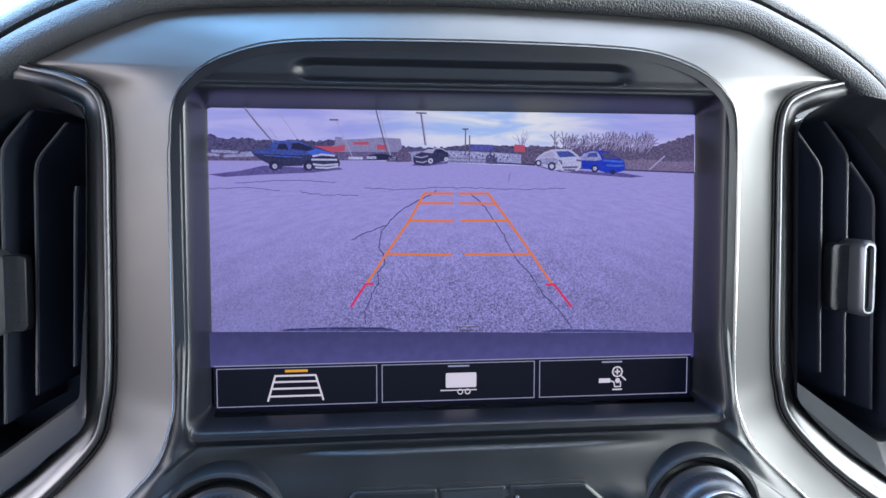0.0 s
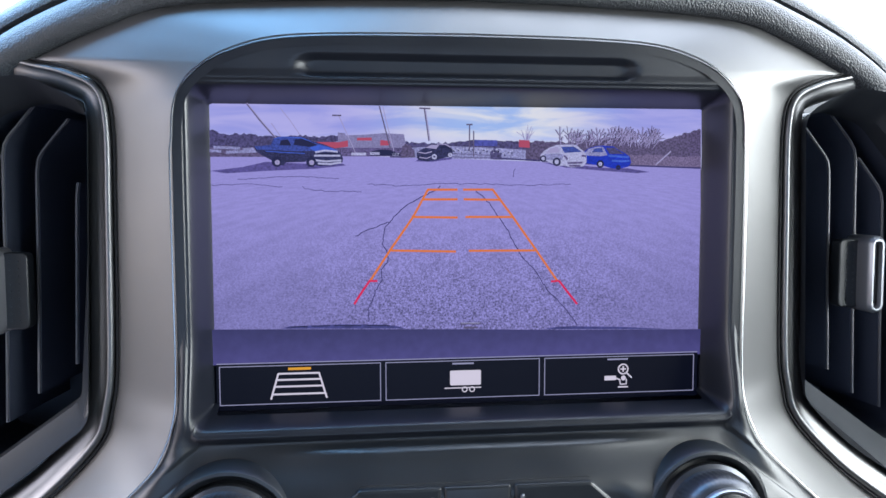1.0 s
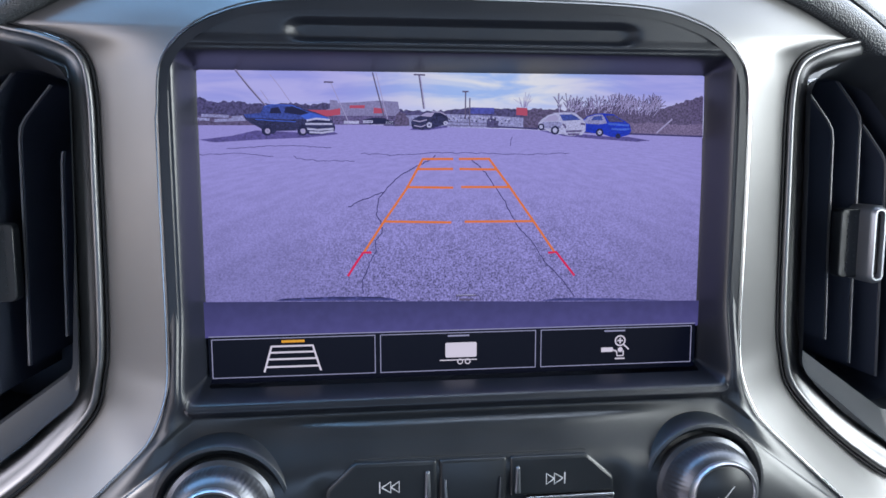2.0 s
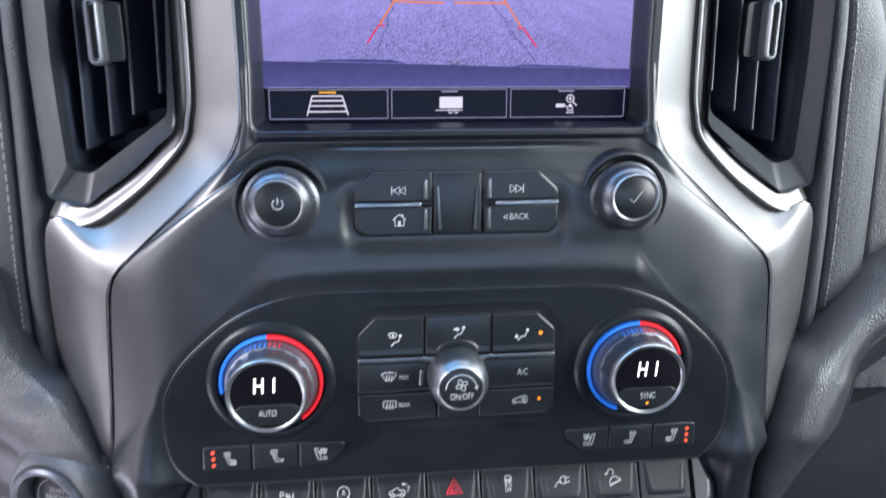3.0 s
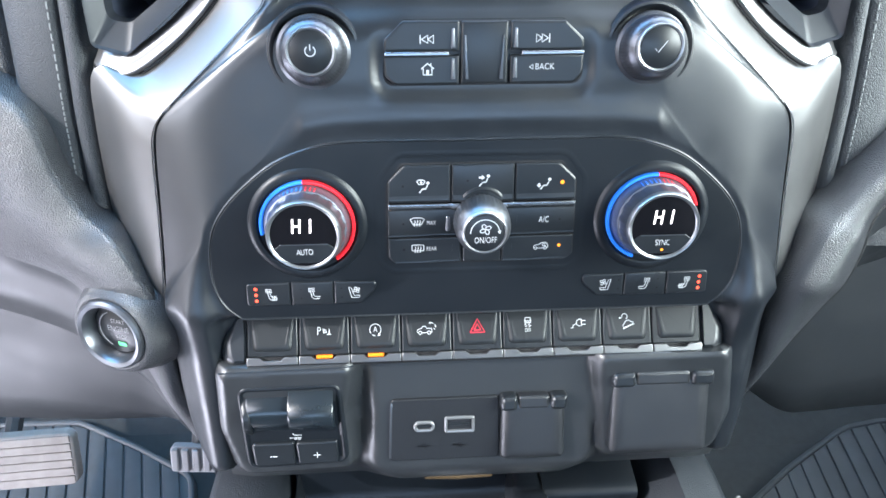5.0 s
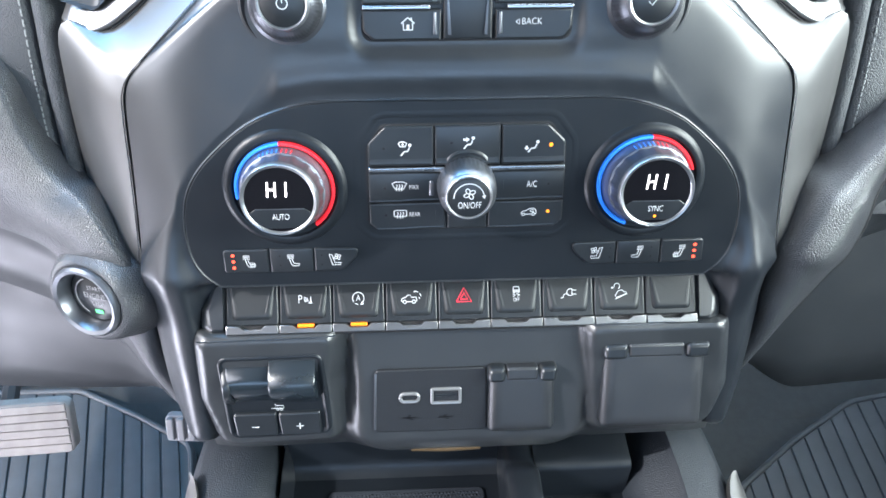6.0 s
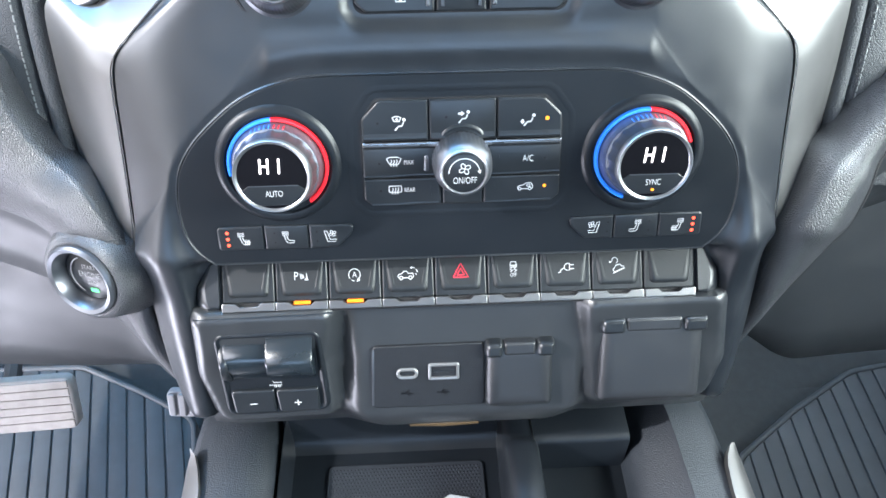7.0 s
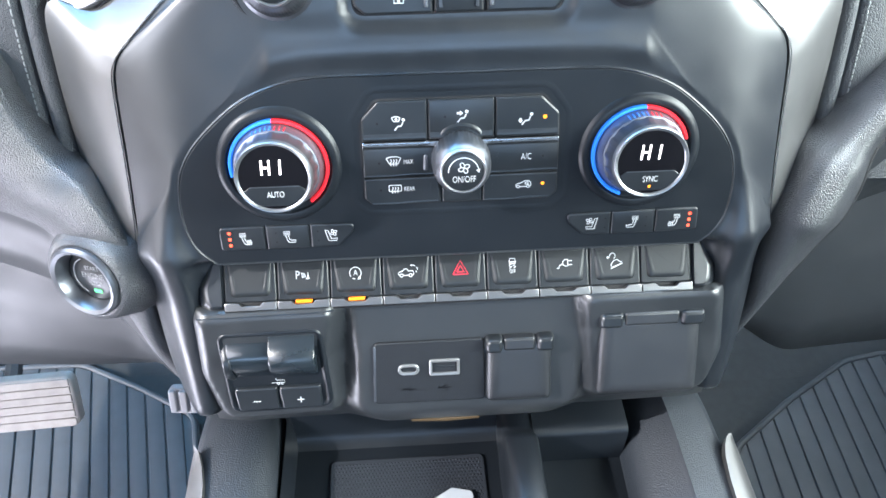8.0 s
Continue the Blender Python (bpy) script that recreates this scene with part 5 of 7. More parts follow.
def media_knob(x, label):
    k = part("knob", fluted([(17.0, -2), (16.6, 0.5), (15.2, 1.3), (14.9, 2.2), (15.0, 3), (14.3, 7.6), (12.9, 10.2), (11.0, 11.6)], (4, 5), 60, 0.30, 240), MEDIAKNOB, media, label, at=(x, 1.2, 0))
    part("skirt", lathe([(21.6, -16), (21.2, -1.6), (20.6, -0.4), (19.6, -0.2), (18.6, -1.2), (17.6, -2.8), (16.4, -6)], 72, False, False), PANEL, k)
    part("chrome_ring", lathe([(11.1, 11.2), (10.8, 13.0), (10.2, 13.7), (9.6, 13.5), (9.2, 12.8)], 64, False, False), RING, k, "bright chrome ring")
    part("cap", lathe([(9.4, 12.2), (9.3, 12.9), (8.8, 13.2), (0.1, 13.3)], 48), BUTTON, k)
    return k


kl = media_knob(-77.2, "power and volume knob")
symbol("power_symbol", kl, (0, 0.2, 13.32), [arc(0, 0, 2.2, 125, 415, 24), [(0, 0.2), (0, 2.9)]], width=0.4)
kr = media_knob(77.0, "tuning knob")
symbol("tick_symbol", kr, (0.3, 0, 13.32), [[(-2.6, -0.6), (-1.2, -2.2), (2.6, 2.8)]], width=0.34)
raked(kl, 0.2)
raked(kr, 0.2)

# ---------------------------------------------------------------- climate controls
climate = thing("climate_control_panel", "dark climate control panel with two lit temperature knobs reading HI", "control panel")
pod_outline = [(-x, y) for x, y in reversed(smooth_path(POD_HALF, 4)[1:])] + smooth_path(POD_HALF, 4)
pod_rings = [[(x, y, -6) for x, y in inset(pod_outline, -0.9)], [(x, y, 0.2) for x, y in inset(pod_outline, -0.9)], [(x, y, 0.9) for x, y in inset(pod_outline, -0.3)]]
part("rim", loft(pod_rings + [[(x, y, 0.5) for x, y in inset(pod_outline, 0.3)]]), PANEL, climate, "thin raised rim")
part("panel", plate(inset(pod_outline, 0.3), -20, 0.75, 0.35), POD, climate)
PADS = rounded([(-47.6, -75, 1), (-47.2, -62.5, 4), (-39.5, -51.4, 4), (39.5, -51.4, 4), (47.2, -61.8, 4), (47.6, -75, 1), (48, -101, 2), (43.6, -105.4, 4), (-43.6, -105.4, 4), (-48, -101, 2)])
halo = inset(PADS, -6)
part("pad_hollow", loft([[(x, y, 0.78) for x, y in halo], [(x, y, 0.95) for x, y in inset(PADS, -4)], [(x, y, 0.5) for x, y in inset(PADS, -1)], [(x, y, 0.2) for x, y in PADS]]), POD, climate)
part("pad_well", plate(PADS, -3, 0.80, 0.2), GROOVE, climate)


def pad(outline, label=""):
    return part("button", plate(rounded(outline, 4), -1, 2.3, 0.55, 0.1), BUTTON, climate, label)


p1 = pad([(-46.2, -71.6, 0.6), (-46.0, -60.6, 3), (-38, -52.4, 3), (-15.6, -52.4, 0.5), (-15.6, -71.6, 0.5)])
p2 = pad([(-14.8, -71.6, 0.5), (-14.8, -52.4, 0.5), (15.7, -52.4, 0.5), (15.9, -71.6, 0.5)])
p3 = pad([(16.7, -71.6, 0.5), (16.5, -52.4, 0.5), (38, -52.4, 3), (46.4, -60.4, 3), (46.8, -71.6, 0.6)])
p4 = pad([(-46.4, -75.2, 0.5), (-9, -75.2, 0.5), (-11, -89.6, 0.5), (-46.6, -89.6, 0.5)])
p5 = pad([(-46.6, -90.6, 0.5), (-10.6, -90.6, 0.5), (-9.8, -104.4, 0.5), (-43.4, -104.4, 3), (-46.8, -101, 2)])
p6 = pad([(9, -75.2, 0.5), (47.0, -75.2, 0.5), (47.2, -89.6, 0.5), (11, -89.6, 0.5)])
p7 = pad([(11.0, -90.6, 0.5), (47.2, -90.6, 0.5), (47.4, -101, 2), (43.8, -104.4, 3), (10.8, -104.4, 0.5)])
pad([(-9.0, -104.4, 0.5), (-9.0, -92, 0.5), (10.0, -92, 0.5), (10.0, -104.4, 0.5)])
for x0, x1 in ((-46.4, -8), (8, 47.0)):
    bar = part("chrome_bar", plate(box_outline(x0, -74.9, x1, -72.1, 0.5), -1, 2.7, 0.7), CHROME, climate, "thin chrome bar")
    part("bar_groove", plate(box_outline(x0 + (1 if x0 < 0 else 12), -73.9, x1 - (12 if x0 < 0 else 1), -73.5, 0.15), 2.3, 2.85, 0.1), KNOB, bar)
# each upper key swells to a soft crest along its lower edge; the lower rows have a stepped crest
for p_ob, x0, x1 in ((p1, -45.4, -16.2), (p2, -14.2, 15.2), (p3, 17.4, 46.0)):
    part("key_crest", loft([[(x, y, z) for y, z in ((-67.4, 2.2), (-68.8, 2.45), (-69.9, 3.0), (-70.9, 2.9), (-71.4, 2.0))] for x in (x0, x0 + 1.0, x1 - 1.0, x1)], closed=False), BUTTON, p_ob, crease=80)
swell = [[((7.6 + 2.4 * k / 6) * 1.05 * math.cos(radians(a)) + 0.4, -71.0 + (4.6 + 2.6 * k / 6) * math.sin(radians(a)), 2.25 + 0.7 * math.sin(math.pi * k / 6)) for a in range(4, 181, 8)] for k in range(7)]
part("knob_swell", loft(swell, closed=False), BUTTON, p2, crease=80)
for p_ob, x0, x1, y in ((p4, -46.0, -12.0, -89.2), (p6, 12.2, 46.8, -89.2), (p5, -43.4, -11.0, -103.9), (p7, 11.6, 43.6, -103.9)):
    part("key_crest", tube([(x0, y, 2.1), (x0 + (x1 - x0) * 0.4, y, 2.15), (x0 + (x1 - x0) * 0.62, y + 0.5, 2.2), (x1, y + 0.5, 2.2)], 0.42, 6), BUTTON, p_ob)
for p_ob, x, y, far in ((p4, -16.7, -83.1, 1), (p5, -14.6, -97.6, 0), (p6, 17.9, -82.6, 0), (p7, 15.6, -97.6, 0)):
    part("key_ridge", plate(rounded([(x - 1.5, y - 4.2, 1.2), (x + 1.5, y - 4.2, 1.2), (x + 1.1, y + 4.2, 1.0), (x - 1.1, y + 4.2, 1.0)], 3), 1.6, 2.3 + 0.6 * far, 1.2), KNOB if far else BUTTON, p_ob, crease=70)
zc = 2.34
person = lambda dx, dy: [[(x + dx, y + dy) for x, y in p] for p in PERSON_SEAT]
symbol("windscreen_and_feet_symbol", p1, (-28.9, -63.4, zc), [[(-3.0, 3.1), (-1.9, 3.7), (-0.2, 3.7), (1.0, 3.1), (0.2, 1.4), (-2.1, 1.4), (-3.0, 3.1)], [(-0.9, 1.2), (-0.9, 2.5)]] + person(0.3, -0.4), [[(-1.7, 2.2), (-0.1, 2.2), (-0.9, 3.2)]], dots=[(2.4, 2.1, 0.75)], width=0.42)
symbol("face_vent_symbol", p2, (0.8, -61.0, zc), person(0.0, 0.0), [[(-2.4, 1.4), (-1.0, 1.4), (-1.0, 0.6), (0.5, 1.9), (-1.0, 3.2), (-1.0, 2.4), (-2.4, 2.4)]], dots=[(2.2, 2.6, 0.8)], width=0.5)
symbol("feet_vent_symbol", p3, (31.0, -63.3, zc), person(0.0, 0.0), [[(-3.3, 0.6), (-2.3, 0.6), (-2.3, -0.3), (-1.6, -0.3), (-2.8, -1.7), (-4.0, -0.3), (-3.3, -0.3)]], dots=[(2.3, 2.5, 0.8)], width=0.5)
for p_ob, x, y in ((p1, -38.7, -62.8), (p2, -7.1, -60.6), (p4, -38.9, -82.6), (p5, -38.9, -96.7), (p6, 39.6, -82.0)):
    symbol("unlit_lamp", p_ob, (x, y, zc), dots=[(0, 0, 0.6)], mat=GROOVE)
symbol("lit_lamp", p3, (39.7, -62.3, zc), dots=[(0, 0, 0.95)], mat=AMBERDOT)
symbol("lit_lamp", p7, (40.1, -96.4, zc), dots=[(0, 0, 0.85)], mat=AMBERDOT)
rays = [[(x, 1.1), (x + 0.3, 0.2), (x - 0.25, -0.8), (x - 0.1, -2.3)] for x in (-1.3, 0, 1.3)]
symbol("front_demist_symbol", p4, (-32.0, -81.9, zc), [[(-3.5, 1.6), (-1.8, 2.4), (1.8, 2.4), (3.5, 1.6), (2.0, -1.2), (-2.0, -1.2), (-3.5, 1.6)]] + rays, width=0.36)
rear = box_outline(-3.0, -1.2, 3.0, 2.0, 0.6)
symbol("rear_demist_symbol", p5, (-31.9, -96.3, zc), [rear + rear[:1]] + rays, width=0.36)
lettering("max_word", "MAX", 3.3, (-25.0, -82.4, zc), ICON, p4, narrow=0.66)
lettering("rear_word", "REAR", 3.2, (-25.0, -96.6, zc), ICON, p5, narrow=0.70)
lettering("ac_word", "A/C", 4.7, (31.6, -82.1, zc), ICON, p6, narrow=0.67)
symbol("recirculate_symbol", p7, (30.8, -96.4, zc), [[(-1.9, -1.4), (1.5, -1.4)], [(-3.5, -1.4), (-3.8, -0.6), (-3.0, 0.2), (-1.2, 0.6), (0.4, 1.6), (2.6, 1.7), (3.4, 0.6), (3.6, -0.9), (3.0, -1.4)], arc(-2.7, -1.4, 0.7, 0, 360, 10), arc(2.2, -1.4, 0.7, 0, 360, 10),
                                                       [(2.5, 0.9), (1.0, 0.9), (0.6, 0.3), (1.0, -0.2), (2.2, -0.2)]], [[(1.8, -0.8), (2.7, -0.2), (1.8, 0.4)]], width=0.34)
fan = part("fan_knob", fluted([(14.6, -2), (14.2, 2.5), (13.9, 9), (13.5, 12.5), (12.4, 15.6), (11.2, 17.2)], (1, 2), 40, 0.30, 240), KNOB, climate, "fluted fan speed knob", at=(0, -82.0, 0))
part("chrome_ring", lathe([(11.3, 16.9), (10.9, 18.4), (10.3, 18.9), (9.8, 18.7), (9.5, 17.8)], 64, False, False), RING, fan, "bright chrome ring")
part("cap", lathe([(9.8, 17.2), (9.6, 18.2), (9.0, 18.5), (0.1, 18.6)], 48), BUTTON, fan)
symbol("fan_symbol", fan, (0.3, 2.0, 18.62), [petal(0, 0, a, 0.98) for a in (20, 110, 200, 290)] + [arc(-0.2, -2.0, 7.0, 8, 180, 24)], [[(5.7, -1.2), (7.5, -0.6), (7.0, -2.6)]], width=0.42)
lettering("on_off_word", "ON/OFF", 4.6, (0.4, -3.8, 18.62), ICON, fan, narrow=0.66)
raked(fan, 0.02)


def cog_ring(r0, r1, z0, z1, teeth, n=176):
    """A stepped ring whose outer edge has broad shallow teeth."""
    rings = []
    for k, (out, z) in enumerate(((True, z0), (True, z0 + 0.15), (False, z1))):
        ring = []
        for i in range(n):
            a = 2 * math.pi * i / n
            tooth = 0.45 * S(math.sin(a * teeth), -0.1, 0.3)
            r = r0 + tooth if out else r1
            ring.append((r * math.cos(a), r * math.sin(a), z))
        rings.append(ring)
    return loft(rings, False, False)


def temperature_knob(x, word, arc_split, arc_span):
    k = part("temperature_knob", lathe([(21.6, 0.2), (21.5, 2.0), (20.6, 4.0), (19.7, 9.0), (18.4, 9.6)], 96, False, False), CONE, climate, "lit temperature knob", at=(x, -82.3, 0))
    part("cog_ring", cog_ring(18.9, 17.7, 9.0, 17.9, 17), KNOB, k, "satin toothed ring")
    part("collar", lathe([(29.8, 0.4), (28.6, 2.2), (26.4, 3.0), (24.9, 2.6), (24.2, 0.6), (21.6, 0.4)], 84, False, False), POD, k)
    a0, a1 = arc_span
    for name, lo, hi, mat, tint in (("red_arc", a0, arc_split, REDARC, "red warm arc"), ("blue_arc", arc_split, a1, BLUEARC, "blue cold arc")):
        ring = []
        for r, z in ((23.6, 0.9), (23.6, 2.6), (23.3, 3.2), (22.4, 3.3), (21.9, 2.8), (21.8, 0.9)):
            ring.append([(px, py, z) for px, py in arc(0, 0, r, lo, hi, 40)])
        part(name, loft(ring, closed=False), mat, k, tint)
    for a in range(8):
        deg = arc_split + 26 - a * 6.2
        c, q = math.cos(radians(deg)), math.sin(radians(deg))
        part("scale_tick", tube([(20.6 * c, 20.6 * q, 4.2), (19.75 * c, 19.75 * q, 8.4)], 0.28, 5), BLUEARC if deg > arc_split else REDARC, k)
    part("chrome_ring", lathe([(17.9, 17.6), (17.6, 19.8), (17.0, 20.7), (16.2, 20.5), (15.6, 19.8)], 84, False, False), RING, k, "bright chrome ring")
    part("display", lathe([(16.0, 18.6), (15.8, 19.8), (0.1, 19.85)], 60), GLOSS, k, "round black display")
    push = rounded([(-14.2, -6.4, 0.6), (-11.2, -4.2, 1), (11.2, -4.2, 1), (14.2, -6.4, 0.6), (11.6, -10.4, 2), (6.5, -14.0, 4), (-6.5, -14.0, 4), (-11.6, -10.4, 2)], 4)
    part("push_key", plate(push, 19.2, 20.3, 0.3), BUTTON, k)
    part("key_edge", ribbon([(-11.2, -4.3), (11.2, -4.3)], 0.4, 20.2, 0.2), KNOB, k)
    for dx, glyph in ((-3.0, [[(-1.7, -3.6), (-1.7, 3.6)], [(1.7, -3.6), (1.7, 3.6)], [(-1.7, 0), (1.7, 0)]]), (3.6, [[(0, -3.6), (0, 3.6)]])):
        symbol("digit", k, (dx, 5.1, 19.9), [[(px + 0.07 * py, py) for px, py in p] for p in glyph], width=0.82, mat=DIGIT)
    lettering("push_word", word, 4.3, (0.2, -8.3, 20.35), ICON, k, spread=0.92, narrow=0.70)
    if word == "SYNC":
        symbol("lit_lamp", k, (0.2, -12.0, 20.35), dots=[(0, 0, 0.7)], mat=AMBERDOT)
    raked(k, 0.11)
    return k


temperature_knob(-86.2, "AUTO", 92, (-54, 190))
temperature_knob(86.8, "SYNC", 88, (16, 250))


def seat_row(x0, outlines, icons, lamp_x):
    for o, (name, paths, ix) in zip(outlines, icons):
        b = part("seat_button", plate(rounded(o, 4), -1, 1.9, 0.5, 0.1), BUTTON, climate)
        symbol(name, b, (ix, -120.4, 1.95), paths, width=0.30)
        if lamp_x and abs(ix - lamp_x) < 9:
            symbol("lit_lamps", b, (lamp_x, -120.4, 1.95), dots=[(0, 3.4, 0.85), (0, 0, 0.85), (0, -3.4, 0.85)], mat=REDDOT)
        elif ix:
            symbol("unlit_lamps", b, (ix + (-6.6 if x0 < 0 else 7.0), -120.4, 1.95), dots=[(0, 2.6, 0.4), (0, -2.6, 0.4)], mat=GROOVE)


seat_row(-1, [[(-120.4, -126.6, 1.5), (-120.2, -114.2, 2), (-98.1, -113.9, 0.4), (-98.3, -126.9, 0.4)], [(-97.3, -127.0, 0.4), (-97.1, -113.9, 0.4), (-76.0, -114.0, 0.4), (-76.2, -127.0, 0.4)],
              [(-75.4, -127.0, 0.4), (-75.2, -114.0, 0.4), (-53.0, -114.4, 2.5), (-54.6, -119.5, 3), (-61.8, -126.6, 3)]],
         [("heated_seat_symbol", seat_paths(False, heat=2), -107.6), ("heated_back_symbol", seat_paths(False, heat=1), -85.8), ("cooled_seat_symbol", seat_paths(False, fan=True), -65.1)], -115.4)
seat_row(1, [[(76.2, -127.0, 0.4), (75.9, -114.2, 0.4), (53.2, -114.6, 2.5), (54.8, -119.5, 3), (62.0, -126.6, 3)], [(99.0, -127.0, 0.4), (98.6, -113.9, 0.4), (76.7, -114.2, 0.4), (77.0, -127.0, 0.4)],
             [(121.4, -126.4, 1.5), (120.8, -113.8, 2), (99.4, -113.9, 0.4), (99.8, -127.0, 0.4)]],
         [("cooled_seat_symbol", seat_paths(True, fan=True), 66.4), ("heated_back_symbol", seat_paths(True, heat=1), 87.4), ("heated_seat_symbol", seat_paths(True, heat=2), 108.9)], 116.7)

# ---------------------------------------------------------------- row of nine toggle switches
def tipped(x, y, dx, dy, dz, tip):
    """The stack's frame moved a little, with its face tipped upwards about a place (millimetres, degrees)."""
    p = Matrix.Translation((x / 1000, y / 1000, 0))
    return STACK @ Matrix.Translation((dx / 1000, dy / 1000, dz / 1000)) @ p @ pose(0, 0, 0, -tip, 0, 0) @ p.inverted()


bank = thing("switch_bank", "row of nine black toggle switches with chrome lower lips", "switches",
             tipped(0, -161.6, 0, -2.3, 0.9, 27) @ Matrix.Translation((0, -0.1616, 0)) @ Matrix.Diagonal((1, 1.048, 1, 1)) @ Matrix.Translation((0, 0.1616, 0)))
part("switch_well", plate(box_outline(-126.5, -163.0, 126.5, -136.4, 1), -8, -1.2, 0.3), GROOVE, bank)
for side in (-1, 1):
    foot = [(side * x, y) for x, y in rounded([(125.8, -136.0, 0.6), (131.5, -136.4, 2), (139.6, -149.0, 3), (138.6, -158.6, 4), (134.5, -162.0, 3), (125.8, -161.6, 0.6)], 4)]
    head = [(side * x, y) for x, y in rounded([(126.2, -137.2, 0.6), (129.5, -137.4, 2), (133.4, -149.4, 3), (132.6, -156.0, 4), (131.5, -158.6, 3), (126.2, -158.8, 0.6)], 4)]
    part("end_cap", loft([[(x, y, -26) for x, y in foot], [(x, y, -3.4) for x, y in foot]] + [[(a[0] + (b[0] - a[0]) * k, a[1] + (b[1] - a[1]) * k, -3.4 + 5.2 * math.sin(k * math.pi / 2)) for a, b in zip(foot, head)] for k in (0.2, 0.4, 0.6, 0.8, 1.0)], True, True), PANEL, bank, "faceted end cap", crease=70)


def switch_symbols(i, b):
    z = 1.62
    if i == 1:
        lettering("park_word", "P", 6.0, (-2.6, 2.0, z), ICON, b, narrow=0.80)
        symbol("park_aid_symbol", b, (0, 2.0, z), [[(-0.5 + 0.75 * k, 1.4 - 0.25 * k), (-0.3 + 0.75 * k, 0.2), (0.1 + 0.75 * k, -1.2 + 0.1 * k)] for k in range(3)], [[(1.5, -1.9), (2.5, -1.1), (2.9, 1.8), (3.3, -1.1), (3.9, -1.9)]], width=0.36)
    if i == 2:
        symbol("idle_stop_symbol", b, (0, 1.9, z), [arc(0, 0, 3.0, -50, 215, 20), arc(0, 0, 3.0, 235, 268, 6)], [[(1.0, -3.4), (2.8, -2.9), (1.9, -1.5)]], width=0.36)
        lettering("idle_stop_word", "A", 4.2, (0, 1.9, z), ICON, b, narrow=0.84)
    if i == 3:
        symbol("tailgate_symbol", b, (0, 1.5, z), [[(-4.6, -1.9), (-5.2, -1.4), (-4.9, -0.4), (-3.0, 0.2), (-2.0, 1.3), (-0.5, 1.3), (0.0, 0.2), (2.6, 0.2), (3.0, -1.6), (2.2, -2.0)], [(-2.5, -2.0), (0.4, -2.0)], arc(-3.5, -2.0, 0.85, 0, 360, 10), arc(1.3, -2.0, 0.85, 0, 360, 10),
                                                     arc(2.2, 0.2, 2.9, 58, 96, 5), arc(2.2, 0.2, 2.9, 8, 40, 5), [(4.0, 0.2), (4.6, -0.6)]], [[(2.2, 2.4), (2.2, 3.7), (1.2, 3.0)]], width=0.38)
    if i == 4:
        symbol("hazard_symbol", b, (0, 2.0, z), [[(-4.0, -3.2), (0, 3.8), (4.0, -3.2), (-4.0, -3.2)], [(-1.9, -2.0), (0, 1.3), (1.9, -2.0), (-1.9, -2.0)]], width=0.58, mat=RED)
    if i == 5:
        symbol("traction_symbol", b, (0, 3.2, z), [[(-1.7, 0.6), (-1.3, 2.4), (1.3, 2.4), (1.7, 0.6), (1.7, -0.2), (-1.7, -0.2), (-1.7, 0.6), (1.7, 0.6)], [(-0.9, -0.6), (-1.8, -1.3), (-0.4, -1.8), (-1.6, -2.6)], [(1.1, -0.6), (0.2, -1.3), (1.9, -1.8), (0.6, -2.6)]], width=0.40)
        lettering("off_word", "OFF", 2.8, (0, -1.0, z), ICON, b, narrow=0.70)
    if i == 6:
        symbol("socket_symbol", b, (0, 1.9, z), [[(-4.0, -2.6), (-2.7, -2.4), (-2.7, -1.2), (-1.6, -0.7), (-0.7, -0.2)], [(2.0, 1.9), (0.5, 1.9), (-0.7, 0.9), (-0.7, -0.7), (0.5, -1.5), (2.0, -1.5), (2.0, 1.9)], [(2.0, 1.2), (4.3, 1.2)], [(2.0, -0.8), (4.3, -0.8)]], width=0.36)
    if i == 7:
        symbol("hill_descent_symbol", b, (0, 2.0, z), [[(-2.6, -4.0), (3.8, -1.4)], [(-2.6, -2.2), (-1.0, 0.1), (1.0, 0.6), (2.0, -0.4), (3.4, -0.6), (2.8, -1.6), (-2.0, -3.4), (-2.6, -2.2)], arc(-1.6, 2.5, 1.5, -60, 190, 12), [(-4.6, 1.8), (-3.2, 1.8)]], dots=[(-4.2, 1.8, 0.5)], width=0.38)


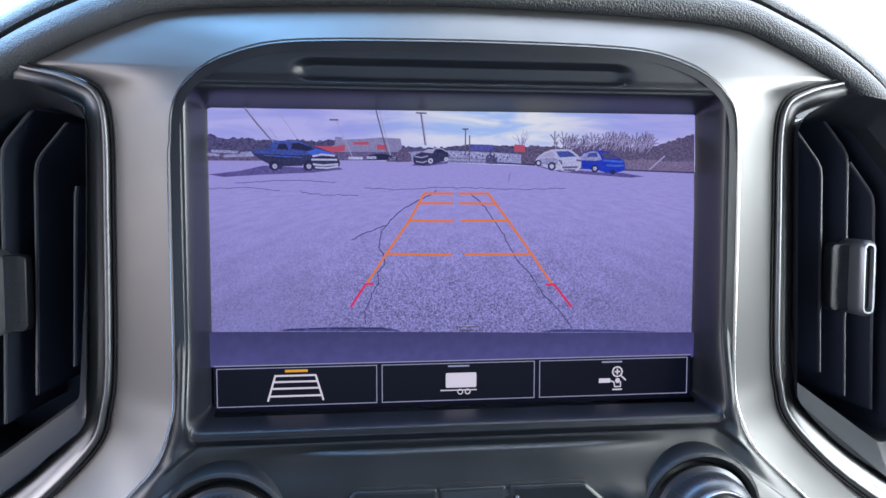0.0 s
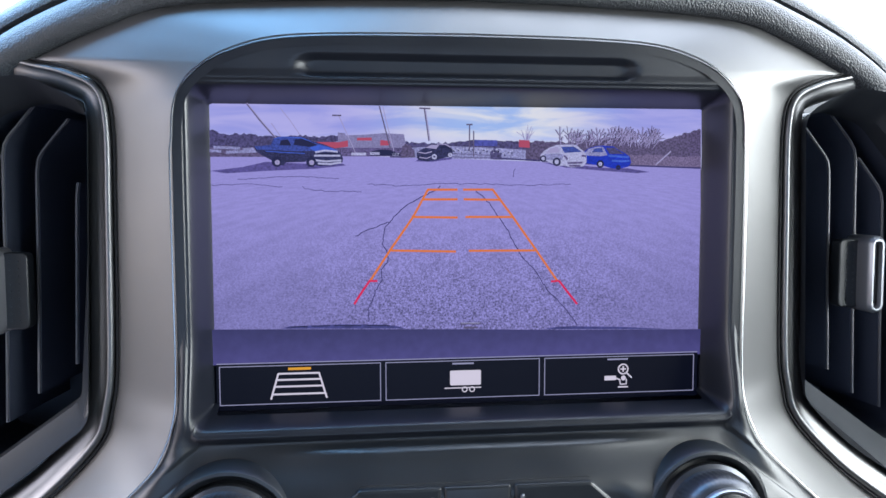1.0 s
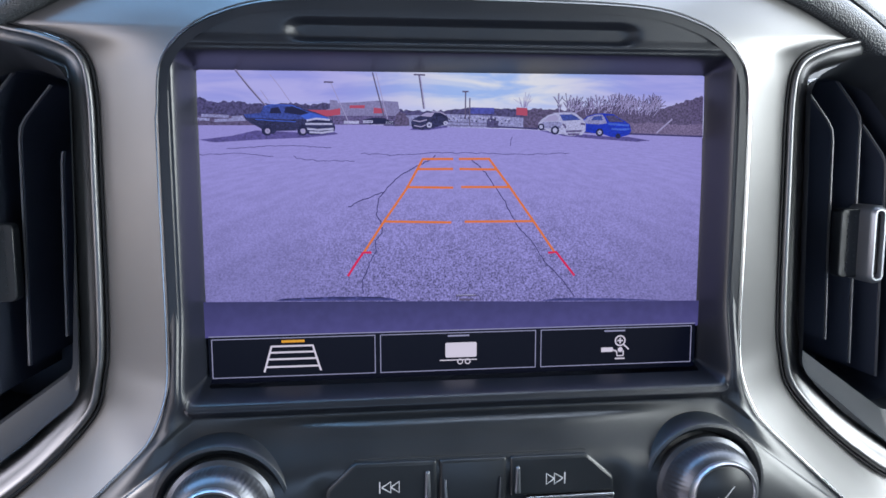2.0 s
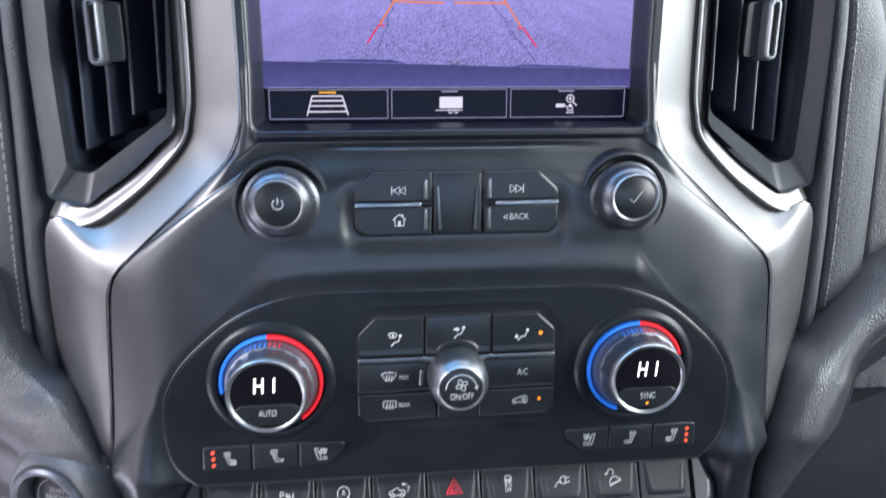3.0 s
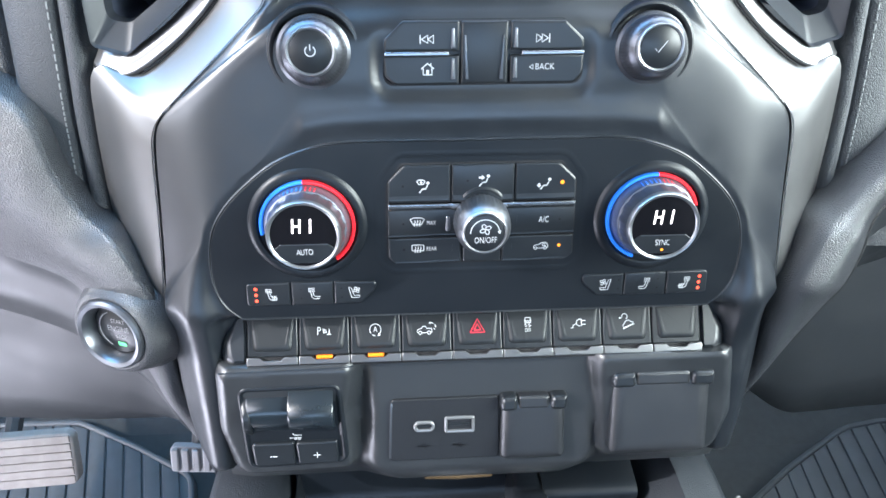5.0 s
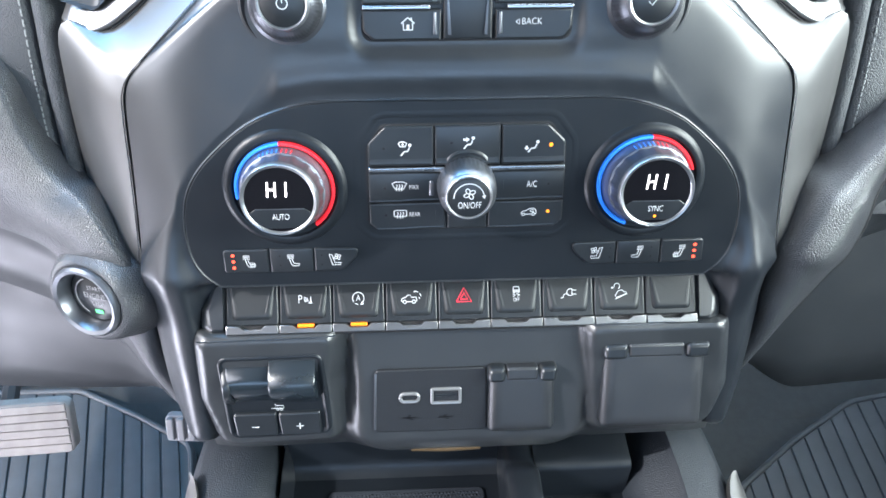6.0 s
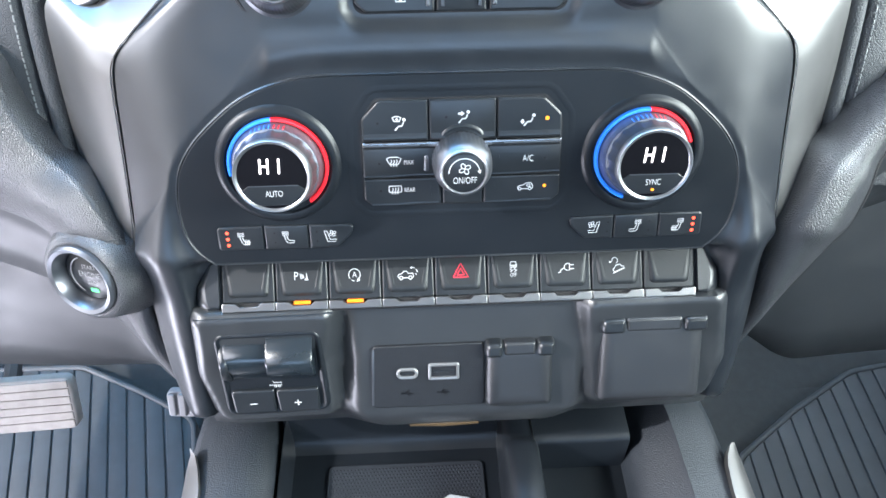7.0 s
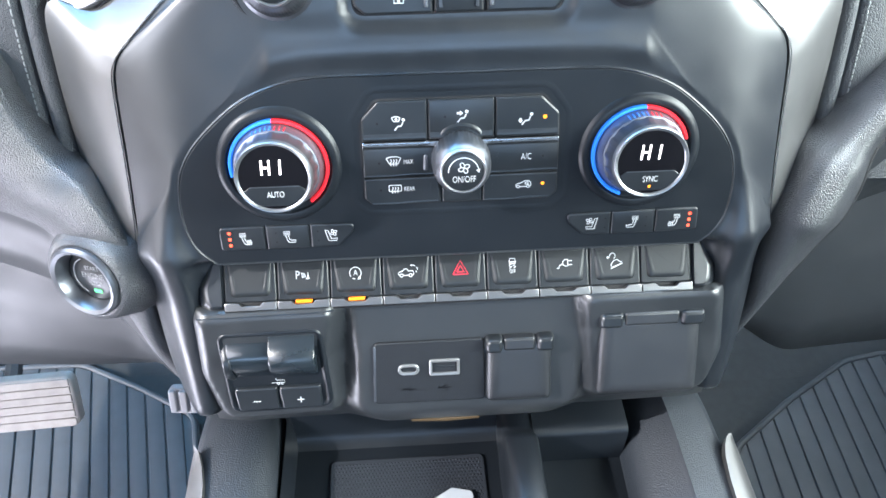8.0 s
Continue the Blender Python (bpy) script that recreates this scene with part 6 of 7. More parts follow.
cap_mesh = lip_mesh = pad_mesh = None
for i in range(9):
    x = -111.2 + i * 27.8
    y = -147.0
    cap_o = rounded([(-13.5, -10.4, 0.8), (13.5, -10.4, 0.8), (13.3, 9.9, 0.8), (-13.3, 9.9, 0.8)], 3)
    if cap_mesh is None:
        sw = part("switch", plate(cap_o, -8, 0.2, 0.6), BUTTON, bank, at=(x, y, 0))
        cap_mesh = sw.data
        padr = rounded([(-10.3, -7.8, 2.4), (10.3, -7.8, 2.4), (11.6, 9.6, 0.6), (-11.6, 9.6, 0.6)], 4)
        crown = rounded([(-8.0, -5.4, 2.4), (8.0, -5.4, 2.4), (10.6, 9.4, 0.6), (-10.6, 9.4, 0.6)], 4)
        lift = lambda y: 0.35 + 1.2 * S(9.6 - y, 0, 9)
        rws = [[(px, py, -0.5) for px, py in padr], [(px, py, 0.15) for px, py in padr]]
        rws += [[(a[0] + (b[0] - a[0]) * k, a[1] + (b[1] - a[1]) * k, 0.15 + (lift(b[1]) - 0.15) * math.sin(k * math.pi / 2)) for a, b in zip(padr, crown)] for k in (0.25, 0.5, 0.75, 1.0)]
        rws += [[(px * 0.9, 1.0 + (py - 1.0) * 0.9, lift(py)) for px, py in crown]]
        p_ob = part("pad", loft(rws, False, True), SWITCHPAD, sw, crease=80)
        lip = [(-13.6, -14.6), (13.6, -14.6), (13.6, -10.4), (6.6, -10.5), (4.6, -12.2), (-4.6, -12.2), (-6.6, -10.5), (-13.6, -10.4)]
        l_ob = part("chrome_lip", plate(lip, -6, 2.6, 0.5), BAND, sw, "chrome lower lip")
        pad_mesh, lip_mesh = p_ob.data, l_ob.data
    else:
        sw = place("switch", cap_mesh, BUTTON, bank, at=(x, y, 0))
        place("pad", pad_mesh, SWITCHPAD, sw)
        place("chrome_lip", lip_mesh, BAND, sw, "chrome lower lip")
    if i in (1, 2):
        part("amber_lamp", plate(box_outline(-4.3, -11.9, 4.3, -10.2, 0.4), -2, 2.0, 0.4), AMBER, sw, "lit amber bar")
    switch_symbols(i, sw)

# ---------------------------------------------------------------- lower housing below the switches
lower = thing("lower_stack_housing", "black plastic housing below the switches with a rounded tongue", "dashboard panel")
TONGUE = rounded([(-60, -158, 3), (58, -158, 3), (66, -198, 8), (65, -232, 12), (52, -246, 12), (-46, -246, 12), (-59, -232, 10), (-57, -198, 8)], 5)
LBLOCK = rounded([(-138.5, -167.0, 4), (-71, -166.0, 3), (-76, -196, 8), (-73.5, -232.5, 4), (-133, -234.5, 7), (-140, -205, 20)], 5)
RBLOCK = rounded([(69, -165.5, 3), (138.5, -164.0, 5), (143.5, -206, 12), (138, -229.5, 7), (76, -231.5, 5), (72, -196, 8)], 5)


def housing_height(x, y):
    """The lower housing: two proud blocks and a tongue that comes forward between them towards its foot."""
    dt, dl, dr = edge_distance(x, y, TONGUE), edge_distance(x, y, LBLOCK), edge_distance(x, y, RBLOCK)

    def body(d, top, wide, deep):
        k = max(0.0, d)
        edge = math.sqrt(k * k + 1.2) - 1.1
        return top - deep * (1 - math.exp(-edge * wide / deep)) + 0.5 * min(0.0, -0.9 - d) * S(-d, -1, 0)
    tongue = body(dt, -3.2 + 0.118 * (-y - 165) - 8.0 * S(-y, 234, 254), 1.05, 30)
    left, right = body(dl, 5.2, 1.7, 30), body(dr, 5.4, 1.5, 30)
    return math.log(sum(math.exp(1.3 * h) for h in (tongue, left, right))) / 1.3


NX, NY = 190, 66
grid = []
for j in range(NY):
    y = -163.0 - 91.0 * j / (NY - 1)
    grid.append([(x, y, housing_height(x, y)) for x in (-147 + 298 * i / (NX - 1) for i in range(NX))])
body = loft(grid, closed=False)
# the foot is cut along the blocks and the tongue; the moulding turns under there
bmesh.ops.delete(body, geom=[f for f in body.faces if f.calc_center_median().z < -17.5], context="FACES")
rim_edges = [e for e in body.edges if e.is_boundary]
for v in bmesh.ops.extrude_edge_only(body, edges=rim_edges)["geom"]:
    if isinstance(v, bmesh.types.BMVert):
        v.co += Vector((0, 3 if v.co.y < -200 else 0, -26))
part("moulding", body, HOUSING, lower, crease=60)
part("left_part_line", tube([(x, y, z + 0.1) for x, y, z in ((-140, -166.2, 4.0), (-120, -165.9, 4.4), (-80, -165.3, 4.4), (-68, -165.1, 3.0))], 0.45, 6), PANEL, lower)

# trailer brake controller
tbc = thing("trailer_brake_controller", "black trailer brake controller with sliding lever and two keys", "control panel", tipped(-105, -200, 4.8, -0.4, 0, 2))
tbc_o = rounded([(-136.2, -175.4, 5), (-80.6, -174.6, 5), (-78.6, -226.6, 5), (-134.6, -228.4, 5)], 5)
part("body", loft([[(x, y, z) for x, y in inset(tbc_o, d)] for d, z in ((-0.6, -4), (-0.6, 5.0), (0, 6.2), (0.9, 6.9), (1.8, 6.7), (2.6, 5.9), (3.4, 5.7))], False, True), POD, tbc, crease=60)


def roller(x0, x1, y0, y1, top_z):
    """A bar with an arched front."""
    rows = []
    for x in (x0, x0 + 0.9, x1 - 0.9, x1):
        ins = 0.9 if x in (x0, x1) else 0.0
        rows.append([(x, y0 + (y1 - y0) * k / 10, 5 + (top_z - ins - 5) * (S(k / 10, 0, 0.42) * S(1 - k / 10, 0, 0.42))) for k in range(11)])
    return loft(rows, True, True, closed=True)


part("lever_track", roller(-132.0, -106.5, -206.0, -179.2, 10.8), SMOKED, tbc)
part("lever", roller(-109.0, -84.6, -206.6, -176.2, 15.0), SMOKED, tbc, "sliding lever block")
part("lever_stop", roller(-134.2, -129.8, -208.0, -180.6, 11.8), BUTTON, tbc)
for x0, x1, sign in ((-131.6, -108.0, "minus"), (-107.2, -84.0, "plus")):
    kb = part("key", plate(rounded([(x0 + 1, -226.4, 2.0), (x1, -226.0, 1.0), (x1, -210.8, 1.0), (x0, -211.2, 2.0)], 3), 3, 8.0, 1.1), BUTTON, tbc)
    symbol("minus_sign" if sign == "minus" else "plus_sign", kb, ((x0 + x1) / 2, -219.8, 8.05), [[(-2.0, 0), (2.0, 0)]] + ([[(0, -2.0), (0, 2.0)]] if sign == "plus" else []), width=0.5)
symbol("trailer_symbol", tbc, (-106.8, -207.9, 6.6), [[(-3.6, -0.6), (3.2, -0.6), (3.2, 1.2), (-1.0, 1.2), (-1.4, 2.4)], arc(-0.2, -1.3, 0.6, 0, 360, 8), arc(1.8, -1.3, 0.6, 0, 360, 8)], width=0.3)

# USB sockets
usb = thing("usb_socket_panel", "black panel with one USB-C and one USB-A socket", "usb sockets", tipped(-22, -208, 3.2, 1.9, -1.0, 6))
part("plate", plate(rounded([(-51.8, -192.0, 2.5), (9.2, -191.8, 2.5), (9.8, -232, 2.5), (-53.6, -232, 2.5)], 4), -8, 4.2, 0.8), material("grained_black_plastic", (0.0105, 0.012, 0.015), 0.48, grain=0.5, grain_size=1200, vary=0.2, vary_size=300), usb)
# pale strip paints the light on the plate's left bevel
part("pale_edge", plate([(-52.1, -194), (-50.9, -194), (-52.5, -230), (-53.9, -230)], 2, 4.35, 0.2), KNOB, usb, "pale strip painted as the lit left bevel")


def socket(x0, y0, x1, y1, r, tongue_w, label):
    o = box_outline(x0, y0, x1, y1, r, 6)
    rim = part("socket", loft([[(x, y, 2) for x, y in inset(o, -0.2)], [(x, y, 5.0) for x, y in o], [(x, y, 5.4) for x, y in inset(o, 0.6)], [(x, y, 5.2) for x, y in inset(o, 1.6)], [(x, y, 3.2) for x, y in inset(o, 1.8)]]), USBRIM, usb, label)
    part("cavity", plate(inset(o, 1.4), -1, 3.3, 0.1), GROOVE, rim)
    part("contact_tongue", plate(box_outline(x0 + tongue_w, (y0 + y1) / 2 - 0.6, x1 - tongue_w, (y0 + y1) / 2 + 0.8, 0.3), 3, 4.5, 0.2), BUTTON, rim)


socket(-39.4, -212.8, -27.4, -206.0, 3.3, 2.6, "oval USB-C socket with a bright metal rim")
socket(-21.8, -214.0, -4.6, -203.6, 1.4, 2.8, "rectangular USB-A socket with a bright metal rim")
for x in (-33.4, -13.2):
    symbol("usb_mark", usb, (x, -222.6, 4.25), [[(-3.4, 0), (3.4, 0)], [(-1.6, 0), (-0.4, 1.4), (0.8, 1.4)], [(-0.4, 0), (0.6, -1.4), (1.6, -1.4)]], dots=[(-3.4, 0, 0.8)], mat=ICONDIM, width=0.7)


# hinged outlet covers
def outlet_cover(name, x0, y0, x1, y1, z, label, ear, move):
    ob = thing(name, label, "outlet cover", tipped((x0 + x1) / 2, (y0 + y1) / 2, *move), group="outlet covers")
    flap = rounded([(x0 + 0.8, y1, 4), (x1 - 0.8, y1, 4), (x1, y0 + 2, 6), (x1 - 2, y0, 6), (x0 + 2, y0, 6), (x0, y0 + 2, 6)], 5)
    rr = [[(x, y, -8) for x, y in flap]]
    for ins, zz in ((0, z - 3.6), (0.8, z - 1.9), (2.4, z - 0.6), (4.6, z), (8.0, z)):
        rr.append([(x, y, zz) for x, y in inset(flap, ins)])
    part("flap", loft(rr, True, True), FLAPPLASTIC, ob, crease=70)
    h = 8.0
    for a, b in ((x0 - 0.6, x0 + ear), (x1 - ear, x1 + 0.6)):
        hinge = rounded([(a, y1 - h, 2.5), (b, y1 - h, 2.5), (b, y1 + 1.2, 2.0), (a, y1 + 1.2, 3.5)], 4)
        part("hinge_knuckle", loft([[(x, y, zz) for x, y in inset(hinge, d)] for d, zz in ((0, 0), (0, z - 1.4), (0.5, z + 0.6), (1.4, z + 1.9), (2.6, z + 2.5))], False, True), BUTTON, ob, crease=70)
    part("hinge_bar", plate(box_outline(x0 + ear + 0.4, y1 - h + 1, x1 - ear - 0.4, y1 + 0.8, 1.5), 0, z + 0.8, 1.6), FLAPPLASTIC, ob)
    return ob


outlet_cover("outlet_cover", 11.4, -228.0, 48.6, -188.2, 8.5, "small black hinged cover over a power socket", 9.5, (1.6, -1.6, 0, 10))
outlet_cover("outlet_cover", 74.0, -227.5, 131.0, -177.0, 10.5, "large black hinged cover over a household power outlet", 13.0, (1.0, 0.6, 0, 10))
# added tube, faintly glowing, for the warm sheen under the tongue
part("ambient_lamp", tube([(-30, -247.8, -2.6), (-10, -248.4, -2.0), (10, -248.0, -2.6)], 2.6, 10), material("dim_warm_glow", (0.060, 0.038, 0.016), 0.6, emit=0.12), lower, "dim warm strip in place of the glow under the tongue")

# ---------------------------------------------------------------- engine start button in the driver's bolster
sb = STACK @ pose(-0.1976, -0.1487, -0.0130, 0, -21, 0)
start = thing("engine_start_button", "round engine start button with a satin chrome bezel", "start button", sb)
part("boss", lathe([(38, -46), (32, -16), (27.0, -4), (24.5, 0.2), (22.0, 1.4), (20.6, 0.8)], 64, False, False), DASH, start)
part("bezel", lathe([(20.8, -2), (20.5, 3.0), (19.2, 4.4), (17.2, 3.6), (15.6, 0.8), (15.0, -5.0)], 72, False, False), KNOB, start, "satin chrome bezel")
part("button_face", lathe([(15.2, -6.0), (14.6, -4.2), (13.6, -3.6), (0.1, -3.2)], 56), BUTTON, start)
symbol("start_arc", start, (0, 0, -3.1), [arc(0, 0, 11.0, 110, 245, 18)], width=0.6, mat=STARTPRINT)
lettering("start_word", "START", 3.6, (1.5, 5.2, -3.0), STARTPRINT, start)
lettering("engine_word", "ENGINE", 4.6, (1.0, 0.6, -3.0), STARTPRINT, start)
lettering("stop_word", "STOP", 3.6, (2.4, -4.0, -3.0), STARTPRINT, start)
symbol("run_lamp", start, (2.0, -8.6, -3.0), fills=[box_outline(-2.6, -1.2, 2.6, 1.2, 0.5)], mat=GREEN)

# ---------------------------------------------------------------- centre console below the stack (millimetres, world frame)
HERE = pose(0, 0, 0)
console = thing("center_console", "black leather-padded centre console with an open tray and a bin", "console", HERE)


def padded(x0, x1, flip, ease=1.0):
    """A padded side rail that runs towards the seats, rounded on top; ease widens the slope on its inner side."""
    rows = []
    for y, z, wid in ((232, 428, 0.86), (215, 437, 0.92), (195, 442, 0.97), (170, 445, 1.0), (130, 446, 1.03), (80, 446, 1.05), (-20, 446, 1.05), (-220, 446, 1.05)):
        xs = [x0, x0 + 1, x0 + 4, x0 + 10, x0 + 20, (x0 + x1) / 2 + 2 * ease, x1 - 20 * ease, x1 - 10 * ease, x1 - 4 * ease, x1 - 1, x1]
        drop = [220, 26, 11, 4, 1, 0, 1, 4, 11, 26, 120] if ease == 1.0 else [220, 26, 11, 4, 1, 0, 4, 12, 22, 36, 120]
        mid = (x0 + x1) / 2
        if flip:
            xs = [x0 + x1 - x for x in xs]
        rows.append([(mid + (x - mid) * (wid if (x > mid) != flip else 1.0), y, z - d) for x, d in zip(xs, drop)])
    return loft(rows, True, True, closed=False)


part("padded_rail", padded(-140, -78, False), CONSOLELEATHER, console, "padded leather rail", crease=60)
part("padded_rail", padded(150, 216, True, 1.4), CONSOLELEATHER, console, "padded leather rail", crease=60)
# silver inlays: one over the driver-side shoulder of the rail, one along the passenger-side flank
rws = []
for y, xa, xb in ((181, -136, -134), (176, -138.5, -130), (166, -140, -126.5), (153, -140.8, -123.5), (130, -141.5, -121), (60, -142, -118), (-200, -142, -116)):
    rws.append([(xa - 1, y, 380), (xa, y, 425), (xa + (xb - xa) * 0.3, y, 439), (xa + (xb - xa) * 0.65, y, 445.0), (xb, y, 447.6), (xb + 0.6, y, 444)])
part("silver_inlay", loft(rws, closed=False), SILVER, console, "silver inlay along the rail", crease=60)
rws = []
for y, xa in ((168, 214), (165, 211.5), (160, 209), (152, 206.5), (136, 204.5), (100, 203.5), (-200, 203)):
    rws.append([(xa - 0.5, y, 440), (xa, y, 447.2), (xa + (216 - xa) * 0.5 + 1, y, 446.8), (219 if xa < 212 else 217, y, 440), (227 if xa < 212 else 219, y, 424), (230 if xa < 212 else 219, y, 400)])
part("silver_inlay", loft(rws, closed=False), SILVER, console, "silver inlay along the rail", crease=60)
part("tray_floor", plate(box_outline(-80, -220, 152, 226, 4), 380, 405, 1), POD, console)
part("back_wall", loft([[(-142, 236, 300), (218, 236, 300)], [(-142, 226, 405), (218, 226, 405)], [(-138, 222, 442), (214, 222, 442)], [(-120, 214, 468), (195, 214, 468)], [(-110, 200, 500), (186, 200, 500)]], closed=False), PANEL, console)
part("tray_rim", loft([[(x, y, 405) for x, y in box_outline(-74, -200, 72, 212, 10)], [(x, y, 432) for x, y in box_outline(-78, -204, 76, 216, 10)]]), PANEL, console)
# tray step and bin back take the darker plastic in place of shade
part("tray_step", loft([[(-80, 224, 486), (90, 224, 486)], [(-80, 212, 440), (90, 212, 440)], [(-80, 205, 414), (90, 205, 414)], [(-80, 202, 408), (90, 202, 408)], [(-80, 196, 405), (90, 196, 405)]], closed=False), POD, console, crease=60)
div = [(68, 448), (69.5, 452), (73, 454), (83, 454), (87, 452), (89, 448), (90, 404), (66, 404)]
part("divider", loft([[(x, y, z - dz) for x, z in div] for y, dz in ((214, 14), (186, 13), (179, 9), (174, 2), (169, 0), (120, 0), (-200, 0))], True, True), PANEL, console, "rounded divider wall", crease=50)
part("bin_floor", plate(box_outline(88, -200, 150, 214, 4), 340, 372, 1), POD, console)
part("bin_back", loft([[(88, 226, 470), (152, 226, 470)], [(88, 222, 442), (152, 222, 442)], [(88, 184, 440), (152, 184, 440)], [(88, 180, 439), (152, 180, 439)], [(88, 178.5, 435), (152, 178.5, 435)], [(88, 177, 352), (152, 177, 352)]], closed=False), POD, console, crease=60)
# ribbed mat in the tray
tray_mat = thing("tray_mat", "dark perforated rubber mat lying in the console tray", "mat", HERE)
part("sheet", plate(box_outline(-50, -120, 56, 186, 4), 404.5, 407.0, 0.6), TRAYMAT, tray_mat)
verts, faces = [], []
for j in range(33):
    for i in range(42):
        x, y = -47 + i * 2.4 + (1.2 if j % 2 else 0), 182 - j * 2.4
        n0 = len(verts)
        r = 0.85
        verts += [(x - r, y - r, 407.0), (x + r, y - r, 407.0), (x + r, y + r, 407.0), (x - r, y + r, 407.0), (x - 0.4, y - 0.4, 407.5), (x + 0.4, y - 0.4, 407.5), (x + 0.4, y + 0.4, 407.5), (x - 0.4, y + 0.4, 407.5)]
        faces += [(n0, n0 + 1, n0 + 5, n0 + 4), (n0 + 1, n0 + 2, n0 + 6, n0 + 5), (n0 + 2, n0 + 3, n0 + 7, n0 + 6), (n0 + 3, n0, n0 + 4, n0 + 7), (n0 + 4, n0 + 5, n0 + 6, n0 + 7)]
me = bpy.data.meshes.new("studs")
me.from_pydata([(x / 1000, y / 1000, z / 1000) for x, y, z in verts], [], faces)
place("studs", me, TRAYMAT, tray_mat, kind="stuff", flat=True)
clip_o = rounded([(18, 152, 3), (32, 160, 3), (46, 157, 3), (49, 120, 3), (12, 120, 3)], 4)
clip = thing("plastic_tag", "small clear plastic piece lying on the tray mat", "tag", HERE)
part("body", plate(clip_o, 407.6, 411, 0.8), CLEAR, clip)

# ---------------------------------------------------------------- footwells
def foot_mat(name, outline, label, slant):
    """A rubber mat with flat raised ribs, cut to the mat's outline; slant turns the ribs (degrees)."""
    ob = thing(name, label, "floor mat", HERE, group="floor mats")
    part("sheet", plate(outline, 4, 12, 1.5), RUBBER, ob)
    c, q = math.cos(radians(slant)), math.sin(radians(slant))
    inner = [(x * c + y * q, y * c - x * q) for x, y in inset(outline, 9)]
    xs = [p[0] for p in inner]
    n = len(inner)
    x = min(xs) + 4
    while x < max(xs) - 14:
        lo_hi = []
        for k in (x + 1.3, x + 22.2):
            cuts = []
            for i in range(n):
                (ax, ay), (bx, by) = inner[i], inner[(i + 1) % n]
                if (ax > k) != (bx > k):
                    cuts.append(ay + (by - ay) * (k - ax) / (bx - ax))
            lo_hi.append((min(cuts), max(cuts)) if len(cuts) > 1 else None)
        if all(lo_hi):
            (a0, a1), (b0, b1) = lo_hi
            rib = [(x + 1.3, a0), (x + 22.2, b0), (x + 22.2, b1), (x + 1.3, a1)]
            part("rib", plate([(px * c - py * q, py * c + px * q) for px, py in rib], 11, 15.5, 1.6), RUBBER, ob)
        x += 23.5
    rim_path = [(px, py, 14) for px, py in inset(outline, 5)]
    part("rim", tube(rim_path + rim_path[:1], 4.0, 8), RUBBER, ob)
    return ob


foot_mat("floor_mat", rounded([(-640, -300, 40), (-250, -300, 40), (-262, 380, 60), (-285, 485, 40), (-370, 535, 60), (-460, 580, 40), (-640, 582, 30)], 5), "grey ribbed rubber floor mat in the driver's footwell", 14)
foot_mat("floor_mat", rounded([(720, -300, 40), (350, -300, 40), (370, 330, 60), (420, 395, 60), (512, 458, 60), (617, 518, 60), (720, 535, 40)], 5), "dark ribbed rubber floor mat in the passenger footwell", -3)

brake = thing("brake_pedal", "dusty beige worn rubber brake pedal on a steel arm", "pedal", pose(-0.415, 0.389, 0.199, 62, 0, 3))
part("rubber_pad", plate(rounded([(-62, -30, 9), (62, -30, 9), (62, 30, 9), (-62, 30, 9)], 5), -8, 6, 2.5), PEDAL, brake)
for k in range(6):
    y = -27 + k * 9.2
    part("tread", plate(rounded([(-59, y, 1), (59, y, 1), (59, y + 8.2, 1), (-59, y + 8.2, 1)], 2), 5, 7.2, 0.9), PEDAL, brake)
part("arm", tube([(-10, 6, -8), (-12, 60, -60), (-15, 180, -120), (-15, 420, -150)], 9, 8), STEEL, brake)
gas = thing("accelerator_pedal", "grey ribbed accelerator pedal beside the console", "pedal", pose(-0.216, 0.352, 0.215, 66, 0, -4))
part("pad", plate(rounded([(-26, 4, 6), (30, 4, 6), (30, 34, 6), (-26, 34, 6)], 4), -6, 2, 1.5), PALEPLASTIC, gas)
for k in range(5):
    x = -24 + k * 10.6
    part("rib", plate(rounded([(x, 7, 2), (x + 7.4, 7, 2), (x + 7.4, 32, 2), (x, 32, 2)], 3), 1.5, 6, 1.5), PALEPLASTIC, gas)
part("arm", tube([(0, 20, -6), (0, 120, -50), (0, 330, -120)], 8, 8), STEEL, gas)


# ---------------------------------------------------------------- the cab round it (metres)
def shell(name, boxes, mat, kind="structure", label="", category=""):
    bm = bmesh.new()
    for x0, y0, z0, x1, y1, z1 in boxes:
        loft([[(x0, y0, z0), (x1, y0, z0), (x1, y1, z0), (x0, y1, z0)], [(x0, y0, z1), (x1, y0, z1), (x1, y1, z1), (x0, y1, z1)]], True, True, bm=bm)
    bmesh.ops.recalc_face_normals(bm, faces=bm.faces)
    me = bpy.data.meshes.new(name)
    bm.to_mesh(me)
    bm.free()
    me.materials.append(mat)
    return tagged(new(name, me), label, category, kind=kind)


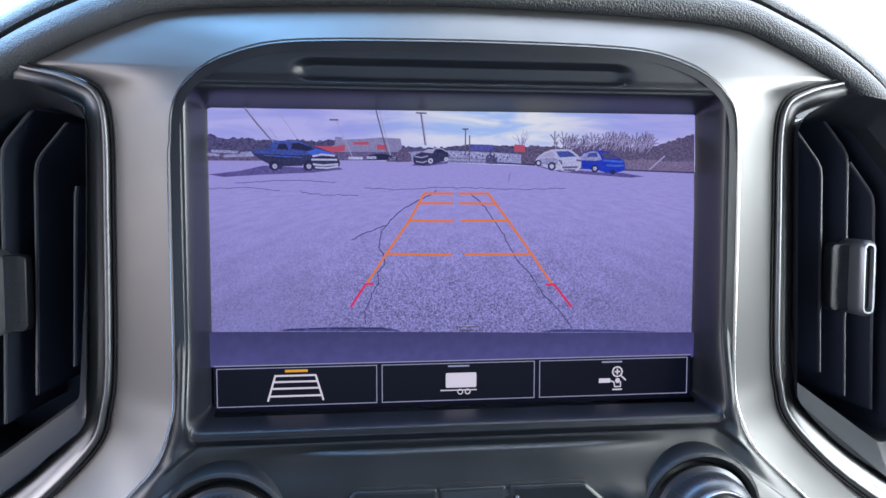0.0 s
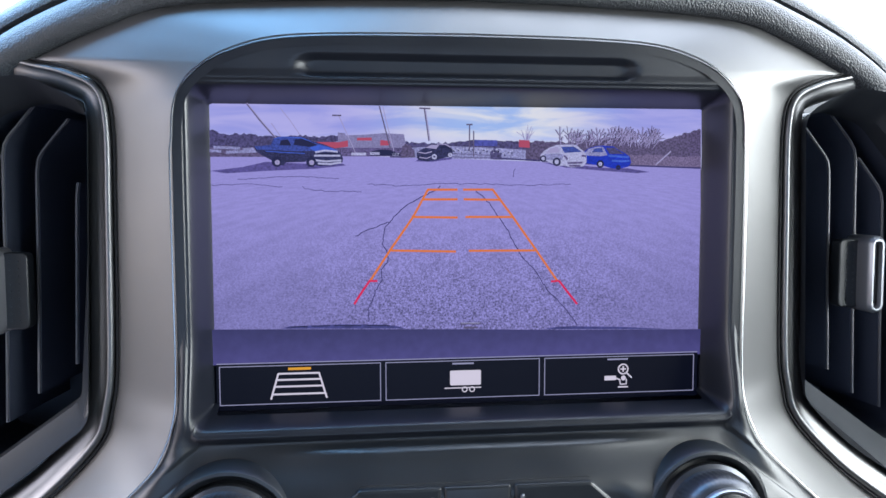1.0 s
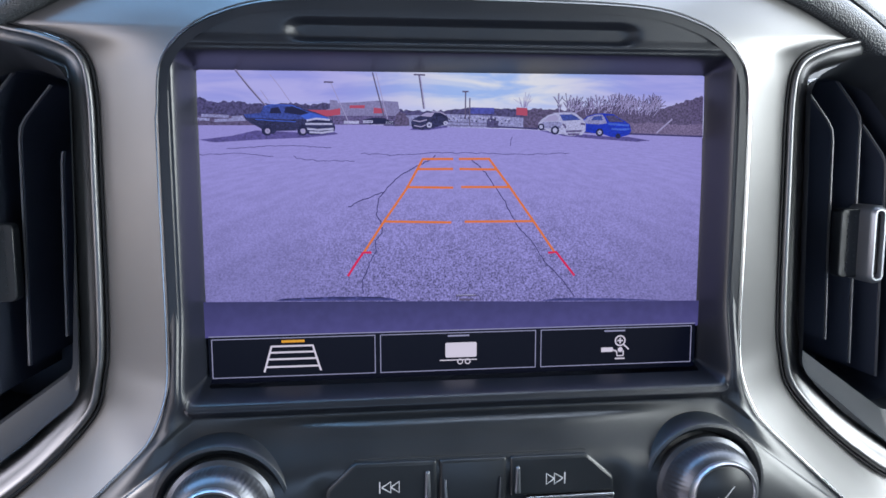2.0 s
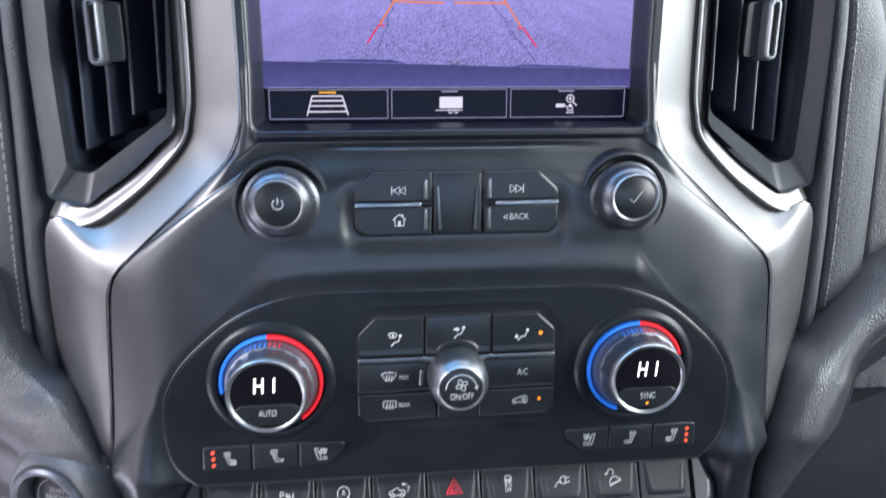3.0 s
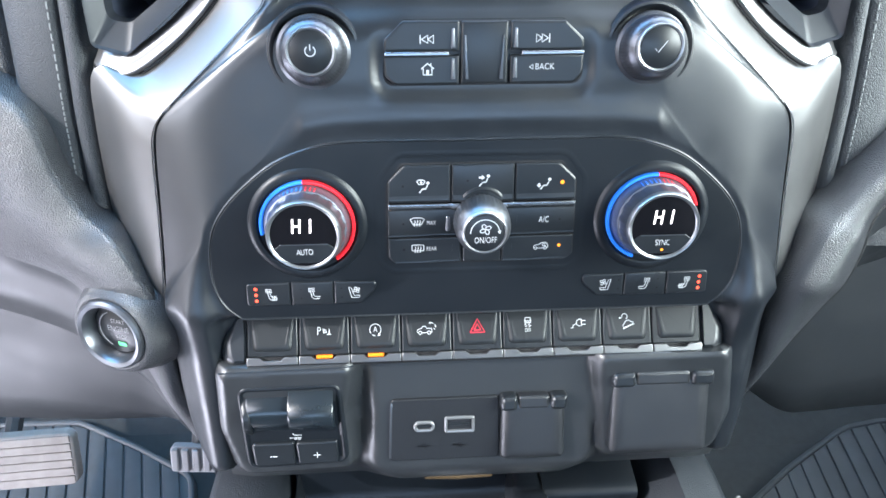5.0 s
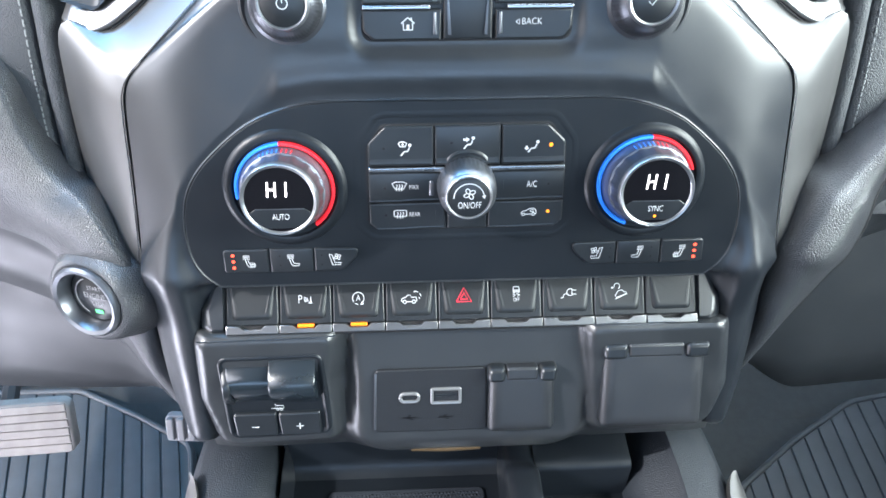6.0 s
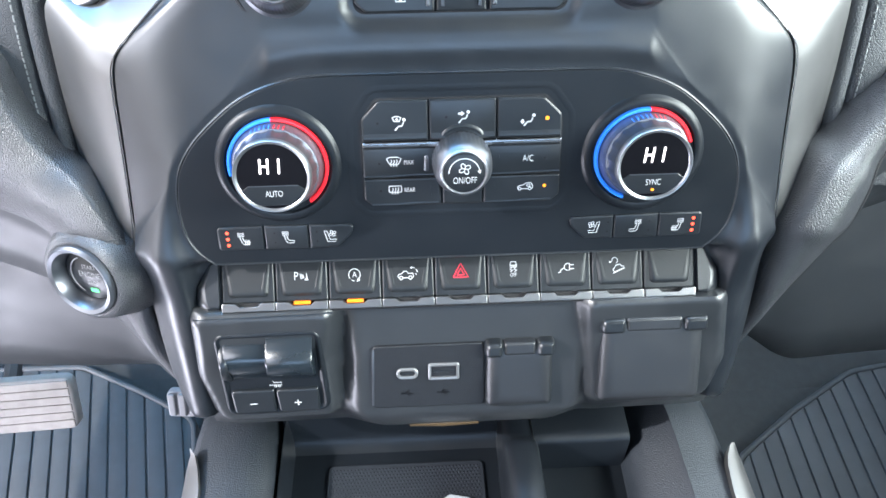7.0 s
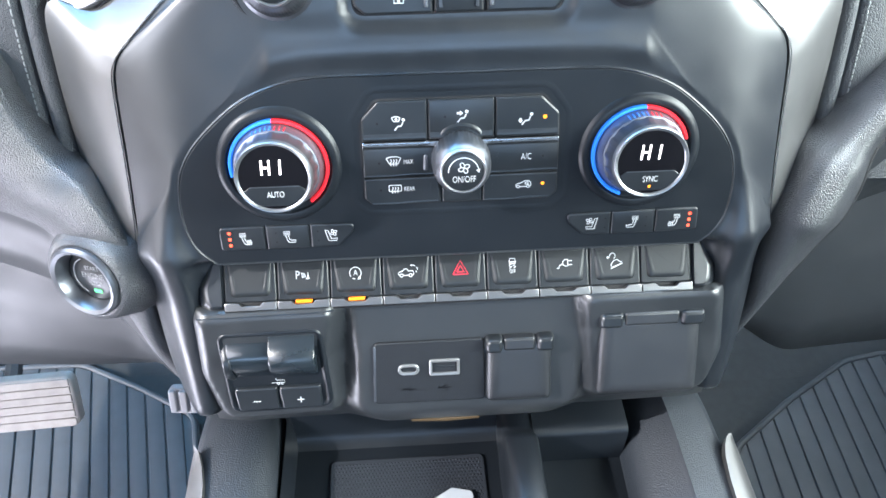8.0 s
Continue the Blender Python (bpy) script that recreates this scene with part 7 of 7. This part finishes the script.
shell("floor", [(-0.86, -1.95, -0.05, 0.94, 0.75, 0.0)], CARPET, label="grey carpeted cab floor", category="floor")
toe = bmesh.new()
loft([[(-860, 560, 0), (-150, 560, 0)], [(-860, 640, 25), (-150, 640, 25)], [(-860, 760, 180), (-150, 760, 180)], [(-860, 790, 700), (-150, 790, 700)]], closed=False, bm=toe)
loft([[(230, 500, 0), (940, 500, 0)], [(230, 600, 25), (940, 600, 25)], [(230, 740, 180), (940, 740, 180)], [(230, 790, 700), (940, 790, 700)]], closed=False, bm=toe)
tb = part("toe_board", toe, CARPET, None, "carpeted toe board under the dashboard", kind="structure")
tagged(tb, category="wall")
tn = bmesh.new()
loft([[(-225, y, 0), (-190, y, 200), (-140, y, 330), (-110, y, 395), (190, y, 395), (220, y, 330), (270, y, 200), (310, y, 0)] for y in (-1800, 400, 790)], closed=False, bm=tn)
tt = part("floor_tunnel", tn, CARPET, None, "carpeted tunnel under the console", kind="structure")
tagged(tt, category="floor")
shell("firewall", [(-0.86, 0.80, 0.0, 0.94, 0.84, 0.80)], CAB, label="plain firewall behind the dashboard", category="wall")
# unseen tan wall; its low panel is added to brown the trim's reflections
shell("wall_left", [(-0.90, -1.95, 0.0, -0.86, -0.95, 1.42), (-0.90, 0.47, 0.0, -0.86, 0.95, 0.86), (-0.90, -0.60, 0.42, -0.86, 0.47, 0.80), (-0.90, 0.35, 0.86, -0.86, 0.45, 1.36)], TANWALL, label="unseen tan driver's side wall, coloured for brown reflections", category="wall")
shell("wall_right", [(0.94, -1.95, 0.0, 0.98, 0.95, 0.86), (0.94, -1.95, 0.86, 0.98, -0.80, 1.42), (0.94, 0.35, 0.86, 0.98, 0.45, 1.36)], CAB, label="grey lined passenger door and pillars", category="wall")
# back wall made dark in place of unseen seats, to darken reflections
shell("wall_back", [(-0.90, -2.0, 0.0, 0.98, -1.95, 0.90), (-0.90, -2.0, 1.32, 0.98, -1.95, 1.42)], material("seat_stand_in_cloth", (0.018, 0.018, 0.020), 0.85, grain=0.6, grain_size=900, vary=0.2), label="dark back wall in place of unseen seats", category="wall")
shell("ceiling", [(-0.90, -2.0, 1.44, 0.98, 0.24, 1.48)], CAB, label="grey cab headliner", category="ceiling")
shell("backdrop", [(-30, 14.0, -0.6, 30, 14.1, 16)], material("hazy_bright_sky", (0.92, 0.97, 1.0), 0.9, emit=2.2), label="bright hazy sky beyond the windshield", category="backdrop")
shell("ground", [(-60, -60, -0.70, 60, 60, -0.60)], material("outdoor_asphalt", (0.10, 0.10, 0.10), 0.9, vary=0.2, vary_size=0.4), label="asphalt car park outside the cab", category="ground")
